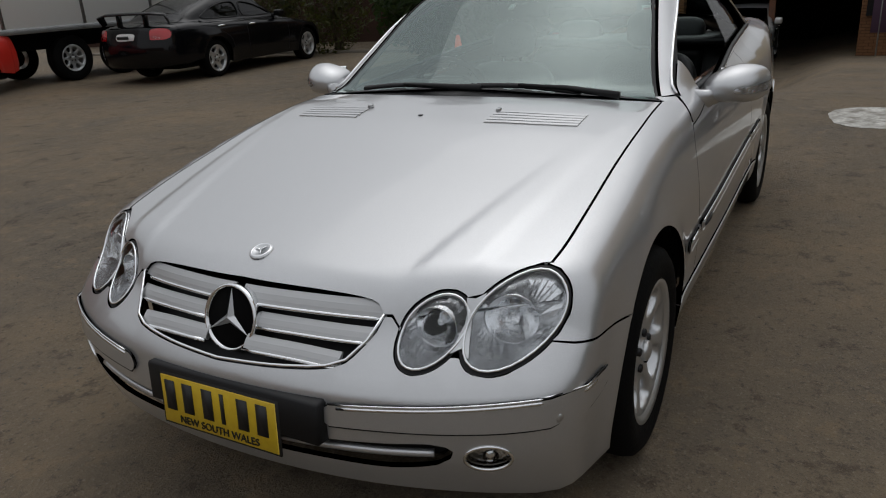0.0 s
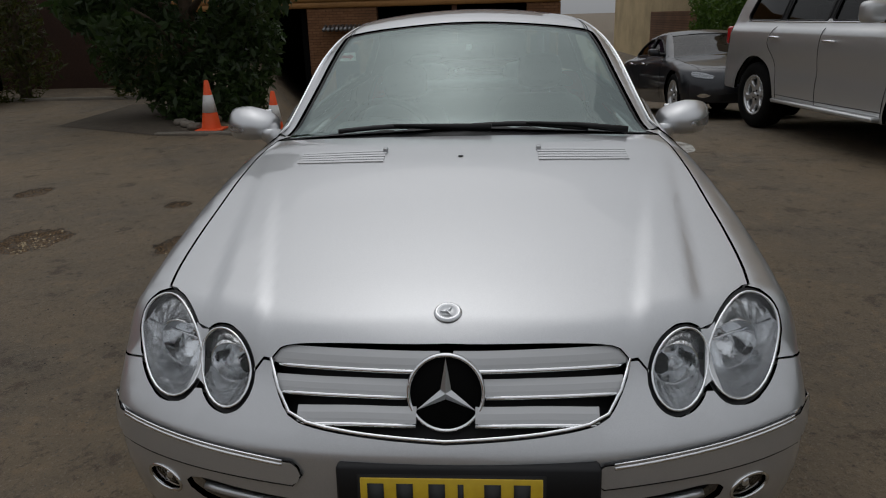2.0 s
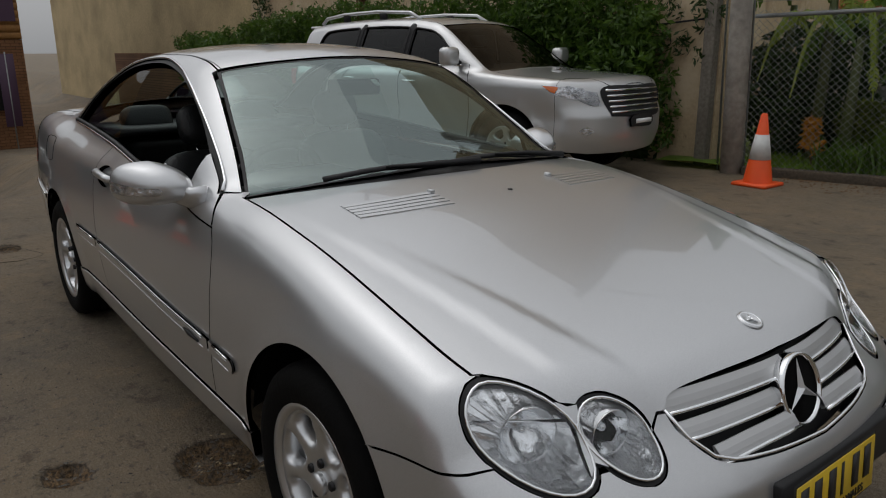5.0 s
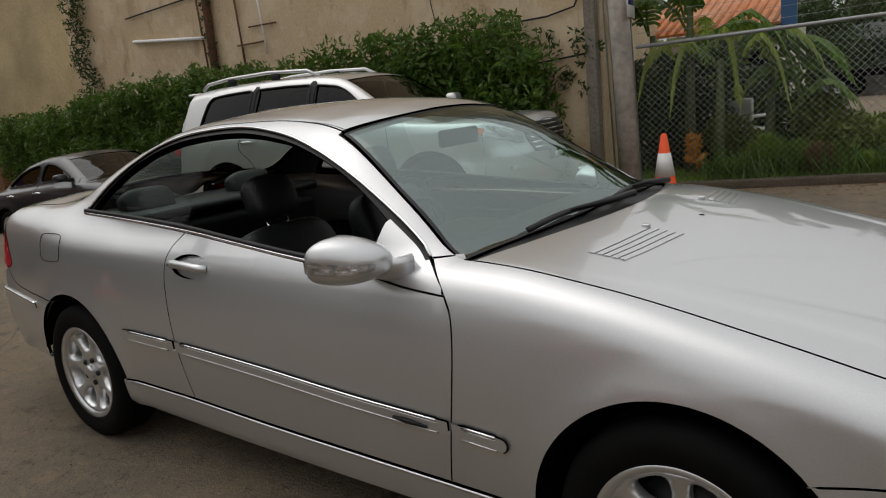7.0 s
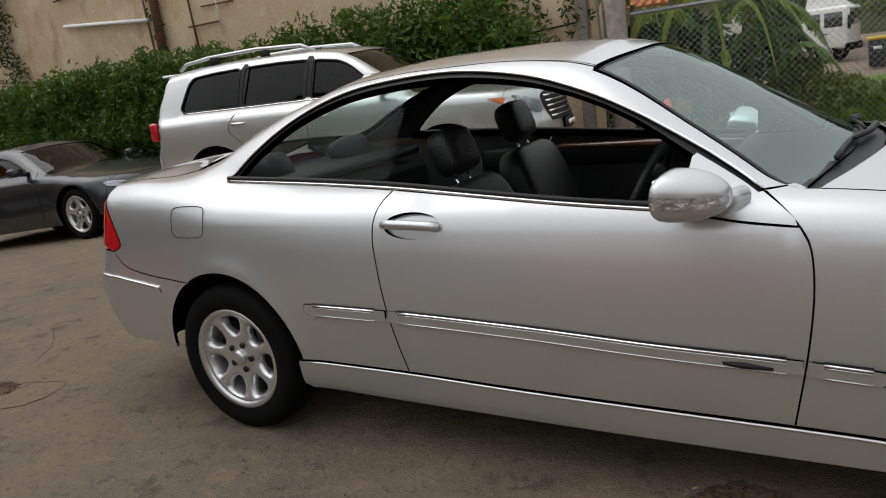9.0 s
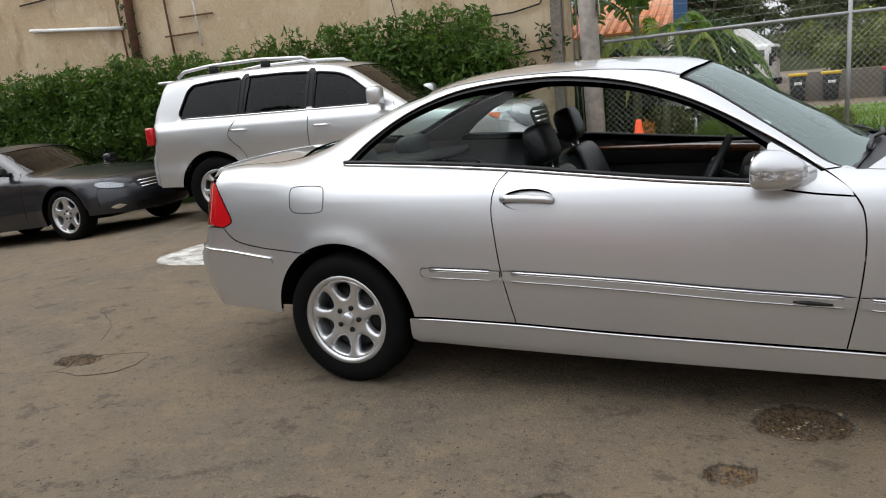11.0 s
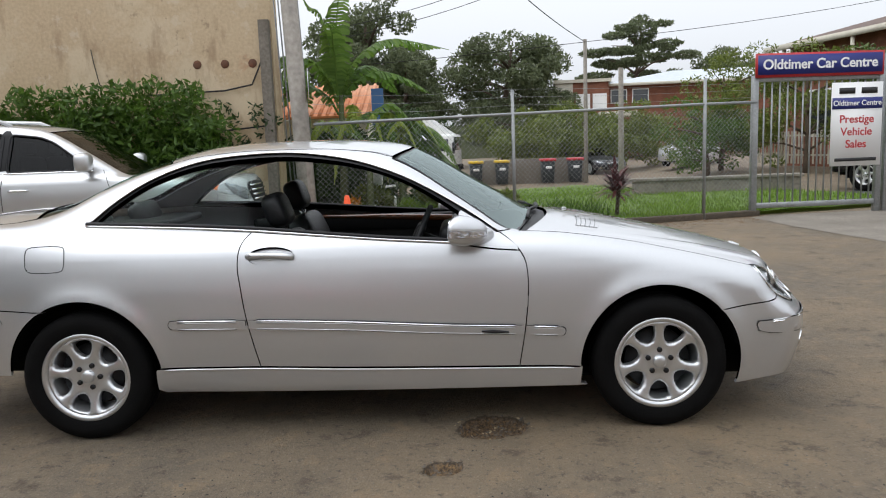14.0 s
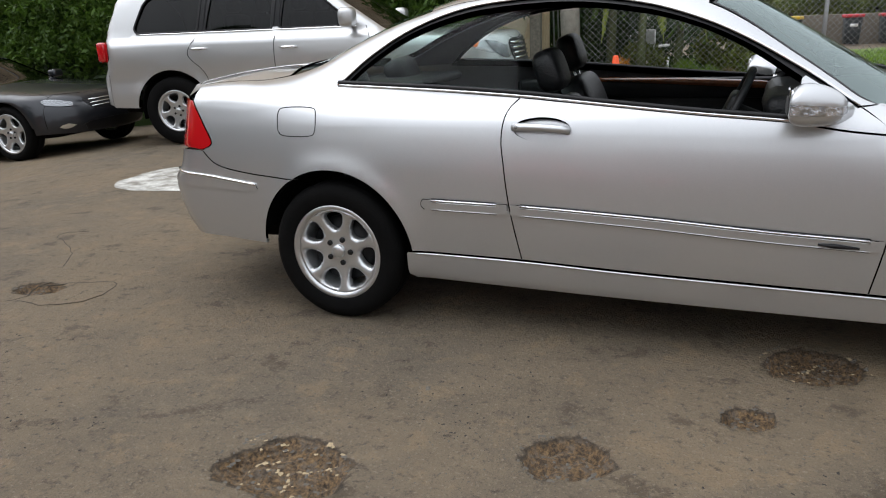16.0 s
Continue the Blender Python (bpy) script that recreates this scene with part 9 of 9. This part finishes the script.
for i in range(15):
    x = -5.75 + 0.19 * i
    part("roof_rib", rod(bmesh.new(), [(x, 13.2, 2.17), (x, 15.02, 2.98)], 0.045, 6), "terracotta", roof)
part("panel", boxed((-3.0, 13.3, 1.9), (-2.72, 13.36, 2.75)), "blue_panel", shed, smooth=False)
board = thing("hoarding", "grey hoarding with a dark lettered panel", "sign", Matrix.Translation((-7.1, 37.0, -0.4)) @ Matrix.Scale(1.4, 4))
part("hoarding_sheet", boxed((0, 0, -0.9), (2.4, 0.08, 2.25)), "galv", board, smooth=False)
panel = part("hoarding_panel", boxed((0.1, -0.02, 1.1), (2.3, -0.004, 1.75)), "ink", board, smooth=False)
words("some of", 0.34, "sign_white", panel, Matrix.Translation((1.3, -0.024, 1.52)) @ Matrix.Rotation(radians(90), 4, "X"))
part("letter_bar", boxed((0.75, -0.03, 1.18), (2.0, -0.021, 1.3)), "sign_white", panel, smooth=False)
for x, y, h in ((4.0, 25.5, 5.3), (3.7, 17.5, 3.4)):
    p = thing("street_pole", "slim grey street pole", "pole")
    part("pole_shaft", rod(bmesh.new(), [(x, y, -1), (x, y, h)], [0.09, 0.07], 8), "timber", p)
for a, b in (((-3.3, 6.0, 7.0), (4.0, 25.5, 5.2)), ((4.0, 25.5, 5.2), (30, 32, 9.5)), ((4.0, 25.5, 5.2), (-20, 34, 6)), ((-8, 34, 7.3), (6, 20, 8.6)), ((-8, 34.5, 6.9), (6, 20, 8.1))):
    a, b = Vector(a), Vector(b)
    pts = [a.lerp(b, k / 12) - Vector((0, 0, 0.5 * math.sin(math.pi * k / 12))) for k in range(13)]
    tagged(part("power_line", rod(bmesh.new(), pts, 0.014, 4), "trim"), "thin black overhead power line", "cable", group="power lines")
slab("backdrop_hedge", (-60, 92, -1), (70, 93, 4.0), "gum", "far wooded rise on the skyline", "backdrop")
# rooflines added round the yard behind the camera, unseen, to bound the sky's light
slab("wall_south", (-14, -26, -0.2), (16, -25, 6.5), "brick", "assumed brick building closing the yard, out of view", "wall")
slab("wall_east", (24, -24, -0.2), (25, 2, 5.5), "brick", "assumed brick building across the street, out of view", "wall")
